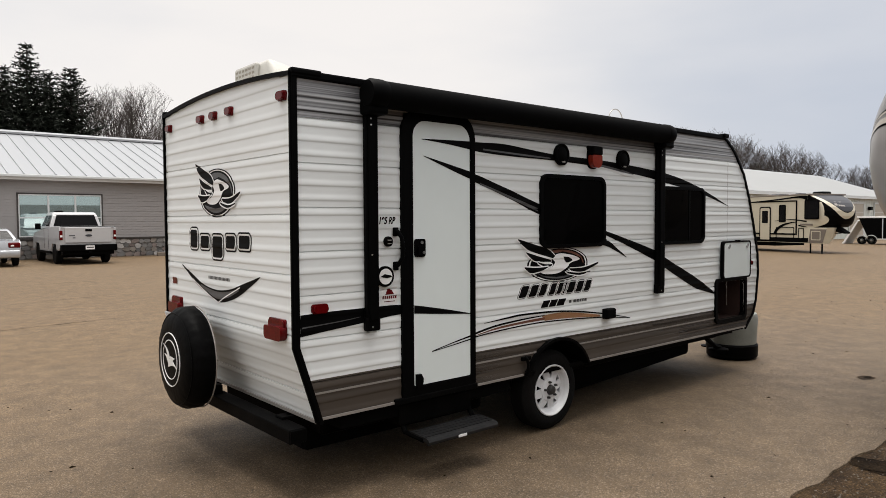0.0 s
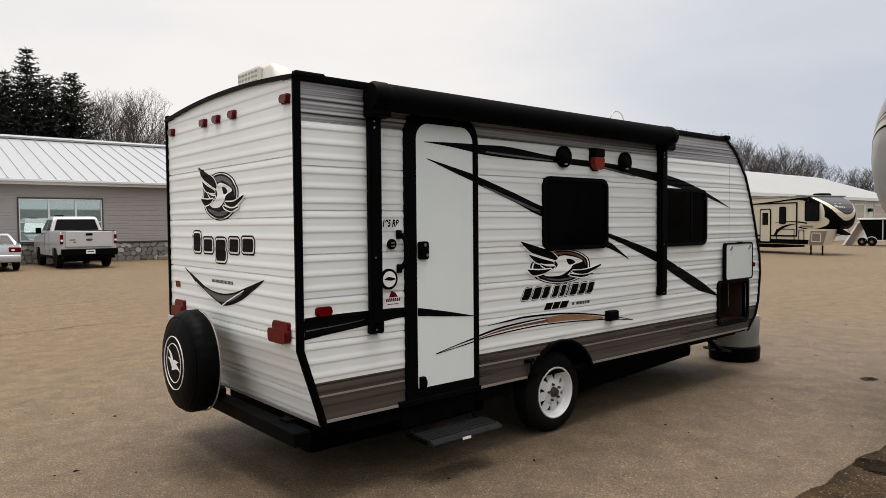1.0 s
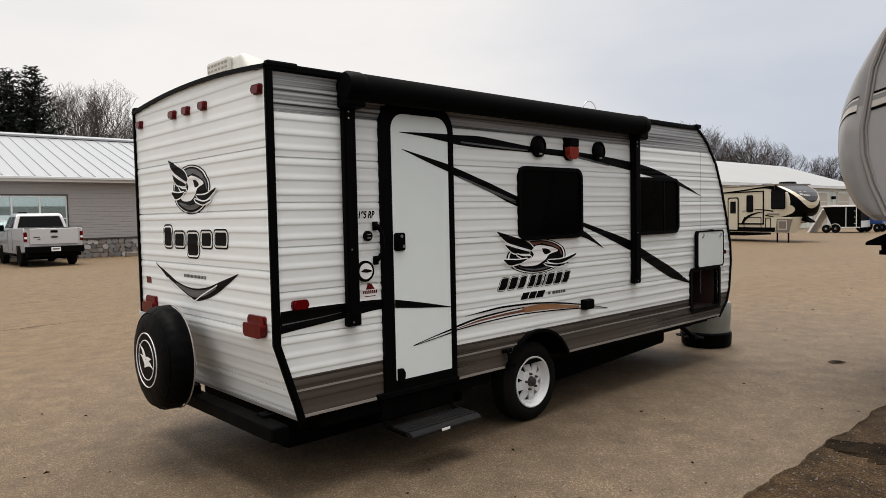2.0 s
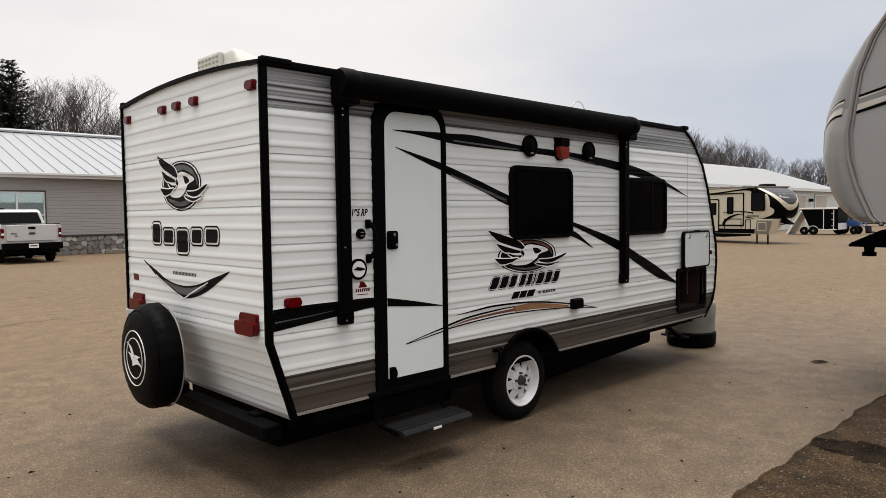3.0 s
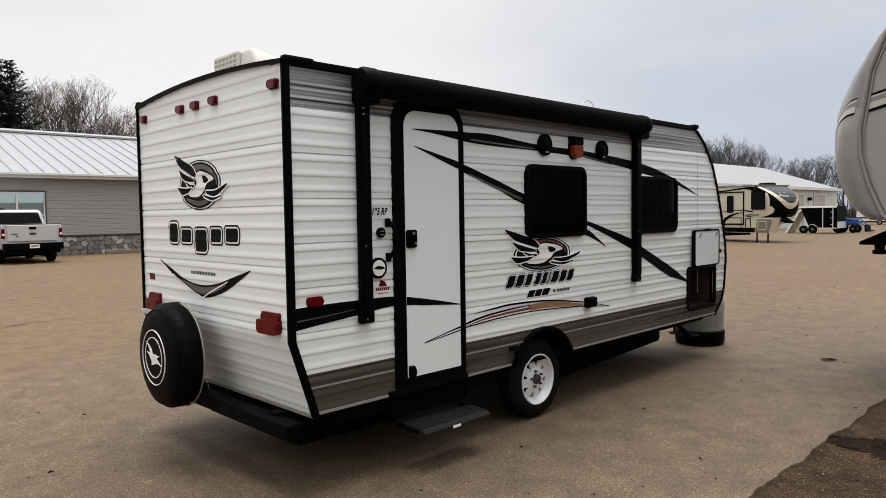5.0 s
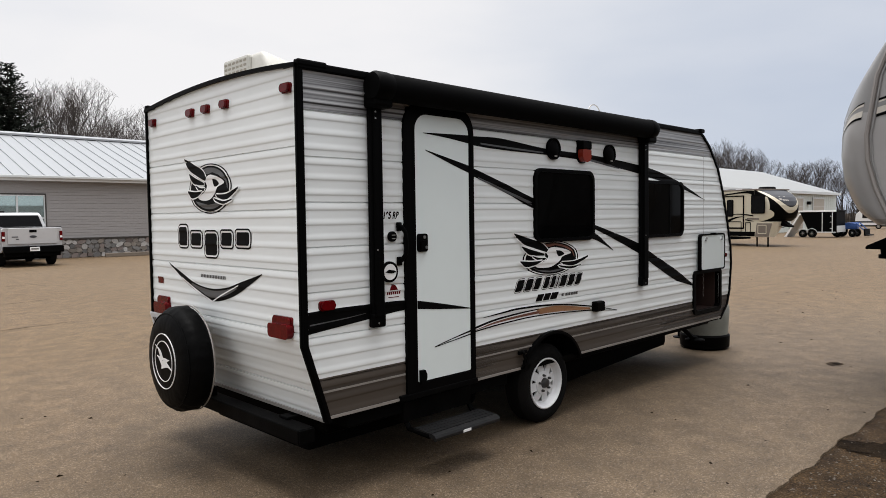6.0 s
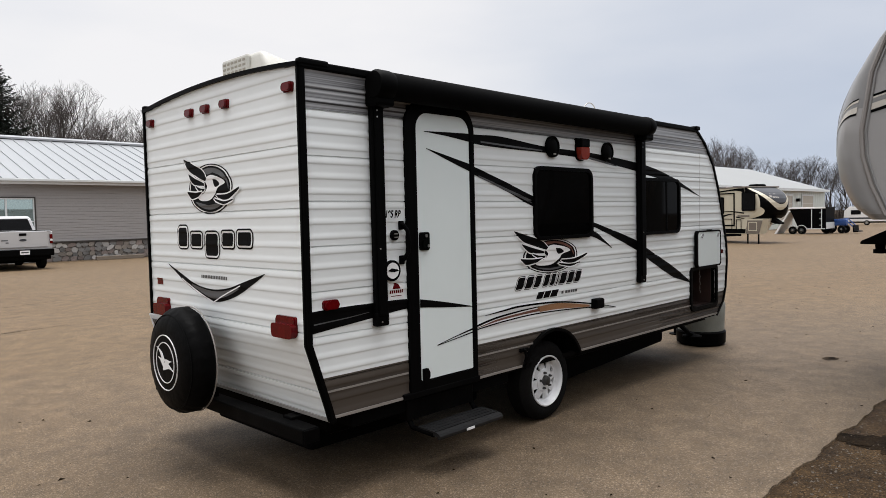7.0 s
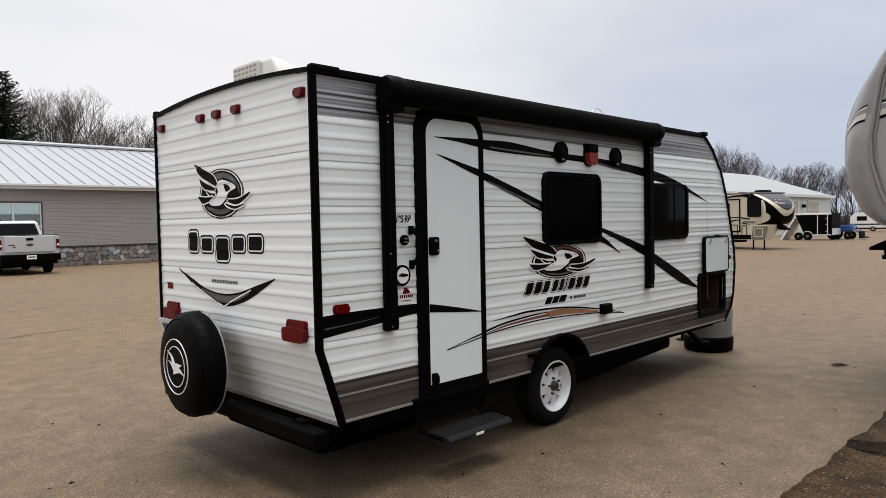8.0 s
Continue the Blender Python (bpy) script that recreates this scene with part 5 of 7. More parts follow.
M_SHEDROOF = material("white shed roof metal", (0.245, 0.25, 0.245), 0.45, var=0.04, scale=0.3, fine=2)
M_SHEDWALL = material("off-white shed cladding", (0.54, 0.57, 0.535), 0.5, var=0.05, scale=0.4, fine=3)
M_SHEDDOOR = material("beige overhead door", (0.40, 0.36, 0.30), 0.5, var=0.05)
M_TRUCK = material("silver white truck paint", (0.49, 0.49, 0.495), 0.25, 0.08, var=0.03, coat=0.6)
M_CAR = material("silver car paint", (0.42, 0.43, 0.45), 0.25, 0.5, var=0.03, coat=0.6)
M_CARGLASS = glass("dark car glass", (0.008, 0.008, 0.009), 0.04, 0.4)
M_CARGLASS.node_tree.nodes["Principled BSDF"].inputs["Specular IOR Level"].default_value = 0.12
M_CARGLASS.node_tree.nodes["Principled BSDF"].inputs["IOR"].default_value = 1.25
M_TAN = material("cream fibreglass", (0.52, 0.475, 0.37), 0.35, var=0.05, scale=1, fine=6)
M_TAUPE = material("taupe fibreglass", (0.155, 0.13, 0.108), 0.4, var=0.06)
M_SLATE = material("slate grey cap paint", (0.045, 0.047, 0.054), 0.4, var=0.06, spec=0.25)
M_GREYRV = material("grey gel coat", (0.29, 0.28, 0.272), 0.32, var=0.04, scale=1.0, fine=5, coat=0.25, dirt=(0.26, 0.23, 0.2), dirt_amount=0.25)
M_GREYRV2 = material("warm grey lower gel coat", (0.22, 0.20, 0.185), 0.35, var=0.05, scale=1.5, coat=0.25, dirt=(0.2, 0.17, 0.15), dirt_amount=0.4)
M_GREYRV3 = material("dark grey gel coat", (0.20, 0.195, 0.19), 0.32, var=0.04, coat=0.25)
M_PALECAP = material("pale cap strip", (0.40, 0.39, 0.37), 0.28, var=0.05, scale=2.0, coat=0.3)
M_BEIGERV = material("beige stripe paint", (0.50, 0.46, 0.40), 0.32, var=0.04, coat=0.25)
M_BLUE = material("blue tractor paint", (0.02, 0.07, 0.25), 0.4, var=0.1)
M_BARK = material("grey brown bark", (0.042, 0.034, 0.029), 0.9, var=0.3, scale=4, bump=0.5, bump_scale=12)
M_TWIG = material("thin grey brown twigs", (0.058, 0.046, 0.040), 0.9, var=0.25, scale=2)
M_NEEDLE = material("dark green needles", (0.016, 0.020, 0.014), 0.8, spec=0.2, var=0.4, scale=1.2, fine=8)
M_BRUSH = material("brown winter brush", (0.05, 0.039, 0.03), 0.9, var=0.35, scale=0.8, fine=5)
M_TIMBER = material("weathered timber", (0.17, 0.14, 0.11), 0.8, var=0.25, stretch=(1, 6, 6))


# ---- sales building with metal roof ----
def sales_building():
    X0, X1, Y, EAVE = -14.0, 27.0, 33.5, 3.80
    b = thing("sales_building", "low building with taupe lap siding, stone base and white metal roof", "building")
    put = lambda u, v, d: (u, Y - d, v)
    bm = bmesh.new()
    # lap boards: each course leans out at its foot
    zs, z = [], 0.98
    while z < EAVE:
        zs += [(z, 0.018), (z + 0.128, 0.0)]
        z += 0.13
    gaps = (3.93, 7.50, 1.05, 3.06)
    for (z0, d0), (z1, d1) in zip(zs, zs[1:]):
        runs = [(X0, gaps[0]), (gaps[1], X1)] if gaps[2] < (z0 + z1) / 2 < gaps[3] else [(X0, X1)]
        for a, c in runs:
            bm.faces.new([bm.verts.new(put(u, v, d)) for u, v, d in ((a, z0, d0), (c, z0, d0), (c, z1, d1), (a, z1, d1))])
    part("lap_siding", bm, M_LAP, b, "taupe horizontal lap siding")
    bm = bmesh.new()
    for x0, x1, y0, y1 in ((X0, X1, 50.4, 50.6), (X0, X0 + 0.2, Y + 0.21, 50.4), (X1 - 0.2, X1, Y + 0.21, 50.4)):
        box(bm, (x0, y0, 0), (x1, y1, EAVE))
    part("back_walls", bm, M_LAP, b)
    bm = bmesh.new()
    for x0, x1, z0, z1 in ((X0, 3.93, 0.0, EAVE), (7.50, X1, 0.0, EAVE), (3.93, 7.50, 0.0, 1.05), (3.93, 7.50, 3.06, EAVE)):
        box(bm, (x0, Y + 0.01, z0), (x1, Y + 0.2, z1))
    part("wall_core", bm, M_LAP, b)
    # roof panels with raised seams
    y_e, z_e, y_r, z_r = 32.9, 3.96, 42.0, 6.80
    step = 0.654
    n = int((X1 - X0 + 0.6) / step)
    me = None
    sl = math.atan2(z_r - z_e, y_r - y_e)
    L = math.hypot(z_r - z_e, y_r - y_e)
    for i in range(n):
        x = X0 - 0.208 + i * step
        if me is None:
            q = bmesh.new()
            box(q, (0.0, 0.0, -0.02), (step - 0.004, L, 0.0))
            box(q, (0.0, -0.01, 0.0), (0.035, L, 0.045))
            first = part("roof_panel", q, M_METALROOF, b, "white standing-seam roof panel")
            me = first.data
            ob = first
        else:
            ob = new("roof_panel", me)
            ob.parent = b
        ob.matrix_basis = Matrix.Translation((x, y_e, z_e)) @ Matrix.Rotation(sl, 4, "X")
    bk = bmesh.new()
    bk.faces.new([bk.verts.new(p) for p in ((X0 - 0.45, y_r, z_r), (X1 + 0.4, y_r, z_r), (X1 + 0.4, 51.0, 3.9), (X0 - 0.45, 51.0, 3.9))])
    part("rear_roof_slope", bk, M_METALROOF, b)
    # folded ridge cap that rides on the seams, so the pans stay open beneath it
    cap = slab(bmesh.new(), [(y_r - 0.42, z_r - 0.075), (y_r - 0.42, z_r + 0.025), (y_r, z_r + 0.165), (y_r + 0.42, z_r + 0.025), (y_r + 0.42, z_r - 0.075), (y_r, z_r + 0.06)], lambda u, v, d: (d, u, v), X0 - 0.5, X1 + 0.45)
    part("ridge_cap", cap, M_METALROOF, b, "white folded ridge cap")
    # a dark strip paints the shade of the gap below the cap
    part("ridge_gap_shade", boxed((X0 - 0.4, y_r - 0.30, z_r - 0.115), (X1 + 0.4, y_r - 0.26, z_r - 0.060)), M_DARKTRIM, b, "dark strip standing for the shade in the gap under the cap")
    part("fascia", boxed((X0 - 0.45, y_e - 0.02, 3.70), (X1 + 0.4, y_e + 0.03, 3.955)), M_FASCIA, b, "pale grey fascia board")
    part("gutter", boxed((X0 - 0.45, y_e - 0.12, 3.83), (X1 + 0.4, y_e - 0.025, 3.95), 0.02), M_ALU, b, "white gutter")
    part("soffit", boxed((X0 - 0.45, y_e + 0.03, 3.70), (X1 + 0.4, Y + 0.1, 3.72)), M_LAP, b)
    # window of three bays
    x0, x1, z0, z1 = 3.93, 7.50, 1.05, 3.06
    w = part("shop_window", ring(bmesh.new(), [(x0 - 0.06, z0 - 0.06), (x1 + 0.06, z0 - 0.06), (x1 + 0.06, z1 + 0.07), (x0 - 0.06, z1 + 0.07)],
             [(x0, z0), (x1, z0), (x1, z1), (x0, z1)], put, -0.1, 0.06), M_DARKTRIM, b, "dark framed shop window of three bays")
    part("inner_frame", ring(bmesh.new(), [(x0, z0), (x1, z0), (x1, z1), (x0, z1)], [(x0 + 0.05, z0 + 0.05), (x1 - 0.05, z0 + 0.05), (x1 - 0.05, z1 - 0.05), (x0 + 0.05, z1 - 0.05)], put, -0.05, 0.05), M_ALU, w, "white inner frame")
    xs = [x0 + 0.05, 5.17, 6.33, x1 - 0.05]
    for a, c in zip(xs, xs[1:]):
        p = slab(bmesh.new(), [(a, z0 + 0.05), (c, z0 + 0.05), (c, z1 - 0.05), (a, z1 - 0.05)], put, -0.02, 0.0)
        part("pane", p, M_SHOPGLASS, w, "pale green glass").visible_shadow = False
    for x in xs[1:3]:
        part("mullion", boxed((x - 0.04, Y - 0.05, z0 + 0.05), (x + 0.04, Y - 0.002, z1 - 0.05)), M_ALU, w)
    part("transom", boxed((x0 + 0.05, Y - 0.045, 1.93), (x1 - 0.05, Y - 0.003, 1.99)), M_ALU, w)
    part("ledge", boxed((X0, Y - 0.16, 0.90), (X1, Y - 0.001, 0.975), 0.01), M_DARKTRIM, b, "dark stone ledge")
    # room behind the glass
    bm = bmesh.new()
    box(bm, (3.0, Y + 4.0, 0.0), (9.0, Y + 4.1, 3.7))
    part("inner_wall", bm, M_FASCIA, b)
    part("mortar_bed", boxed((X0, Y - 0.05, 0.0), (X1, Y - 0.002, 0.90)), M_MORTAR, b)
    return b


BUILDING = sales_building()
t = thing("parking_block", "weathered timber wheel stop lying before the stone base", "wheel stop", at=Matrix.Translation((9.8, 32.3, 0)))
part("beam", boxed((0, 0, 0), (2.3, 0.2, 0.19), 0.02), M_TIMBER, t)


# ---- parked vehicles ----
def simple_wheel(parent, x, y, r, w, out, rim_mat):
    ty = part("wheel", lathe(bmesh.new(), [(r * 0.62, x + out * 0.0), (r * 0.9, x + out * 0.01), (r, x - out * 0.03), (r, x - out * (w - 0.03)), (r * 0.6, x - out * w)], (0, y, r), "X", 28), M_RUBBER, parent, "", True)
    part("rim", lathe(bmesh.new(), [(r * 0.63, x - out * 0.01), (r * 0.55, x - out * 0.03), (r * 0.2, x - out * 0.015), (0.0, x - out * 0.015)], (0, y, r), "X", 20), rim_mat, ty, "", True)


def across(prof, x0, x1, bevel=0.0):
    """A side outline (y, z) carried across from x0 to x1."""
    bm = slab(bmesh.new(), prof, lambda u, v, d: (d, u, v), x0, x1)
    if bevel:
        bmesh.ops.bevel(bm, geom=bm.edges[:], offset=bevel, segments=2, affect="EDGES", clamp_overlap=True)
    return bm


def pickup(at):
    t = thing("pickup_truck", "silver white crew cab pickup truck parked facing the building", "truck", at=at)
    W = 1.06
    low = [(0.05, 0.62), (0.03, 1.52), (0.12, 1.555), (1.95, 1.555), (1.98, 1.50), (3.9, 1.42), (4.05, 1.36), (5.25, 1.26), (5.42, 1.10), (5.45, 0.55), (4.95, 0.50), (4.85, 0.86), (4.10, 0.86), (4.0, 0.48), (1.65, 0.48), (1.55, 0.88), (0.78, 0.88), (0.66, 0.55)]
    part("body", across(low, -W, W, 0.03), M_TRUCK, t, "silver white painted body", True, 40)
    cab = [(2.0, 1.48), (2.12, 2.06), (2.3, 2.17), (3.1, 2.19), (3.45, 2.12), (4.05, 1.44)]
    bm = across(cab, -W + 0.04, W - 0.04, 0.04)
    for v in bm.verts:
        if v.co.z > 1.6:
            v.co.x *= 1 - 0.16 * (v.co.z - 1.5) / 0.6
    part("cab", bm, M_TRUCK, t, "", True, 40)
    bm = slab(bmesh.new(), [(-0.88, 1.58), (0.88, 1.58), (0.74, 2.05), (-0.74, 2.05)], lambda u, v, d: (u, 2.0 + (v - 1.48) * 0.2 - d, v), 0.0, 0.02)
    part("rear_window", bm, M_CARGLASS, t, "dark glass")
    for sx in (-1, 1):
        for y0, y1, y2, y3 in ((2.25, 2.95, 2.90, 2.32), (3.02, 3.80, 3.40, 2.98)):
            f = lambda z: sx * ((W - 0.04) * (1 - 0.16 * (z - 1.5) / 0.6) + 0.004)
            bm = bmesh.new()
            bm.faces.new([bm.verts.new(p) for p in ((f(1.58), y0, 1.58), (f(1.58), y1, 1.58), (f(2.04), y2, 2.04), (f(2.04), y3, 2.04))])
            part("side_window", bm, M_CARGLASS, t)
        part("tail_lamp", boxed((sx * W - 0.10 if sx > 0 else -W - 0.012, -0.005, 1.02), (sx * W + 0.012 if sx > 0 else -W + 0.10, 0.12, 1.40), 0.015), M_RED, t, "red tail lamp")
        part("mirror", boxed((sx * (W + 0.03) - 0.11 + (0.11 if sx > 0 else -0.11), 3.45, 1.45), (sx * (W + 0.03) + 0.11 + (0.11 if sx > 0 else -0.11), 3.55, 1.70), 0.03), M_BLACK, t, "black wing mirror")
        for y in (1.16, 4.48):
            simple_wheel(t, sx * (W - 0.02), y, 0.40, 0.26, sx, M_CHROME)
    tg = part("tailgate", boxed((-0.88, -0.012, 0.90), (0.88, 0.06, 1.53), 0.015), M_TRUCK, t)
    part("handle", boxed((-0.13, -0.028, 1.36), (0.13, -0.010, 1.46), 0.008), M_BLACK, tg, "black tailgate handle")
    part("badge", slab(bmesh.new(), ellipse(0, 1.19, 0.13, 0.05, 20), lambda u, v, d: (u, -d, v), 0.012, 0.022), M_SLATE, tg)
    bm = bmesh.new()
    for a, c, z in ((-0.74, -0.52, 1.17), (-0.60, -0.50, 1.08)):
        box(bm, (a, -0.018, z), (c, -0.012, z + 0.04))
    part("script_bars", bm, M_SLATE, tg)
    bp = part("bumper", boxed((-W, -0.20, 0.55), (W, 0.06, 0.82), 0.03), M_BLACK, t, "black rear step bumper")
    part("number_plate", boxed((-0.17, -0.21, 0.62), (0.17, -0.198, 0.78)), M_WHITEV, bp)
    part("plate_bar", boxed((-0.13, -0.214, 0.68), (0.13, -0.209, 0.73)), M_GREYV, bp)
    part("hitch", boxed((-0.05, -0.25, 0.46), (0.05, 0.1, 0.55)), M_STEEL, t)
    part("bed_rail", boxed((-W + 0.02, 0.0, 1.545), (W - 0.02, 0.06, 1.575), 0.008), M_BLACK, t)
    part("chassis", boxed((-0.8, 0.3, 0.36), (0.8, 5.1, 0.56)), M_STEEL, t)
    for y in (1.16, 4.48):
        part("wheel_well", boxed((-W + 0.06, y - 0.44, 0.5), (W - 0.06, y + 0.44, 0.90)), M_STEEL, t)
    part("roof_pod", boxed((-0.62, 2.9, 2.165), (-0.30, 3.25, 2.25), 0.035), M_BLACK, t, "low black pod on the roof")
    part("rear_valance", boxed((-W + 0.08, -0.02, 0.40), (W - 0.08, 0.30, 0.60), 0.02), M_BLACK, t)
    # axle and low box added to darken the lit gap under the truck
    part("axle", boxed((-W + 0.2, 1.08, 0.26), (W - 0.2, 1.24, 0.46), 0.04), M_STEEL, t)
    part("truck_shade_box", boxed((-0.55, 1.7, 0.28), (0.55, 3.4, 0.52), 0.04), M_STEEL, t)
    for sx in (-1, 1):
        part("lamp_centre", boxed((sx * (W - 0.045) - 0.045, -0.014, 1.13), (sx * (W - 0.045) + 0.045, -0.002, 1.21), 0.006), M_WHITEV, t, "pale reverse lamp lens")
        part("fuel_sill", boxed((sx * W - 0.03, 1.70, 0.42), (sx * W + 0.03, 3.95, 0.52), 0.015), M_BLACK, t, "black side sill")
        for y in (2.16, 3.0):
            part("door_seam", boxed((sx * (W + 0.001) - 0.004, y - 0.008, 0.60), (sx * (W + 0.001) + 0.004, y + 0.008, 1.46)), M_BLACK, t)


pickup(pose(5.47, 27.55, 0.0))


def sedan(at):
    t = thing("sedan_car", "silver sedan car parked beside the pickup truck", "car", at=at)
    W = 0.93
    low = [(0.0, 0.42), (-0.03, 0.70), (0.05, 1.02), (0.6, 1.08), (3.4, 1.02), (4.5, 0.86), (4.78, 0.65), (4.75, 0.32), (4.1, 0.30), (4.0, 0.64), (3.4, 0.64), (3.3, 0.28), (1.35, 0.28), (1.25, 0.66), (0.65, 0.66), (0.55, 0.33)]
    bm = across(low, -W, W, 0.05)
    for v in bm.verts:
        if v.co.y < 0.5:
            v.co.x *= 0.94 + 0.12 * max(0, v.co.y)
    part("body", bm, M_CAR, t, "silver painted body", True, 40)
    cab = [(0.55, 1.05), (1.15, 1.44), (1.7, 1.50), (2.4, 1.48), (3.35, 1.02)]
    bm = across(cab, -W + 0.1, W - 0.1, 0.05)
    for v in bm.verts:
        if v.co.z > 1.15:
            v.co.x *= 1 - 0.2 * (v.co.z - 1.05) / 0.45
    part("roof", bm, M_CAR, t, "", True, 40)
    bm = slab(bmesh.new(), [(-0.72, 1.10), (0.72, 1.10), (0.58, 1.41), (-0.58, 1.41)], lambda u, v, d: (u, 0.60 + (v - 1.08) * 1.52 - d, v), 0.0, 0.03)
    part("rear_window", bm, M_CARGLASS, t)
    for sx in (-1, 1):
        part("tail_lamp", boxed((sx * 0.66 - 0.21, -0.035, 0.74), (sx * 0.66 + 0.21, 0.18, 0.96), 0.05, 3), M_RED, t, "red tail lamp")
        part("reverse_lamp", boxed((sx * 0.60 - 0.07, -0.045, 0.80), (sx * 0.60 + 0.05, 0.0, 0.87), 0.02), M_WHITEV, t)
        for y in (0.95, 3.7):
            simple_wheel(t, sx * (W - 0.02), y, 0.32, 0.2, sx, M_CHROME)
    part("bumper", boxed((-0.86, -0.09, 0.36), (0.86, 0.12, 0.66), 0.06, 3), M_CAR, t, "", True)
    part("number_plate", boxed((-0.16, -0.055, 0.72), (0.16, -0.04, 0.86)), M_WHITEV, t)


sedan(pose(2.18, 27.7, 0.0, 0, 0, 0))


# ---- cream fifth-wheel caravan far across the lot ----
def far_fifth_wheel():
    t = thing("cream_fifth_wheel", "cream and brown fifth-wheel trailer on landing legs across the lot", "fifth-wheel trailer", at=pose(34.0, 10.0, 0, 0, 0, -20.0) @ pose(0, -10.0, 0))
    side = lambda u, v, d: (-d, u, v)
    prof = [(19.5, 0.52), (9.75, 0.50), (9.52, 1.27), (10.66, 1.29), (10.66, 2.92), (19.5, 2.92)]
    body = across(prof, 0.0, 2.4)
    for v in body.verts:
        if v.co.y < 10.0 and v.co.x > 0.4:
            v.co.x *= 0.18
    part("body", body, M_TAN, t, "cream fibreglass body", True, 40)
    part("roof_edge", boxed((-0.02, 10.5, 2.90), (2.4, 19.5, 2.97), 0.02), M_TAUPE, t)
    part("lower_band", slab(bmesh.new(), [(19.4, 0.53), (10.62, 0.53), (10.60, 0.76), (19.4, 0.78)], side, 0.0, 0.012), M_BLACK, t, "black lower band")
    # moulded nose: rounded in plan and in profile, painted in swept bands
    REACH = [(1.28, 0.66), (1.34, 0.84), (1.45, 1.02), (1.6, 1.13), (1.85, 1.22), (2.1, 1.23), (2.3, 1.17), (2.5, 1.01), (2.65, 0.80), (2.78, 0.53), (2.87, 0.24), (2.93, 0.02)]
    cap = bmesh.new()
    us = [math.sin(math.pi / 2 * (i / 70 - 1)) for i in range(141)]
    zs = [1.28 + 1.65 * i / 150 for i in range(151)]
    rows = [[cap.verts.new((1.2 + 1.2 * u, 10.66 - lerp(REACH, z) * max(0.0, 1 - abs(u) ** 2.5) ** 0.4, z)) for u in us] for z in zs]
    for i, (p, q) in enumerate(zip(rows, rows[1:])):
        z = (zs[i] + zs[i + 1]) / 2
        for j in range(140):
            f = cap.faces.new((p[j], p[j + 1], q[j + 1], q[j]))
            u = abs(us[j] + us[j + 1]) / 2
            slate, black = 2.00 + 1.30 * u * u, 1.70 + 1.28 * u * u
            loop = u > 0.70 + 2.2 * (z - 1.62) ** 2 and z < 2.3
            f.material_index = 1 if z > slate + 0.03 else 2 if z > slate or (z < black and not loop and not (u > 0.85 and 1.9 < z < 2.55)) else 0
    cap.faces.new(rows[0])
    part("front_cap", cap, [M_TAN, M_SLATE, M_BLACK], t, "rounded nose cap, slate over cream and black", True, 60)
    mark = bmesh.new()
    for u0, u1, zc, h in ((-0.50, -0.38, 2.36, 0.10), (-0.36, -0.27, 2.33, 0.075), (-0.25, -0.16, 2.32, 0.075), (-0.14, -0.06, 2.31, 0.075), (-0.44, -0.12, 2.52, 0.03)):
        at = lambda u, z: (1.2 + 1.2 * u, 10.652 - lerp(REACH, z) * (1 - abs(u) ** 2.5) ** 0.4, z)
        mark.faces.new([mark.verts.new(at(u, z)) for u, z in ((u0, zc), (u1, zc), (u1, zc + h), (u0, zc + h))])
    part("brand_bars", mark, M_SILVERV, t, "pale brand mark")
    sw = curve([(14.8, 2.62), (12.8, 2.74), (11.6, 2.84), (11.0, 2.88), (10.66, 2.87)])
    sw2 = curve([(14.8, 2.58), (12.8, 2.67), (11.6, 2.76), (11.0, 2.74), (10.66, 2.60)])
    part("swoosh_graphic", slab(bmesh.new(), sw + sw2[::-1], side, 0.012, 0.020), M_BLACK, t, "black swoosh")
    for up, lo in (([(12.7, 1.62), (11.8, 1.70), (11.2, 1.68), (10.7, 1.62)], [(12.7, 1.60), (11.8, 1.66), (11.2, 1.62), (10.7, 1.55)]),
                   ([(11.2, 1.42), (10.9, 1.36), (10.66, 1.32)], [(11.2, 1.36), (10.9, 1.31), (10.66, 1.30)])):
        part("trim_line", slab(bmesh.new(), curve(up) + curve(lo)[::-1], side, 0.012, 0.018), M_BLACK, t)
    part("lower_panel", slab(bmesh.new(), [(10.58, 0.52), (9.77, 0.52), (9.55, 1.20), (10.48, 1.20)], side, 0.014, 0.020), M_TAUPE, t, "taupe pass-through bay panel")
    part("bay_door", ring(bmesh.new(), rounded(9.88, 0.66, 10.42, 1.12, 0.04, 0.04), rounded(9.92, 0.70, 10.38, 1.08, 0.03, 0.03), side, 0.020, 0.028), M_TAN, t)
    for y0, y1, z0, z1 in ((10.02, 10.80, 1.72, 2.64), (12.02, 12.38, 1.58, 2.42), (16.0, 17.4, 1.7, 2.5)):
        w = part("window", slab(bmesh.new(), rounded(y0, z0, y1, z1, 0.06, 0.06), side, 0.0, 0.03), M_CARGLASS, t, "black tinted window")
        part("frame", ring(bmesh.new(), rounded(y0 - 0.03, z0 - 0.03, y1 + 0.03, z1 + 0.03, 0.08, 0.08), rounded(y0 + 0.02, z0 + 0.02, y1 - 0.02, z1 - 0.02, 0.05, 0.05), side, 0.0, 0.035), M_BLACK, w)
    sl = part("slide_edge", ring(bmesh.new(), [(11.28, 0.90), (15.4, 0.90), (15.4, 2.66), (11.28, 2.66)], [(11.36, 0.98), (15.3, 0.98), (15.3, 2.60), (11.36, 2.60)], side, 0.012, 0.026), M_BLACK, t)
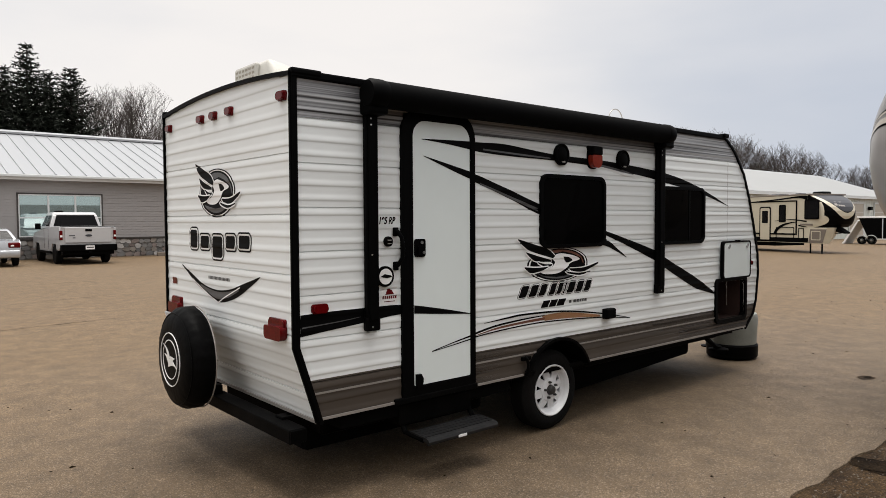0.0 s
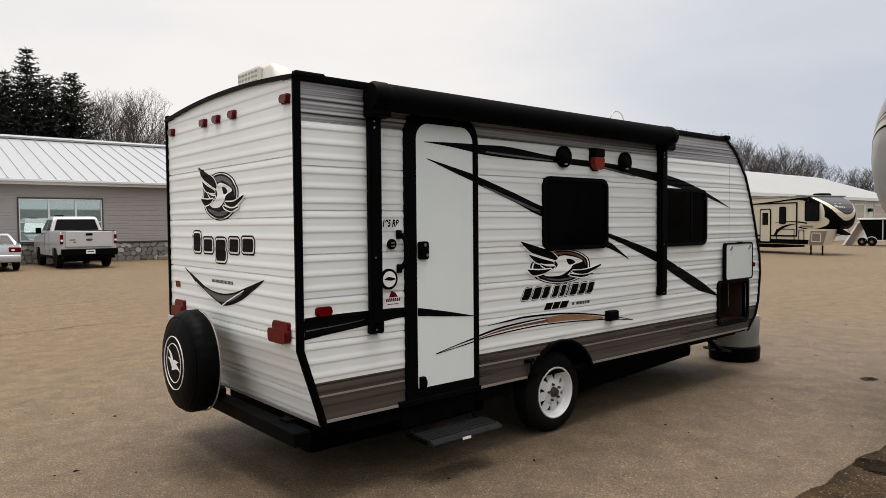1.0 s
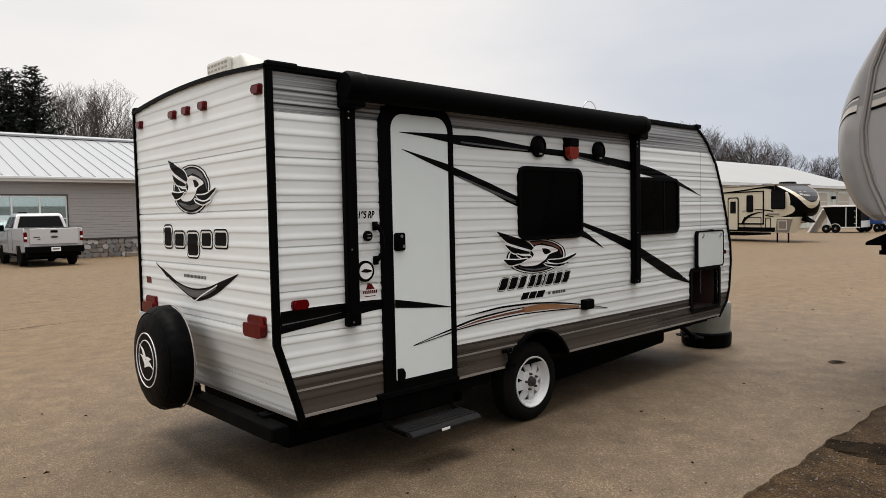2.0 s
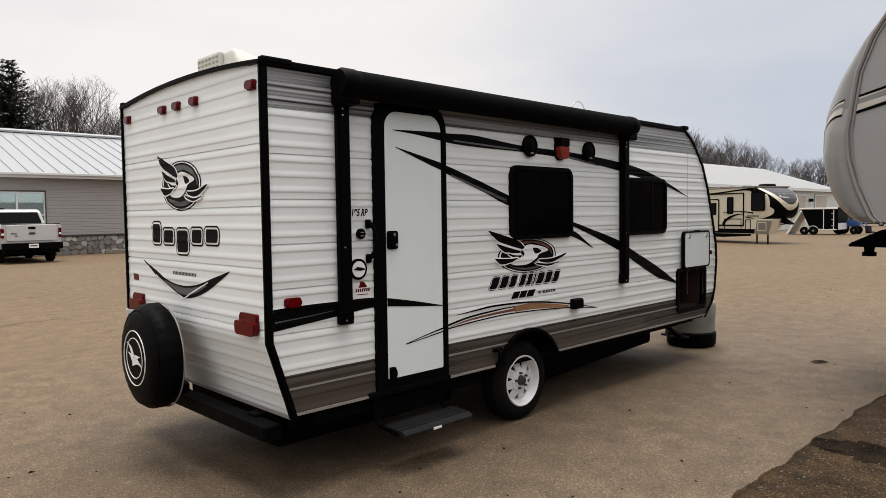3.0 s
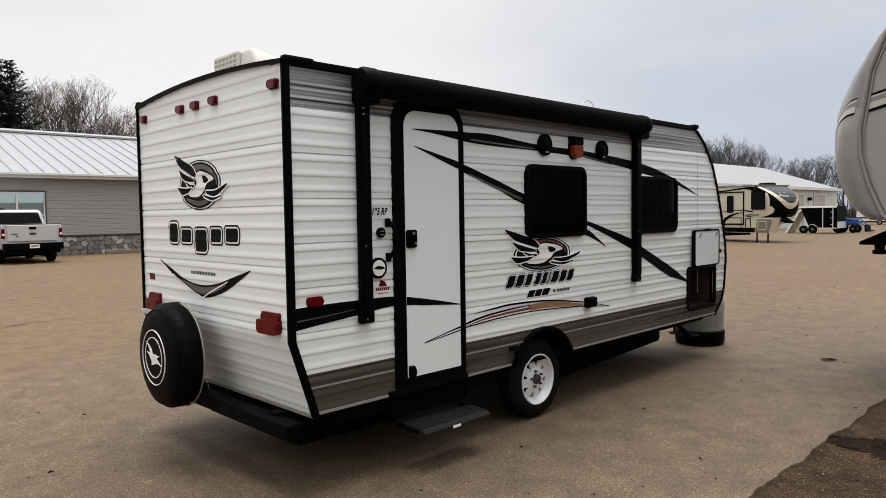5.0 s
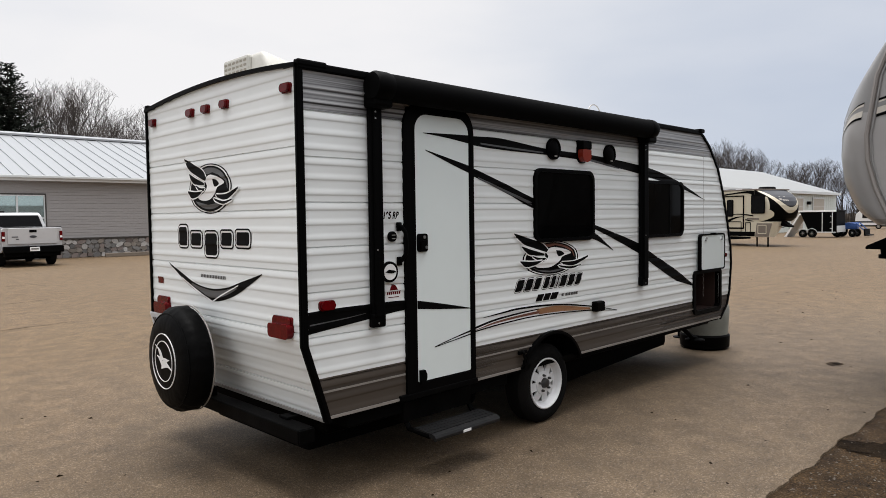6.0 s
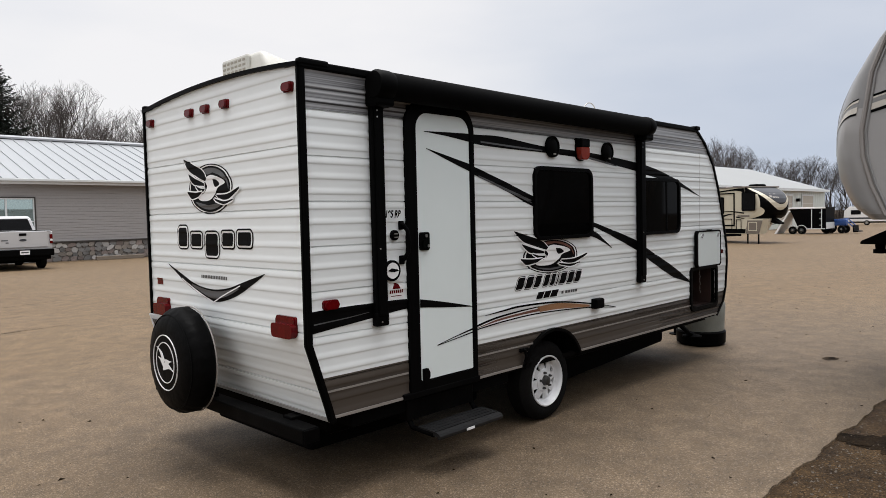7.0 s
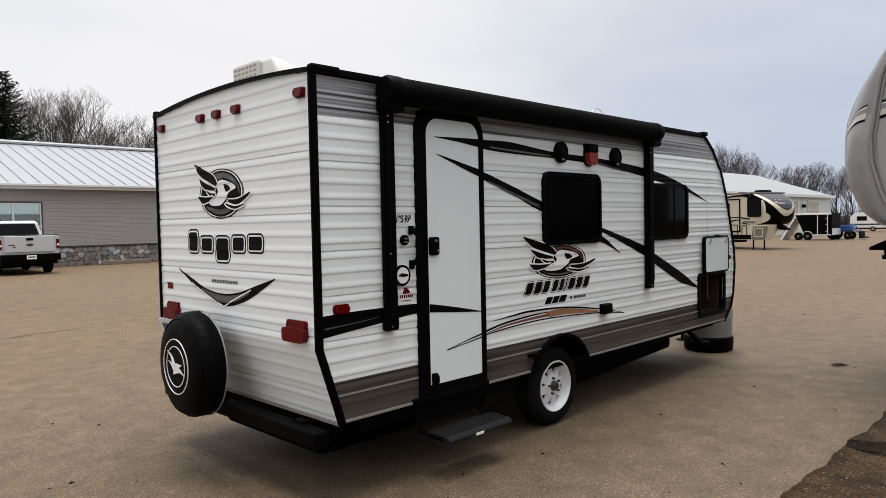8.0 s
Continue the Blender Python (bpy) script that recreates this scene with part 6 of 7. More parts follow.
    d = part("door", slab(bmesh.new(), rounded(13.0, 0.62, 13.65, 2.32, 0.05, 0.10), side, 0.012, 0.03), M_TAN, t)
    part("door_frame", ring(bmesh.new(), rounded(12.95, 0.58, 13.70, 2.37, 0.06, 0.12), rounded(13.01, 0.63, 13.64, 2.31, 0.05, 0.10), side, 0.012, 0.036), M_BLACK, d)
    part("door_window", slab(bmesh.new(), rounded(13.13, 1.5, 13.52, 2.15, 0.04, 0.04), side, 0.03, 0.036), M_CARGLASS, d)
    for y0, y1, z0, z1 in ((11.45, 12.6, 0.72, 1.30), (10.86, 11.2, 0.62, 1.26)):
        part("storage_door", ring(bmesh.new(), rounded(y0, z0, y1, z1, 0.05, 0.05), rounded(y0 + 0.035, z0 + 0.035, y1 - 0.035, z1 - 0.035, 0.04, 0.04), side, 0.012, 0.024), M_BLACK, t)
    a1 = curve([(12.78, 0.92), (12.62, 1.20), (12.25, 1.42), (11.75, 1.54), (11.38, 1.56)])
    a2 = curve([(12.58, 0.92), (12.48, 1.12), (12.15, 1.33), (11.72, 1.48), (11.38, 1.53)])
    part("arc_graphic", slab(bmesh.new(), a1 + a2[::-1], side, 0.012, 0.018), M_BLACK, t, "black arc graphic")
    part("brand_bar", slab(bmesh.new(), [(10.35, 1.38), (11.1, 1.40), (11.1, 1.48), (10.35, 1.47)], side, 0.012, 0.018), M_TAUPE, t)
    for y in (9.95, 10.62):
        part("landing_leg", boxed((0.15, y - 0.03, 0.0), (0.21, y + 0.03, 0.55), 0.008), M_STEEL, t, "black landing leg")
    pin = part("pin_box", across([(10.5, 1.29), (9.85, 1.29), (9.55, 1.12), (9.42, 1.06), (9.42, 0.98), (9.75, 1.02), (10.2, 1.14)], 1.05, 1.40), M_STEEL, t, "black pin box")
    bm = bmesh.new()
    tube(bm, [(0.9, 10.1, 1.26), (0.9, 9.95, 1.02), (1.0, 9.75, 0.98), (1.2, 9.55, 1.04)], 0.018, 6)
    part("cable", bm, M_STEEL, pin)
    for y in (14.6, 15.5):
        simple_wheel_side(t, 0.05, y)
    part("roof_unit", boxed((0.8, 10.55, 2.90), (1.5, 11.15, 3.09), 0.09, 3), M_BLACK, t, "black roof air conditioner", True)
    for y in (11.9, 13.0, 13.5):
        part("roof_vent", boxed((0.9, y, 2.95), (1.3, y + 0.35, 3.05), 0.03), M_SLATE, t)
    part("chassis", boxed((0.2, 12.8, 0.30), (2.2, 19.0, 0.53)), M_STEEL, t)


def simple_wheel_side(parent, x, y, r=0.36):
    ty = part("wheel", lathe(bmesh.new(), [(r * 0.6, x), (r * 0.92, x - 0.01), (r, x + 0.03), (r, x + 0.2), (r * 0.6, x + 0.22)], (0, y, r), "X", 24), M_RUBBER, parent, "", True)
    part("rim", lathe(bmesh.new(), [(r * 0.62, x), (r * 0.5, x + 0.02), (0.06, x - 0.005), (0.0, x - 0.01)], (0, y, r), "X", 16), M_CHROME, ty, "", True)


far_fifth_wheel()


def cargo_trailer():
    t = thing("cargo_trailer", "black enclosed cargo trailer with white trim and twin axles", "cargo trailer", at=pose(49.0, 0, 0))
    side = lambda u, v, d: (-d, u, v)
    prof = [(12.62, 0.36), (10.92, 0.36), (10.92, 1.76), (13.22, 1.76)]
    part("box_body", across(prof, 0.0, 2.0, 0.02), M_BLACK, t, "glossy black side panels")
    part("roof_trim", boxed((-0.03, 10.94, 1.74), (1.2, 13.32, 1.84), 0.02), M_WHITEV, t, "white roof edge")
    part("roof_trim", boxed((0.0, 10.86, 1.76), (2.03, 10.94, 1.85), 0.02), M_BLACK, t)
    part("lower_trim", boxed((-0.03, 10.95, 0.34), (0.0, 12.1, 0.40)), M_ALU, t)
    d = part("side_door", boxed((-0.015, 11.18, 0.42), (0.0, 11.78, 1.68), 0.004), M_BLACK, t, "black side door")
    for y in (11.17, 11.79):
        part("door_post", boxed((-0.03, y - 0.025, 0.40), (0.0, y + 0.025, 1.70)), M_ALU, d)
    for z in (0.62, 1.05, 1.45):
        part("door_hinge", boxed((-0.045, 11.17, z - 0.018), (-0.012, 11.30, z + 0.018)), M_ALU, d)
    part("stone_guard", boxed((0.05, 10.885, 0.36), (1.95, 10.915, 0.80)), M_ALU, t, "bright metal stone guard")
    for y in (12.43, 13.01):
        simple_wheel_side(t, -0.05, y, 0.27)
        f = ellipse(y, 0.30, 0.34, 0.33, 14, 0, 180)
        part("fender", slab(bmesh.new(), f + [(u, v * 0.88 + 0.036) for u, v in f][::-1], side, 0.02, 0.10), M_ALU, t, "silver mudguard")
    part("ramp", across([(13.36, 1.60), (14.3, 0.02), (14.15, 0.02), (13.28, 1.55)], 0.2, 1.8), M_WHITEV, t, "white end panel leaning down")


cargo_trailer()


def tractor():
    t = thing("tractor", "blue compact tractor with black tyres parked by the trailer", "tractor", at=pose(50.6, 11.0, 0) @ Matrix.Diagonal((0.85, 0.72, 0.85, 1)))
    part("bonnet", boxed((0.3, -1.15, 0.62), (0.95, 0.05, 1.12), 0.08, 3), M_BLUE, t, "blue bonnet", True)
    part("seat_deck", boxed((0.2, 0.0, 0.55), (1.05, 0.75, 0.85), 0.05), M_BLUE, t)
    for x in (0.0, 1.3):
        part("fender", across([(0.02, 0.55), (0.1, 0.98), (0.35, 1.12), (0.7, 1.08), (0.85, 0.8), (0.7, 0.95), (0.35, 1.0), (0.15, 0.9)], x - 0.1, x + 0.15), M_BLUE, t)
        simple_wheel_side(t, x - 0.15, 0.42, 0.48)
        simple_wheel_side(t, x - 0.08, -0.85, 0.33)
    bm = bmesh.new()
    tube(bm, [(0.25, 0.6, 0.8), (0.25, 0.65, 1.25), (1.0, 0.65, 1.25), (1.0, 0.6, 0.8)], 0.035, 6)
    part("roll_bar", bm, M_BLUE, t)
    bm = bmesh.new()
    for x in (0.1, 1.15):
        part("loader_arm", tube(bmesh.new(), [(x, -0.2, 1.1), (x, -1.1, 1.15), (x, -1.9, 0.45)], 0.05, 5), M_BLUE, t)
    part("loader_bucket", across([(-1.85, 0.1), (-2.3, 0.12), (-2.25, 0.2), (-1.95, 0.22), (-1.9, 0.65), (-1.82, 0.65)], -0.1, 1.35), M_STEEL, t)


tractor()


def white_caravan(at):
    t = thing("white_caravan", "small white caravan far across the lot", "caravan", "white caravans along the far edge", at)
    part("body", across([(0, 0.5), (0.1, 2.3), (0.5, 2.55), (4.6, 2.55), (5.2, 2.0), (5.3, 0.5)], 0.0, 2.2, 0.04), M_WHITEV, t, "", True, 40)
    side = lambda u, v, d: (-d, u, v)
    for y0, y1 in ((0.6, 1.5), (3.2, 4.4)):
        part("window", slab(bmesh.new(), rounded(y0, 1.45, y1, 2.05, 0.08, 0.08), side, 0.0, 0.02), M_CARGLASS, t)
    part("stripe", slab(bmesh.new(), [(0.02, 0.85), (5.28, 0.85), (5.28, 1.05), (0.03, 1.05)], side, 0.0, 0.012), M_SLATE, t)
    simple_wheel_side(t, 0.0, 2.5, 0.34)
    part("chassis", boxed((0.1, 0.2, 0.32), (2.1, 5.1, 0.52)), M_STEEL, t)
    return t


wc = white_caravan(pose(74.0, 7.6, 0) @ Matrix.Scale(0.74, 4))
for m in (pose(76.0, 12.9, 0), pose(74.5, 2.6, 0)):
    copy_thing(wc, m)


# ---- long white shed ----
def shed():
    X0, X1, Y, E = 24.0, 76.0, 18.6, 3.62
    t = thing("metal_shed", "long white metal shed with shallow white roof and overhead doors", "shed")
    doors = ((63.0, 66.2), (69.0, 72.2))
    bm = bmesh.new()
    x = X0
    # ribbed cladding, one rib each 0.6 m
    while x < X1 - 0.01:
        for a, c, d in ((x, x + 0.54, 0.0), (x + 0.54, x + 0.6, -0.012)):
            box(bm, (a, Y + d, 0.0), (c, Y + 0.1, E))
        x += 0.6
    part("wall_cladding", bm, M_SHEDWALL, t)
    bm = bmesh.new()
    box(bm, (X0, Y + 15.0, 0), (X1, Y + 15.1, E))
    part("back_wall", bm, M_SHEDWALL, t)
    for x in (X0 + 0.11, X1 - 0.3):
        part("gable", slab(bmesh.new(), [(Y + 0.11, 0), (Y + 14.99, 0), (Y + 14.99, E), (Y + 7.5, 6.15), (Y + 0.11, E)], lambda u, v, d: (x + d, u, v), 0.0, 0.1), M_SHEDWALL, t)
    for y0, y1 in ((Y - 0.35, Y + 7.5), (Y + 15.35, Y + 7.5)):
        z0, z1 = E - 0.02, 6.24
        bm = bmesh.new()
        q = [(X0 - 0.4, y0, z0), (X1 + 0.4, y0, z0), (X1 + 0.4, y1, z1), (X0 - 0.4, y1, z1)]
        a = [bm.verts.new(p) for p in q]
        b = [bm.verts.new((p[0], p[1], p[2] - 0.1)) for p in q]
        bm.faces.new(a)
        bm.faces.new(b[::-1])
        for i in range(4):
            bm.faces.new((a[i], b[i], b[(i + 1) % 4], a[(i + 1) % 4]))
        part("roof_slope", bm, M_SHEDROOF, t, "white metal roof slope")
    part("eave_trim", boxed((X0 - 0.4, Y - 0.42, E - 0.2), (X1 + 0.4, Y - 0.36, E + 0.04)), M_ALU, t)
    part("soffit_shadow_board", boxed((X0, Y - 0.36, E - 0.22), (X1, Y - 0.05, E - 0.18)), M_SHEDDOOR, t)
    for a, c in doors:
        d = part("overhead_door", boxed((a, Y - 0.06, 0.0), (c, Y - 0.042, 3.0)), M_SHEDDOOR, t, "beige sectional overhead door")
        for z in (0.75, 1.5, 2.25):
            part("panel_joint", boxed((a, Y - 0.066, z - 0.015), (c, Y - 0.058, z + 0.015)), M_ALU, d)
        part("door_frame", ring(bmesh.new(), [(a - 0.12, 0), (c + 0.12, 0), (c + 0.12, 3.14), (a - 0.12, 3.14)], [(a, 0.001), (c, 0.001), (c, 3.0), (a, 3.0)], lambda u, v, d2: (u, Y - d2, v), 0.04, 0.09), M_ALU, d)
    part("wall_lamp", boxed((67.3, Y - 0.3, 2.45), (67.8, Y - 0.05, 2.75), 0.03), M_BLACK, t, "dark wall lamp")


shed()


# ---- large grey fifth wheel beside the lot ----
def grey_fifth_wheel():
    cx, hw = 6.0, 1.2
    t = thing("grey_fifth_wheel", "large grey fifth-wheel trailer nose with rounded cap", "fifth-wheel trailer", at=pose(cx, -0.12, 0))
    SIDE = [(1.60, -1.790), (1.65, -1.740), (1.92, -1.630), (2.17, -1.565), (2.40, -1.555), (2.57, -1.580), (2.91, -1.630), (3.20, -1.740), (3.45, -1.900), (3.65, -2.260), (3.80, -2.730), (3.86, -3.280)]
    MID = [(1.60, -1.50), (1.72, -1.33), (1.85, -1.26), (2.02, -1.20), (2.25, -1.170), (2.44, -1.18), (2.60, -1.205), (2.72, -1.25), (2.84, -1.315), (2.98, -1.41), (3.10, -1.50), (3.25, -1.64), (3.40, -1.82), (3.52, -2.0), (3.64, -2.25), (3.76, -2.6), (3.86, -3.0), (3.92, -3.4)]
    zs = [1.60 + 2.30 * i / 46 for i in range(47)]
    us = [math.sin(math.pi / 2 * (i / 28 * 2 - 1)) for i in range(29)]
    bm = bmesh.new()
    rows = []
    for i, z in enumerate(zs):
        row = []
        for u in us:
            k = math.sqrt(max(0.0, 1 - u * u)) ** 0.85
            s, m = lerp(SIDE, z), lerp(MID, z)
            row.append(bm.verts.new((u * hw, s + (m - s) * k, z if z < 3.6 else z - 0.05 * abs(u) * (z - 3.6) / 0.3)))
        rows.append(row)
    for i, (p, q) in enumerate(zip(rows, rows[1:])):
        zc = (zs[i] + zs[i + 1]) / 2
        for j in range(28):
            f = bm.faces.new((p[j], p[j + 1], q[j + 1], q[j]))
            u = abs((us[j] + us[j + 1]) / 2)
            # colour zones: warm grey low, darker upper corners, paler strip between centre and side
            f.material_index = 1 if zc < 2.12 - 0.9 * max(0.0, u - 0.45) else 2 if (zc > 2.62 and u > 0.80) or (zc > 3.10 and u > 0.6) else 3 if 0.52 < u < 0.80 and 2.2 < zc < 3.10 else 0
    cap = part("front_cap", bm, [M_GREYRV, M_GREYRV2, M_GREYRV3, M_PALECAP], t, "smooth moulded grey front cap", True, 60)
    # flat sides behind the cap
    for sx in (-1, 1):
        pts = [(y, z) for z, y in SIDE] + [(-9.5, 3.86), (-9.5, 0.55), (-4.4, 0.55), (-4.1, 1.60)]
        side = slab(bmesh.new(), pts, lambda u, v, d: (sx * (hw - 0.002) + sx * d, u, v), -0.05, 0.0)
        part("side_wall", side, M_GREYRV, t, "flat grey side wall")
        # moulded bead along the joint
        bm = bmesh.new()
        tube(bm, [(sx * hw, y - 0.012, z) for z, y in SIDE], 0.022, 8)
        part("joint_bead", bm, M_GREYRV2, t, "", True)
        bm = bmesh.new()
        tube(bm, [(sx * (hw + 0.004), y - 0.05, z) for z, y in SIDE], 0.010, 6)
        part("joint_line", bm, M_GREYRV3, t, "", True)
        put = lambda u, v, d: (sx * (hw + d), u, v)
        dz = lambda y: 0.22 * (-1.8 - y)
        for z0, z1, mat in ((2.58, 2.605, M_BLACK), (2.605, 2.66, M_BEIGERV), (2.66, 2.70, M_GREYRV3), (2.70, 2.715, M_BEIGERV), (2.715, 2.735, M_BLACK)):
            s = slab(bmesh.new(), [(-1.64, z0 - 0.03), (-1.64, z1 - 0.03), (-3.2, z1 + 0.40), (-3.2, z0 + 0.36)], put, 0.0, 0.004)
            part("side_stripe", s, mat, t)
        s = slab(bmesh.new(), [(-1.88, 3.24), (-2.3, 3.58), (-5.5, 3.78), (-5.5, 3.45)], put, 0.0, 0.003)
        part("upper_panel", s, M_GREYRV3, t, "darker grey upper panel")
    # stripes carried round onto the cap
    def on_cap(u, z, lift):
        k = math.sqrt(max(0.0, 1 - u * u)) ** 0.85
        s, m = lerp(SIDE, z), lerp(MID, z)
        n = Vector((u * 1.2, 1 - abs(u), 0)).normalized()
        return Vector((u * hw, s + (m - s) * k, z)) + n * lift
    for sx in (-1, 1):
        for w0, w1, mat in ((0.0, 0.02, M_BLACK), (0.02, 0.075, M_BEIGERV), (0.115, 0.135, M_BEIGERV), (0.135, 0.15, M_BLACK)):
            bm = bmesh.new()
            prev = None
            for i in range(13):
                u = 0.995 - 0.26 * i / 12
                zc = 2.54 - 0.16 * (i / 12) ** 1.3
                fade = 1 - 0.75 * i / 12
                cur = [bm.verts.new(on_cap(sx * u, zc + w * fade, 0.004)) for w in (w0, w1)]
                if prev:
                    bm.faces.new((prev[0], cur[0], cur[1], prev[1]))
                prev = cur
            part("cap_stripe", bm, mat, cap)
    # recessed centre moulding on the cap, with a bright edge
    for sx in (-1, 1):
        bm = bmesh.new()
        tube(bm, [on_cap(sx * u, z, 0.0) for u, z in curve([(0.72, 2.95), (0.66, 2.78), (0.60, 2.6), (0.52, 2.35), (0.50, 2.10), (0.55, 1.95)], 5)], 0.012, 8)
        part("moulding_edge", bm, M_GREYRV, cap, "", True)
    bot = bmesh.new()
    ring_pts = [(u * hw, lerp(SIDE, 1.60) + (lerp(MID, 1.60) - lerp(SIDE, 1.60)) * math.sqrt(max(0, 1 - u * u)) ** 0.85) for u in us]
    bot.faces.new([bot.verts.new((x, y, 1.603)) for x, y in ring_pts] + [bot.verts.new((hw, -4.15, 1.603)), bot.verts.new((-hw, -4.15, 1.603))])
    part("overhang_floor", bot, M_BLACK, t, "black underside of the overhang")
    part("roof", boxed((-hw + 0.03, -9.5, 3.80), (hw - 0.03, -3.3, 3.90), 0.03), M_ROOF, t)
    part("lower_front", boxed((-hw + 0.01, -4.45, 0.55), (hw - 0.01, -4.38, 1.61)), M_GREYRV2, t)
    part("floor_pan", boxed((-hw + 0.01, -9.5, 0.52), (hw - 0.01, -4.4, 0.56)), M_STEEL, t)
    part("rear_wall", boxed((-hw + 0.01, -9.52, 0.55), (hw - 0.01, -9.46, 3.84)), M_GREYRV, t)
    pin = part("pin_box", across([(-2.55, 1.60), (-1.9, 1.575), (-1.60, 1.505), (-1.32, 1.368), (-1.31, 1.335), (-1.8, 1.330), (-2.4, 1.345), (-2.7, 1.40)], -0.17, 0.17, 0.006), M_STEEL, t, "black steel pin box")
    part("king_pin", lathe(bmesh.new(), [(0.0, 1.335), (0.05, 1.335), (0.045, 1.28), (0.065, 1.275), (0.065, 1.235), (0.0, 1.23)], (0, -1.46, 0), "Z", 18), M_STEEL, pin, "", True)
    part("pin_brace", boxed((-0.10, -2.4, 1.34), (0.10, -1.7, 1.60)), M_STEEL, pin)
    part("marker_lamp", boxed((-0.86, -2.30, 3.60), (-0.80, -2.2, 3.64), 0.01), M_ORANGE, t)
    for x in (-0.8, 0.8):
        part("landing_leg", boxed((x - 0.06, -4.9, 0.0), (x + 0.06, -4.78, 0.6)), M_STEEL, t)
    for x, o in ((-hw, -1), (hw, 1)):
        for y in (-7.0, -7.95):
            simple_wheel(t, x + (-o) * 0.02, y, 0.38, 0.24, o, M_CHROME)


grey_fifth_wheel()


# ---- trees ----
def bare_tree(seed, height, spread, name="bare_tree"):
    rnd = random.Random(seed)
    wood, twig = bmesh.new(), []
    tv, tf = [], []

    def thin(p, q, r0, r1):
        d = (q - p).normalized()
        a = d.orthogonal().normalized()
        b = d.cross(a)
        i = len(tv)
        for c, r in ((p, r0), (q, r1)):
            for k in range(3):
                tv.append(c + r * (math.cos(2.094 * k) * a + math.sin(2.094 * k) * b))
        for k in range(3):
            tf.append((i + k, i + (k + 1) % 3, i + 3 + (k + 1) % 3, i + 3 + k))

    def grow(p, d, length, r, depth):
        n = 4 if depth < 2 else 3 if depth < 4 else 2
        path, radii = [p.copy()], [r]
        for s in range(n):
            d = (d + Vector((rnd.uniform(-1, 1), rnd.uniform(-1, 1), rnd.uniform(-0.3, 0.7))) * 0.16).normalized()
            p = p + d * length / n
            path.append(p.copy())
            radii.append(max(0.009, r * (1 - 0.5 * (s + 1) / n)))
        if depth < 3:
            tube(wood, path, radii, 6 if depth < 2 else 4, False)
        else:
            for a, b, c, e in zip(path, path[1:], radii, radii[1:]):
                thin(a, b, c, e)
        if depth >= 5:
            return
        kids = {0: 8, 1: 5, 2: 4, 3: 4, 4: 2}[depth]
        for k in range(kids):
            f = 0.35 + 0.65 * (k + rnd.random()) / kids if depth else 0.30 + 0.70 * (k + rnd.random()) / kids
            i = min(n - 1, int(f * n))
            at = path[i].lerp(path[i + 1], f * n - i)
            side = Vector((rnd.uniform(-1, 1), rnd.uniform(-1, 1), rnd.uniform(-0.1, 0.5)))
            nd = (d * 0.70 + side.normalized() * (spread + 0.12) + Vector((0, 0, 0.25))).normalized()
            grow(at, nd, length * rnd.uniform(0.52, 0.72), max(0.009, radii[i] * rnd.uniform(0.45, 0.65)), depth + 1)

    grow(Vector((0, 0, -0.1)), Vector((0, 0, 1)), height * 0.50, height * 0.015, 0)
    # the outermost growth fills a rounded crown
    mid, half, wide = height * 0.56, height * 0.46, height * 0.34

    def tuck(c):
        q = Vector((c.x / wide, c.y / wide, (c.z - mid) / half))
        r = q.length
        if c.z > mid * 0.6 and r > 0.72:
            q *= (0.72 + 0.28 * math.tanh((r - 0.72) / 0.28)) / r
            return Vector((q.x * wide, q.y * wide, mid + q.z * half))
        return c

    tv[:] = [tuck(c) for c in tv]
    for v in wood.verts:
        v.co = tuck(v.co)
    t = thing(name, "leafless grey-brown tree with fine branching twigs", "tree", "bare trees behind the lot")
    part("trunk", wood, M_BARK, t, "", True, 80)
    me = bpy.data.meshes.new("twig_growth")
    me.from_pydata([tuple(v) for v in tv], [], tf)
    me.materials.append(M_TWIG)
    ob = new("twig_growth", me)
    ob.parent = t
    tagged(ob, kind="stuff")
    return t


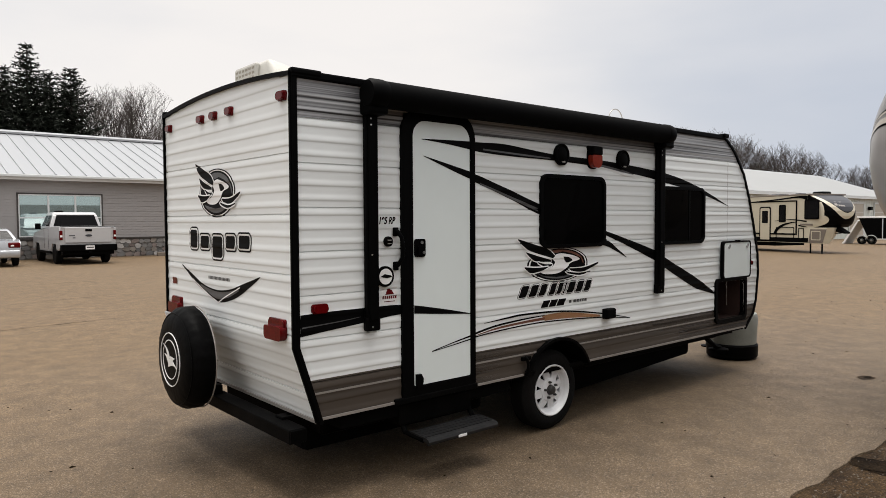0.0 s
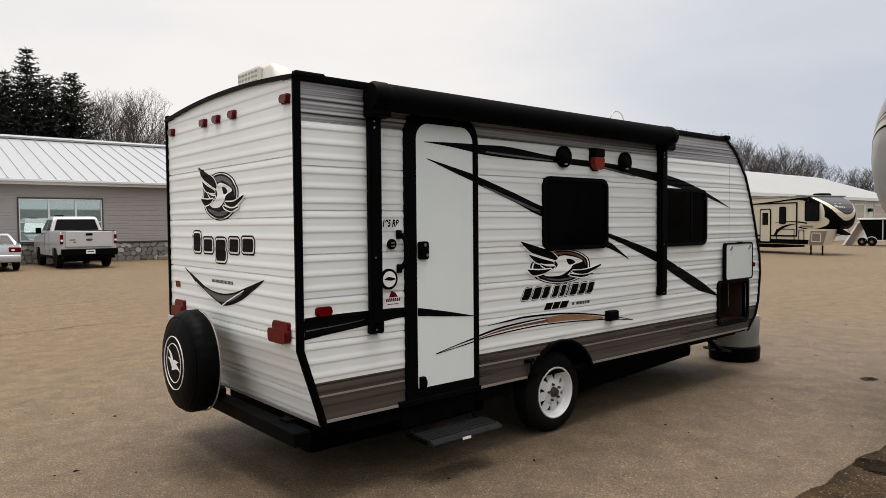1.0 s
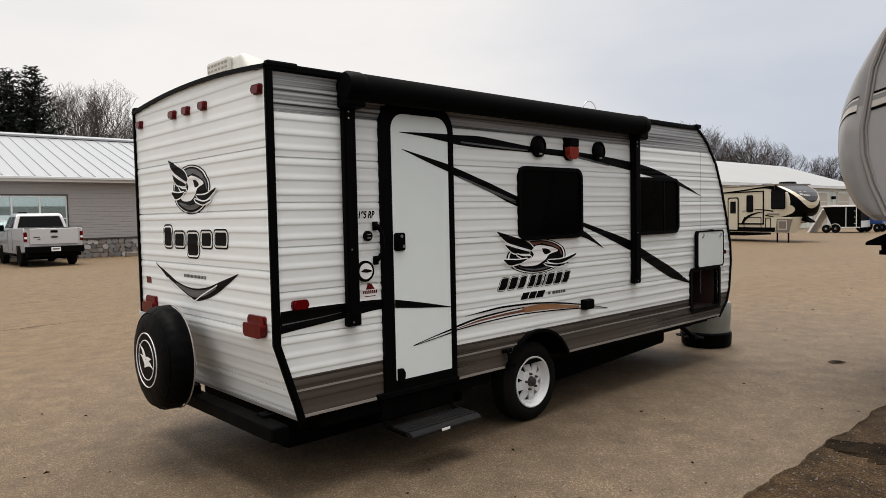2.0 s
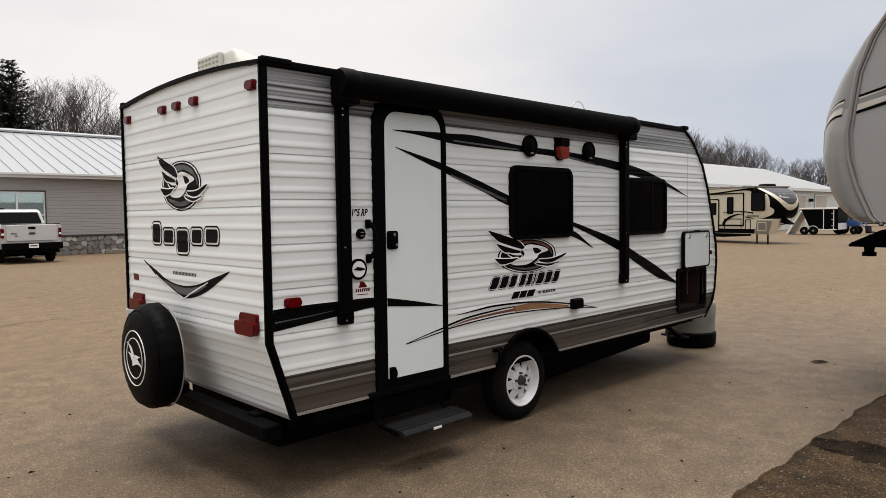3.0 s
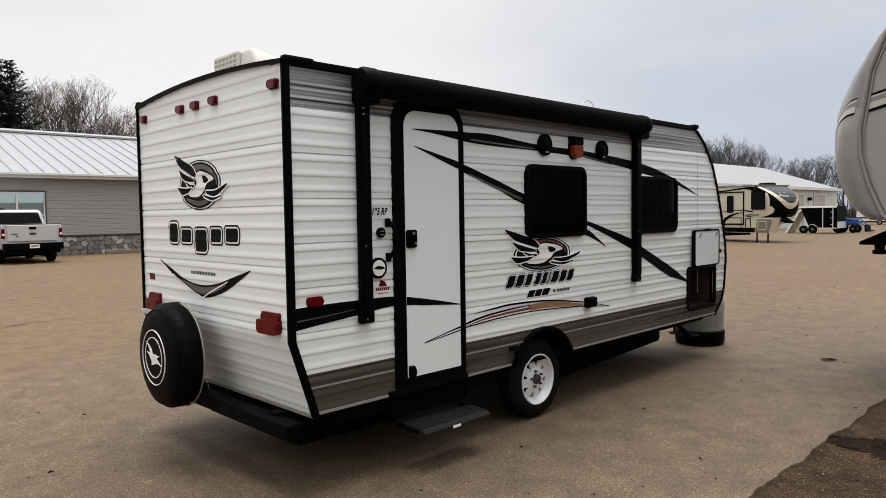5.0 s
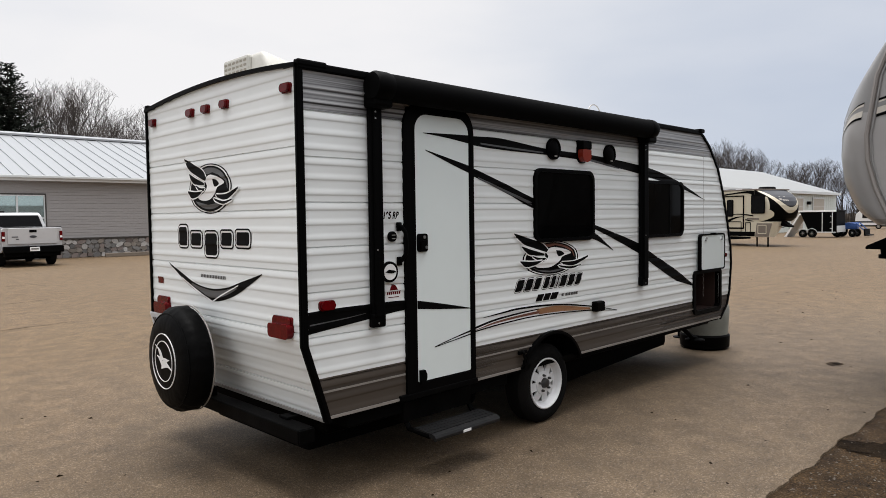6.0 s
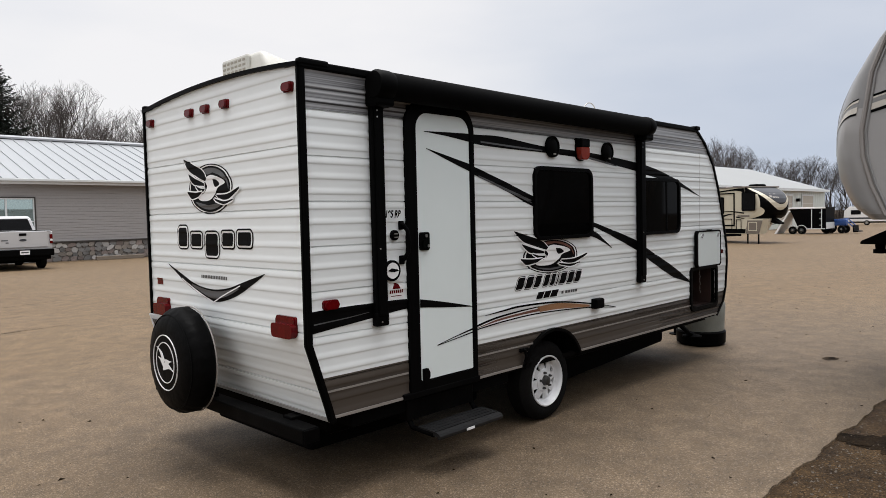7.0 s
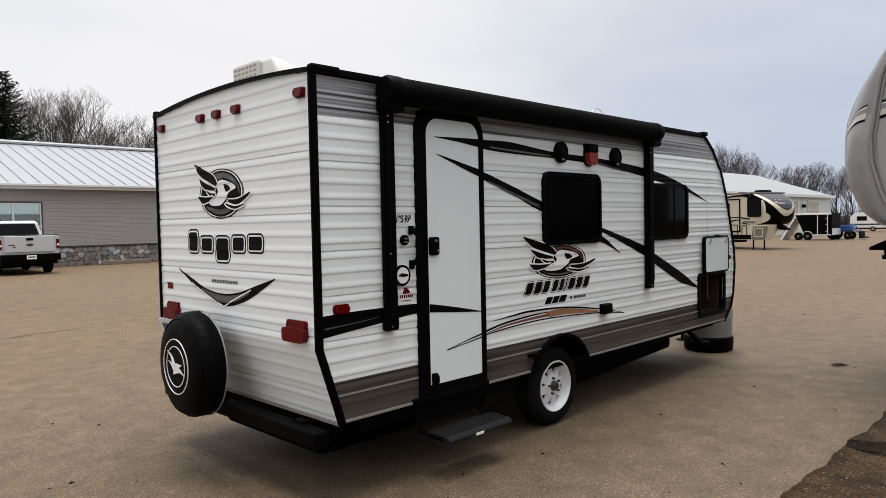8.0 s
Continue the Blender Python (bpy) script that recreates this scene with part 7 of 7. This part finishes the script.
def conifer(seed, height, width, up=0.22):
    rnd = random.Random(seed)
    t = thing("conifer", "tall dark green spruce with drooping ragged boughs", "tree", "spruces behind the building")
    part("trunk", tube(bmesh.new(), [(0, 0, -0.1), (0, 0, height * 0.5), (0, 0, height * 0.98)], [0.26, 0.15, 0.02], 8, False), M_BARK, t)
    v, f = [], []
    z = height * 0.10
    while z < height * 0.985:
        q = 1 - z / height
        n = max(5, int(16 * q ** 0.35))
        turn = rnd.uniform(0, 6.28)
        for k in range(n):
            a = turn + 2 * math.pi * k / n + rnd.uniform(-0.3, 0.3)
            L = width * (q ** 0.85) * rnd.uniform(0.60, 1.10) + 0.16
            droop, lift = -0.06 - 0.20 * q, up * rnd.uniform(0.7, 1.3)
            m = max(4, int(L / 0.17))
            zb = z + rnd.uniform(-0.12, 0.12)
            out = Vector((math.cos(a), math.sin(a), 0))
            for s in range(1, m + 1):
                fr = s / m
                c = out * L * fr + Vector((0, 0, zb + droop * L * fr + lift * L * fr * fr))
                # sprays of needles to both sides of the bough and along it
                for j in range(5):
                    w = rnd.uniform(0.07, 0.16) * (1.2 - 0.4 * fr)
                    h = (out * rnd.uniform(0.1, 0.9) + Vector((rnd.uniform(-1, 1), rnd.uniform(-1, 1), rnd.uniform(-0.55, 0.45)))).normalized() * rnd.uniform(0.20, 0.46) * (1.1 - 0.45 * fr)
                    g = h.cross(Vector((rnd.uniform(-1, 1), rnd.uniform(-1, 1), 1))).normalized() * w
                    i = len(v)
                    v.extend((c - g * 0.5, c + g * 0.5, c + h + g * 0.12, c + h - g * 0.12))
                    f.append((i, i + 1, i + 2, i + 3))
        z += height * 0.023 * rnd.uniform(0.75, 1.25)
    me = bpy.data.meshes.new("crown")
    me.from_pydata([tuple(p) for p in v], [], f)
    me.materials.append(M_NEEDLE)
    ob = new("crown", me)
    ob.parent = t
    tagged(ob, kind="stuff")
    return t


def plant():
    rnd = random.Random(11)
    c1 = conifer(1, 15.3, 5.4, 0.16)
    c1.matrix_basis = pose(8.35, 56.0, 0)
    c2 = conifer(2, 13.9, 5.8, 0.40)
    c2.matrix_basis = pose(11.3, 56.0, 0)
    copy_thing(c2, pose(10.0, 56.8, 0, 0, 0, 140) @ Matrix.Scale(0.975, 4))
    copy_thing(c2, pose(6.9, 57.0, 0, 0, 0, 220) @ Matrix.Scale(0.985, 4))
    copy_thing(c1, pose(3.6, 57.0, 0, 0, 0, 70) @ Matrix.Scale(0.9, 4))
    copy_thing(c2, pose(-0.6, 56.0, 0, 0, 0, 40))
    heights = (13.2, 12.6, 13.4, 12.0)
    kinds = [bare_tree(21 + k, h, s) for k, (h, s) in enumerate(zip(heights, (0.58, 0.66, 0.50, 0.62)))]
    first = [(14.6, 56.5), (18.6, 58.5), (16.2, 57.5), (21.4, 58.0)]
    for k, (ob, (x, y)) in enumerate(zip(kinds, first)):
        ob.matrix_basis = pose(x, y, 0, 0, 0, 60 * k) @ Matrix.Scale((1.03, 1.0, 1.02, 1.0)[k], 4)
    # (place, height): behind the building, then the wood beyond the shed
    spots = [(17.0, 63.0, 13.6), (24.0, 60.0, 12.4), (27.0, 63.0, 12.2), (31.0, 64.0, 12.4), (7.0, 66.0, 12.0), (1.0, 66.0, 12.0)]
    TOPS = [(0.0, 8.5), (24.0, 8.8), (28.0, 9.4), (30.5, 8.7), (33.0, 7.8), (35.0, 10.6), (37.5, 12.4), (39.5, 14.0), (41.0, 12.6), (43.5, 13.6), (47.0, 15.2), (50.0, 16.4), (62.0, 18.8)]
    for y in (62.0, 58.5, 55.0, 52.0, 49.4, 47.0, 45.0, 43.2, 41.6, 39.4, 38.0, 36.2, 34.8, 30.9, 29.6, 28.2, 26.6, 24.6, 22.4, 20.0, 17.0, 13.5, 9.5, 5.0, 0.0):
        x = 100 + rnd.uniform(-4, 4)
        spots.append((x, -3.4 + (y + 3.4) * (x + 2.2) / 102.2, lerp(TOPS, y) * rnd.uniform(0.90, 1.03)))
    for x, y, tall in spots:
        k = rnd.randrange(4)
        copy_thing(kinds[k], pose(x, y, 0, 0, 0, rnd.uniform(0, 360)) @ Matrix.Scale(tall / heights[k], 4))
    # low brush and young stems at the foot of the woods
    v, f = [], []
    for i in range(5200):
        s = rnd.random()
        if i % 3:
            x, y = 92 + 36 * s + rnd.uniform(-5, 14), 58 - 68 * s + rnd.uniform(-5, 5)
        else:
            x, y = -20 + 70 * s, 70 + rnd.uniform(-3, 8)
        h, w = rnd.uniform(0.8, 4.0), rnd.uniform(0.03, 0.09)
        a = rnd.uniform(0, math.pi)
        lean = (rnd.uniform(-0.5, 0.5), rnd.uniform(-0.5, 0.5))
        j = len(v)
        dx, dy = math.cos(a) * w, math.sin(a) * w
        v.extend(((x - dx, y - dy, 0), (x + dx, y + dy, 0), (x + lean[0] + dx * 0.3, y + lean[1] + dy * 0.3, h), (x + lean[0] - dx * 0.3, y + lean[1] - dy * 0.3, h)))
        f.append((j, j + 1, j + 2, j + 3))
    me = bpy.data.meshes.new("brush")
    me.from_pydata(v, [], f)
    me.materials.append(M_BRUSH)
    tagged(new("brush", me), "brown leafless brush at the wood's edge", "brush", kind="stuff")


plant()


# ---- fieldstones of the building's base ----
def fieldstones():
    rnd = random.Random(8)
    shapes = []
    for k in range(6):
        for mat in M_STONES:
            bm = bmesh.new()
            n = 7
            pts = [(math.cos(2 * math.pi * i / n) * rnd.uniform(0.44, 0.62), math.sin(2 * math.pi * i / n) * rnd.uniform(0.44, 0.62)) for i in range(n)]
            a = [bm.verts.new((u, 0.0, w)) for u, w in pts]
            b = [bm.verts.new((u * 0.92, -1.0, w * 0.92)) for u, w in pts]
            bm.faces.new(b)
            for i in range(n):
                bm.faces.new((a[i], a[(i + 1) % n], b[(i + 1) % n], b[i]))
            bmesh.ops.recalc_face_normals(bm, faces=bm.faces)
            me = bpy.data.meshes.new("stone")
            bm.to_mesh(me)
            bm.free()
            me.materials.append(mat)
            shapes.append(me)
    for row in range(4):
        x = 0.2 + rnd.uniform(0, 0.2)
        while x < 17.5:
            w = rnd.uniform(0.22, 0.42)
            ob = new("stone", rnd.choice(shapes))
            ob.parent = BUILDING
            ob.matrix_basis = Matrix.Translation((x + w / 2, 33.452, 0.12 + 0.215 * row + rnd.uniform(-0.03, 0.03))) @ Matrix.Rotation(rnd.uniform(-0.5, 0.5), 4, "Y") @ Matrix.Diagonal((w * 1.02, rnd.uniform(0.04, 0.085), rnd.uniform(0.20, 0.27), 1))
            x += w * 0.94


fieldstones()


# ---- cracks and joints in the asphalt ----
def crack(points, width, seed):
    rnd = random.Random(seed)
    bm = bmesh.new()
    prev = None
    for (x0, y0), (x1, y1) in zip(points, points[1:]):
        n = max(3, int(math.hypot(x1 - x0, y1 - y0) / 0.12))
        for i in range(n + 1):
            f = i / n
            x, y = x0 + (x1 - x0) * f + rnd.uniform(-0.02, 0.02), y0 + (y1 - y0) * f + rnd.uniform(-0.02, 0.02)
            w = width * rnd.uniform(0.3, 1.2)
            cur = [bm.verts.new((x, y - w, 0.0035)), bm.verts.new((x, y + w, 0.0035))]
            if prev:
                bm.faces.new((prev[0], cur[0], cur[1], prev[1]))
            prev = cur
    tagged(part("asphalt_crack", bm, M_OIL), "thin dark crack in the asphalt", "crack", kind="structure")


crack([(-6.0, 8.4), (-1.5, 9.1), (1.6, 9.6)], 0.012, 1)
crack([(-7.0, 11.6), (-2.0, 12.6), (2.6, 13.9)], 0.012, 2)
crack([(-4.0, 17.0), (3.5, 18.5)], 0.014, 3)
crack([(9.0, 4.2), (12.5, 3.0)], 0.012, 4)
crack([(8.0, 2.1), (10.2, 1.9)], 0.010, 5)


def pebbles():
    """Loose grit on the asphalt and the dirt, too small to count."""
    rnd = random.Random(9)
    v, f = [], []
    for i in range(6400):
        if i < 3800:
            x, y = rnd.uniform(-1.5, 9.0), rnd.uniform(-1.85, 1.2)
            z, s = 0.0, rnd.choice((0.002, 0.003, 0.004, 0.007))
            if -0.1 < x < 6 and y > 0.1:
                continue
        else:
            x, y = rnd.uniform(1.0, 6.5), rnd.uniform(-3.0, -1.9)
            z, s = -0.014, rnd.choice((0.002, 0.003, 0.004, 0.006, 0.009))
        j = len(v)
        a = rnd.uniform(0, 6.28)
        for k in range(4):
            r = s * rnd.uniform(0.7, 1.3)
            v.append((x + r * math.cos(a + 1.571 * k), y + r * math.sin(a + 1.571 * k), z))
        v.append((x, y, z + s * rnd.uniform(0.6, 1.1)))
        f.extend((j + k, j + (k + 1) % 4, j + 4) for k in range(4))
    me = bpy.data.meshes.new("pebbles")
    me.from_pydata(v, [], f)
    me.materials.append(M_PEBBLE)
    tagged(new("loose_grit", me), "loose grey and tan grit scattered on the ground", "grit", kind="stuff")


M_PEBBLE = material("mixed grit", (0.085, 0.070, 0.056), 0.85, var=0.6, scale=9, fine=90)
pebbles()


def leaf_bits():
    """Dark crumbs of dry leaf and tar lying on the asphalt, too many to count."""
    rnd = random.Random(31)
    v, f = [], []
    for i in range(420):
        x, y = rnd.uniform(-1.0, 16.0), rnd.uniform(-1.8, 4.0)
        if -0.2 < x < 6.1 and y > -0.15:
            continue
        s, a, j = rnd.choice((0.004, 0.005, 0.007, 0.009, 0.014)), rnd.uniform(0, 6.28), len(v)
        for k in range(5):
            r = s * rnd.uniform(0.6, 1.4) * (1.6 if k in (0, 3) else 0.8)
            v.append((x + r * math.cos(a + 1.257 * k), y + r * math.sin(a + 1.257 * k), 0.002))
        v.append((x, y, 0.002 + s * rnd.uniform(0.3, 0.8)))
        f.extend((j + k, j + (k + 1) % 5, j + 5) for k in range(5))
    me = bpy.data.meshes.new("leaf_bits")
    me.from_pydata(v, [], f)
    me.materials.append(M_OIL)
    tagged(new("leaf_bits", me), "dark crumbs of dry leaf on the asphalt", "leaf litter", kind="stuff")


leaf_bits()
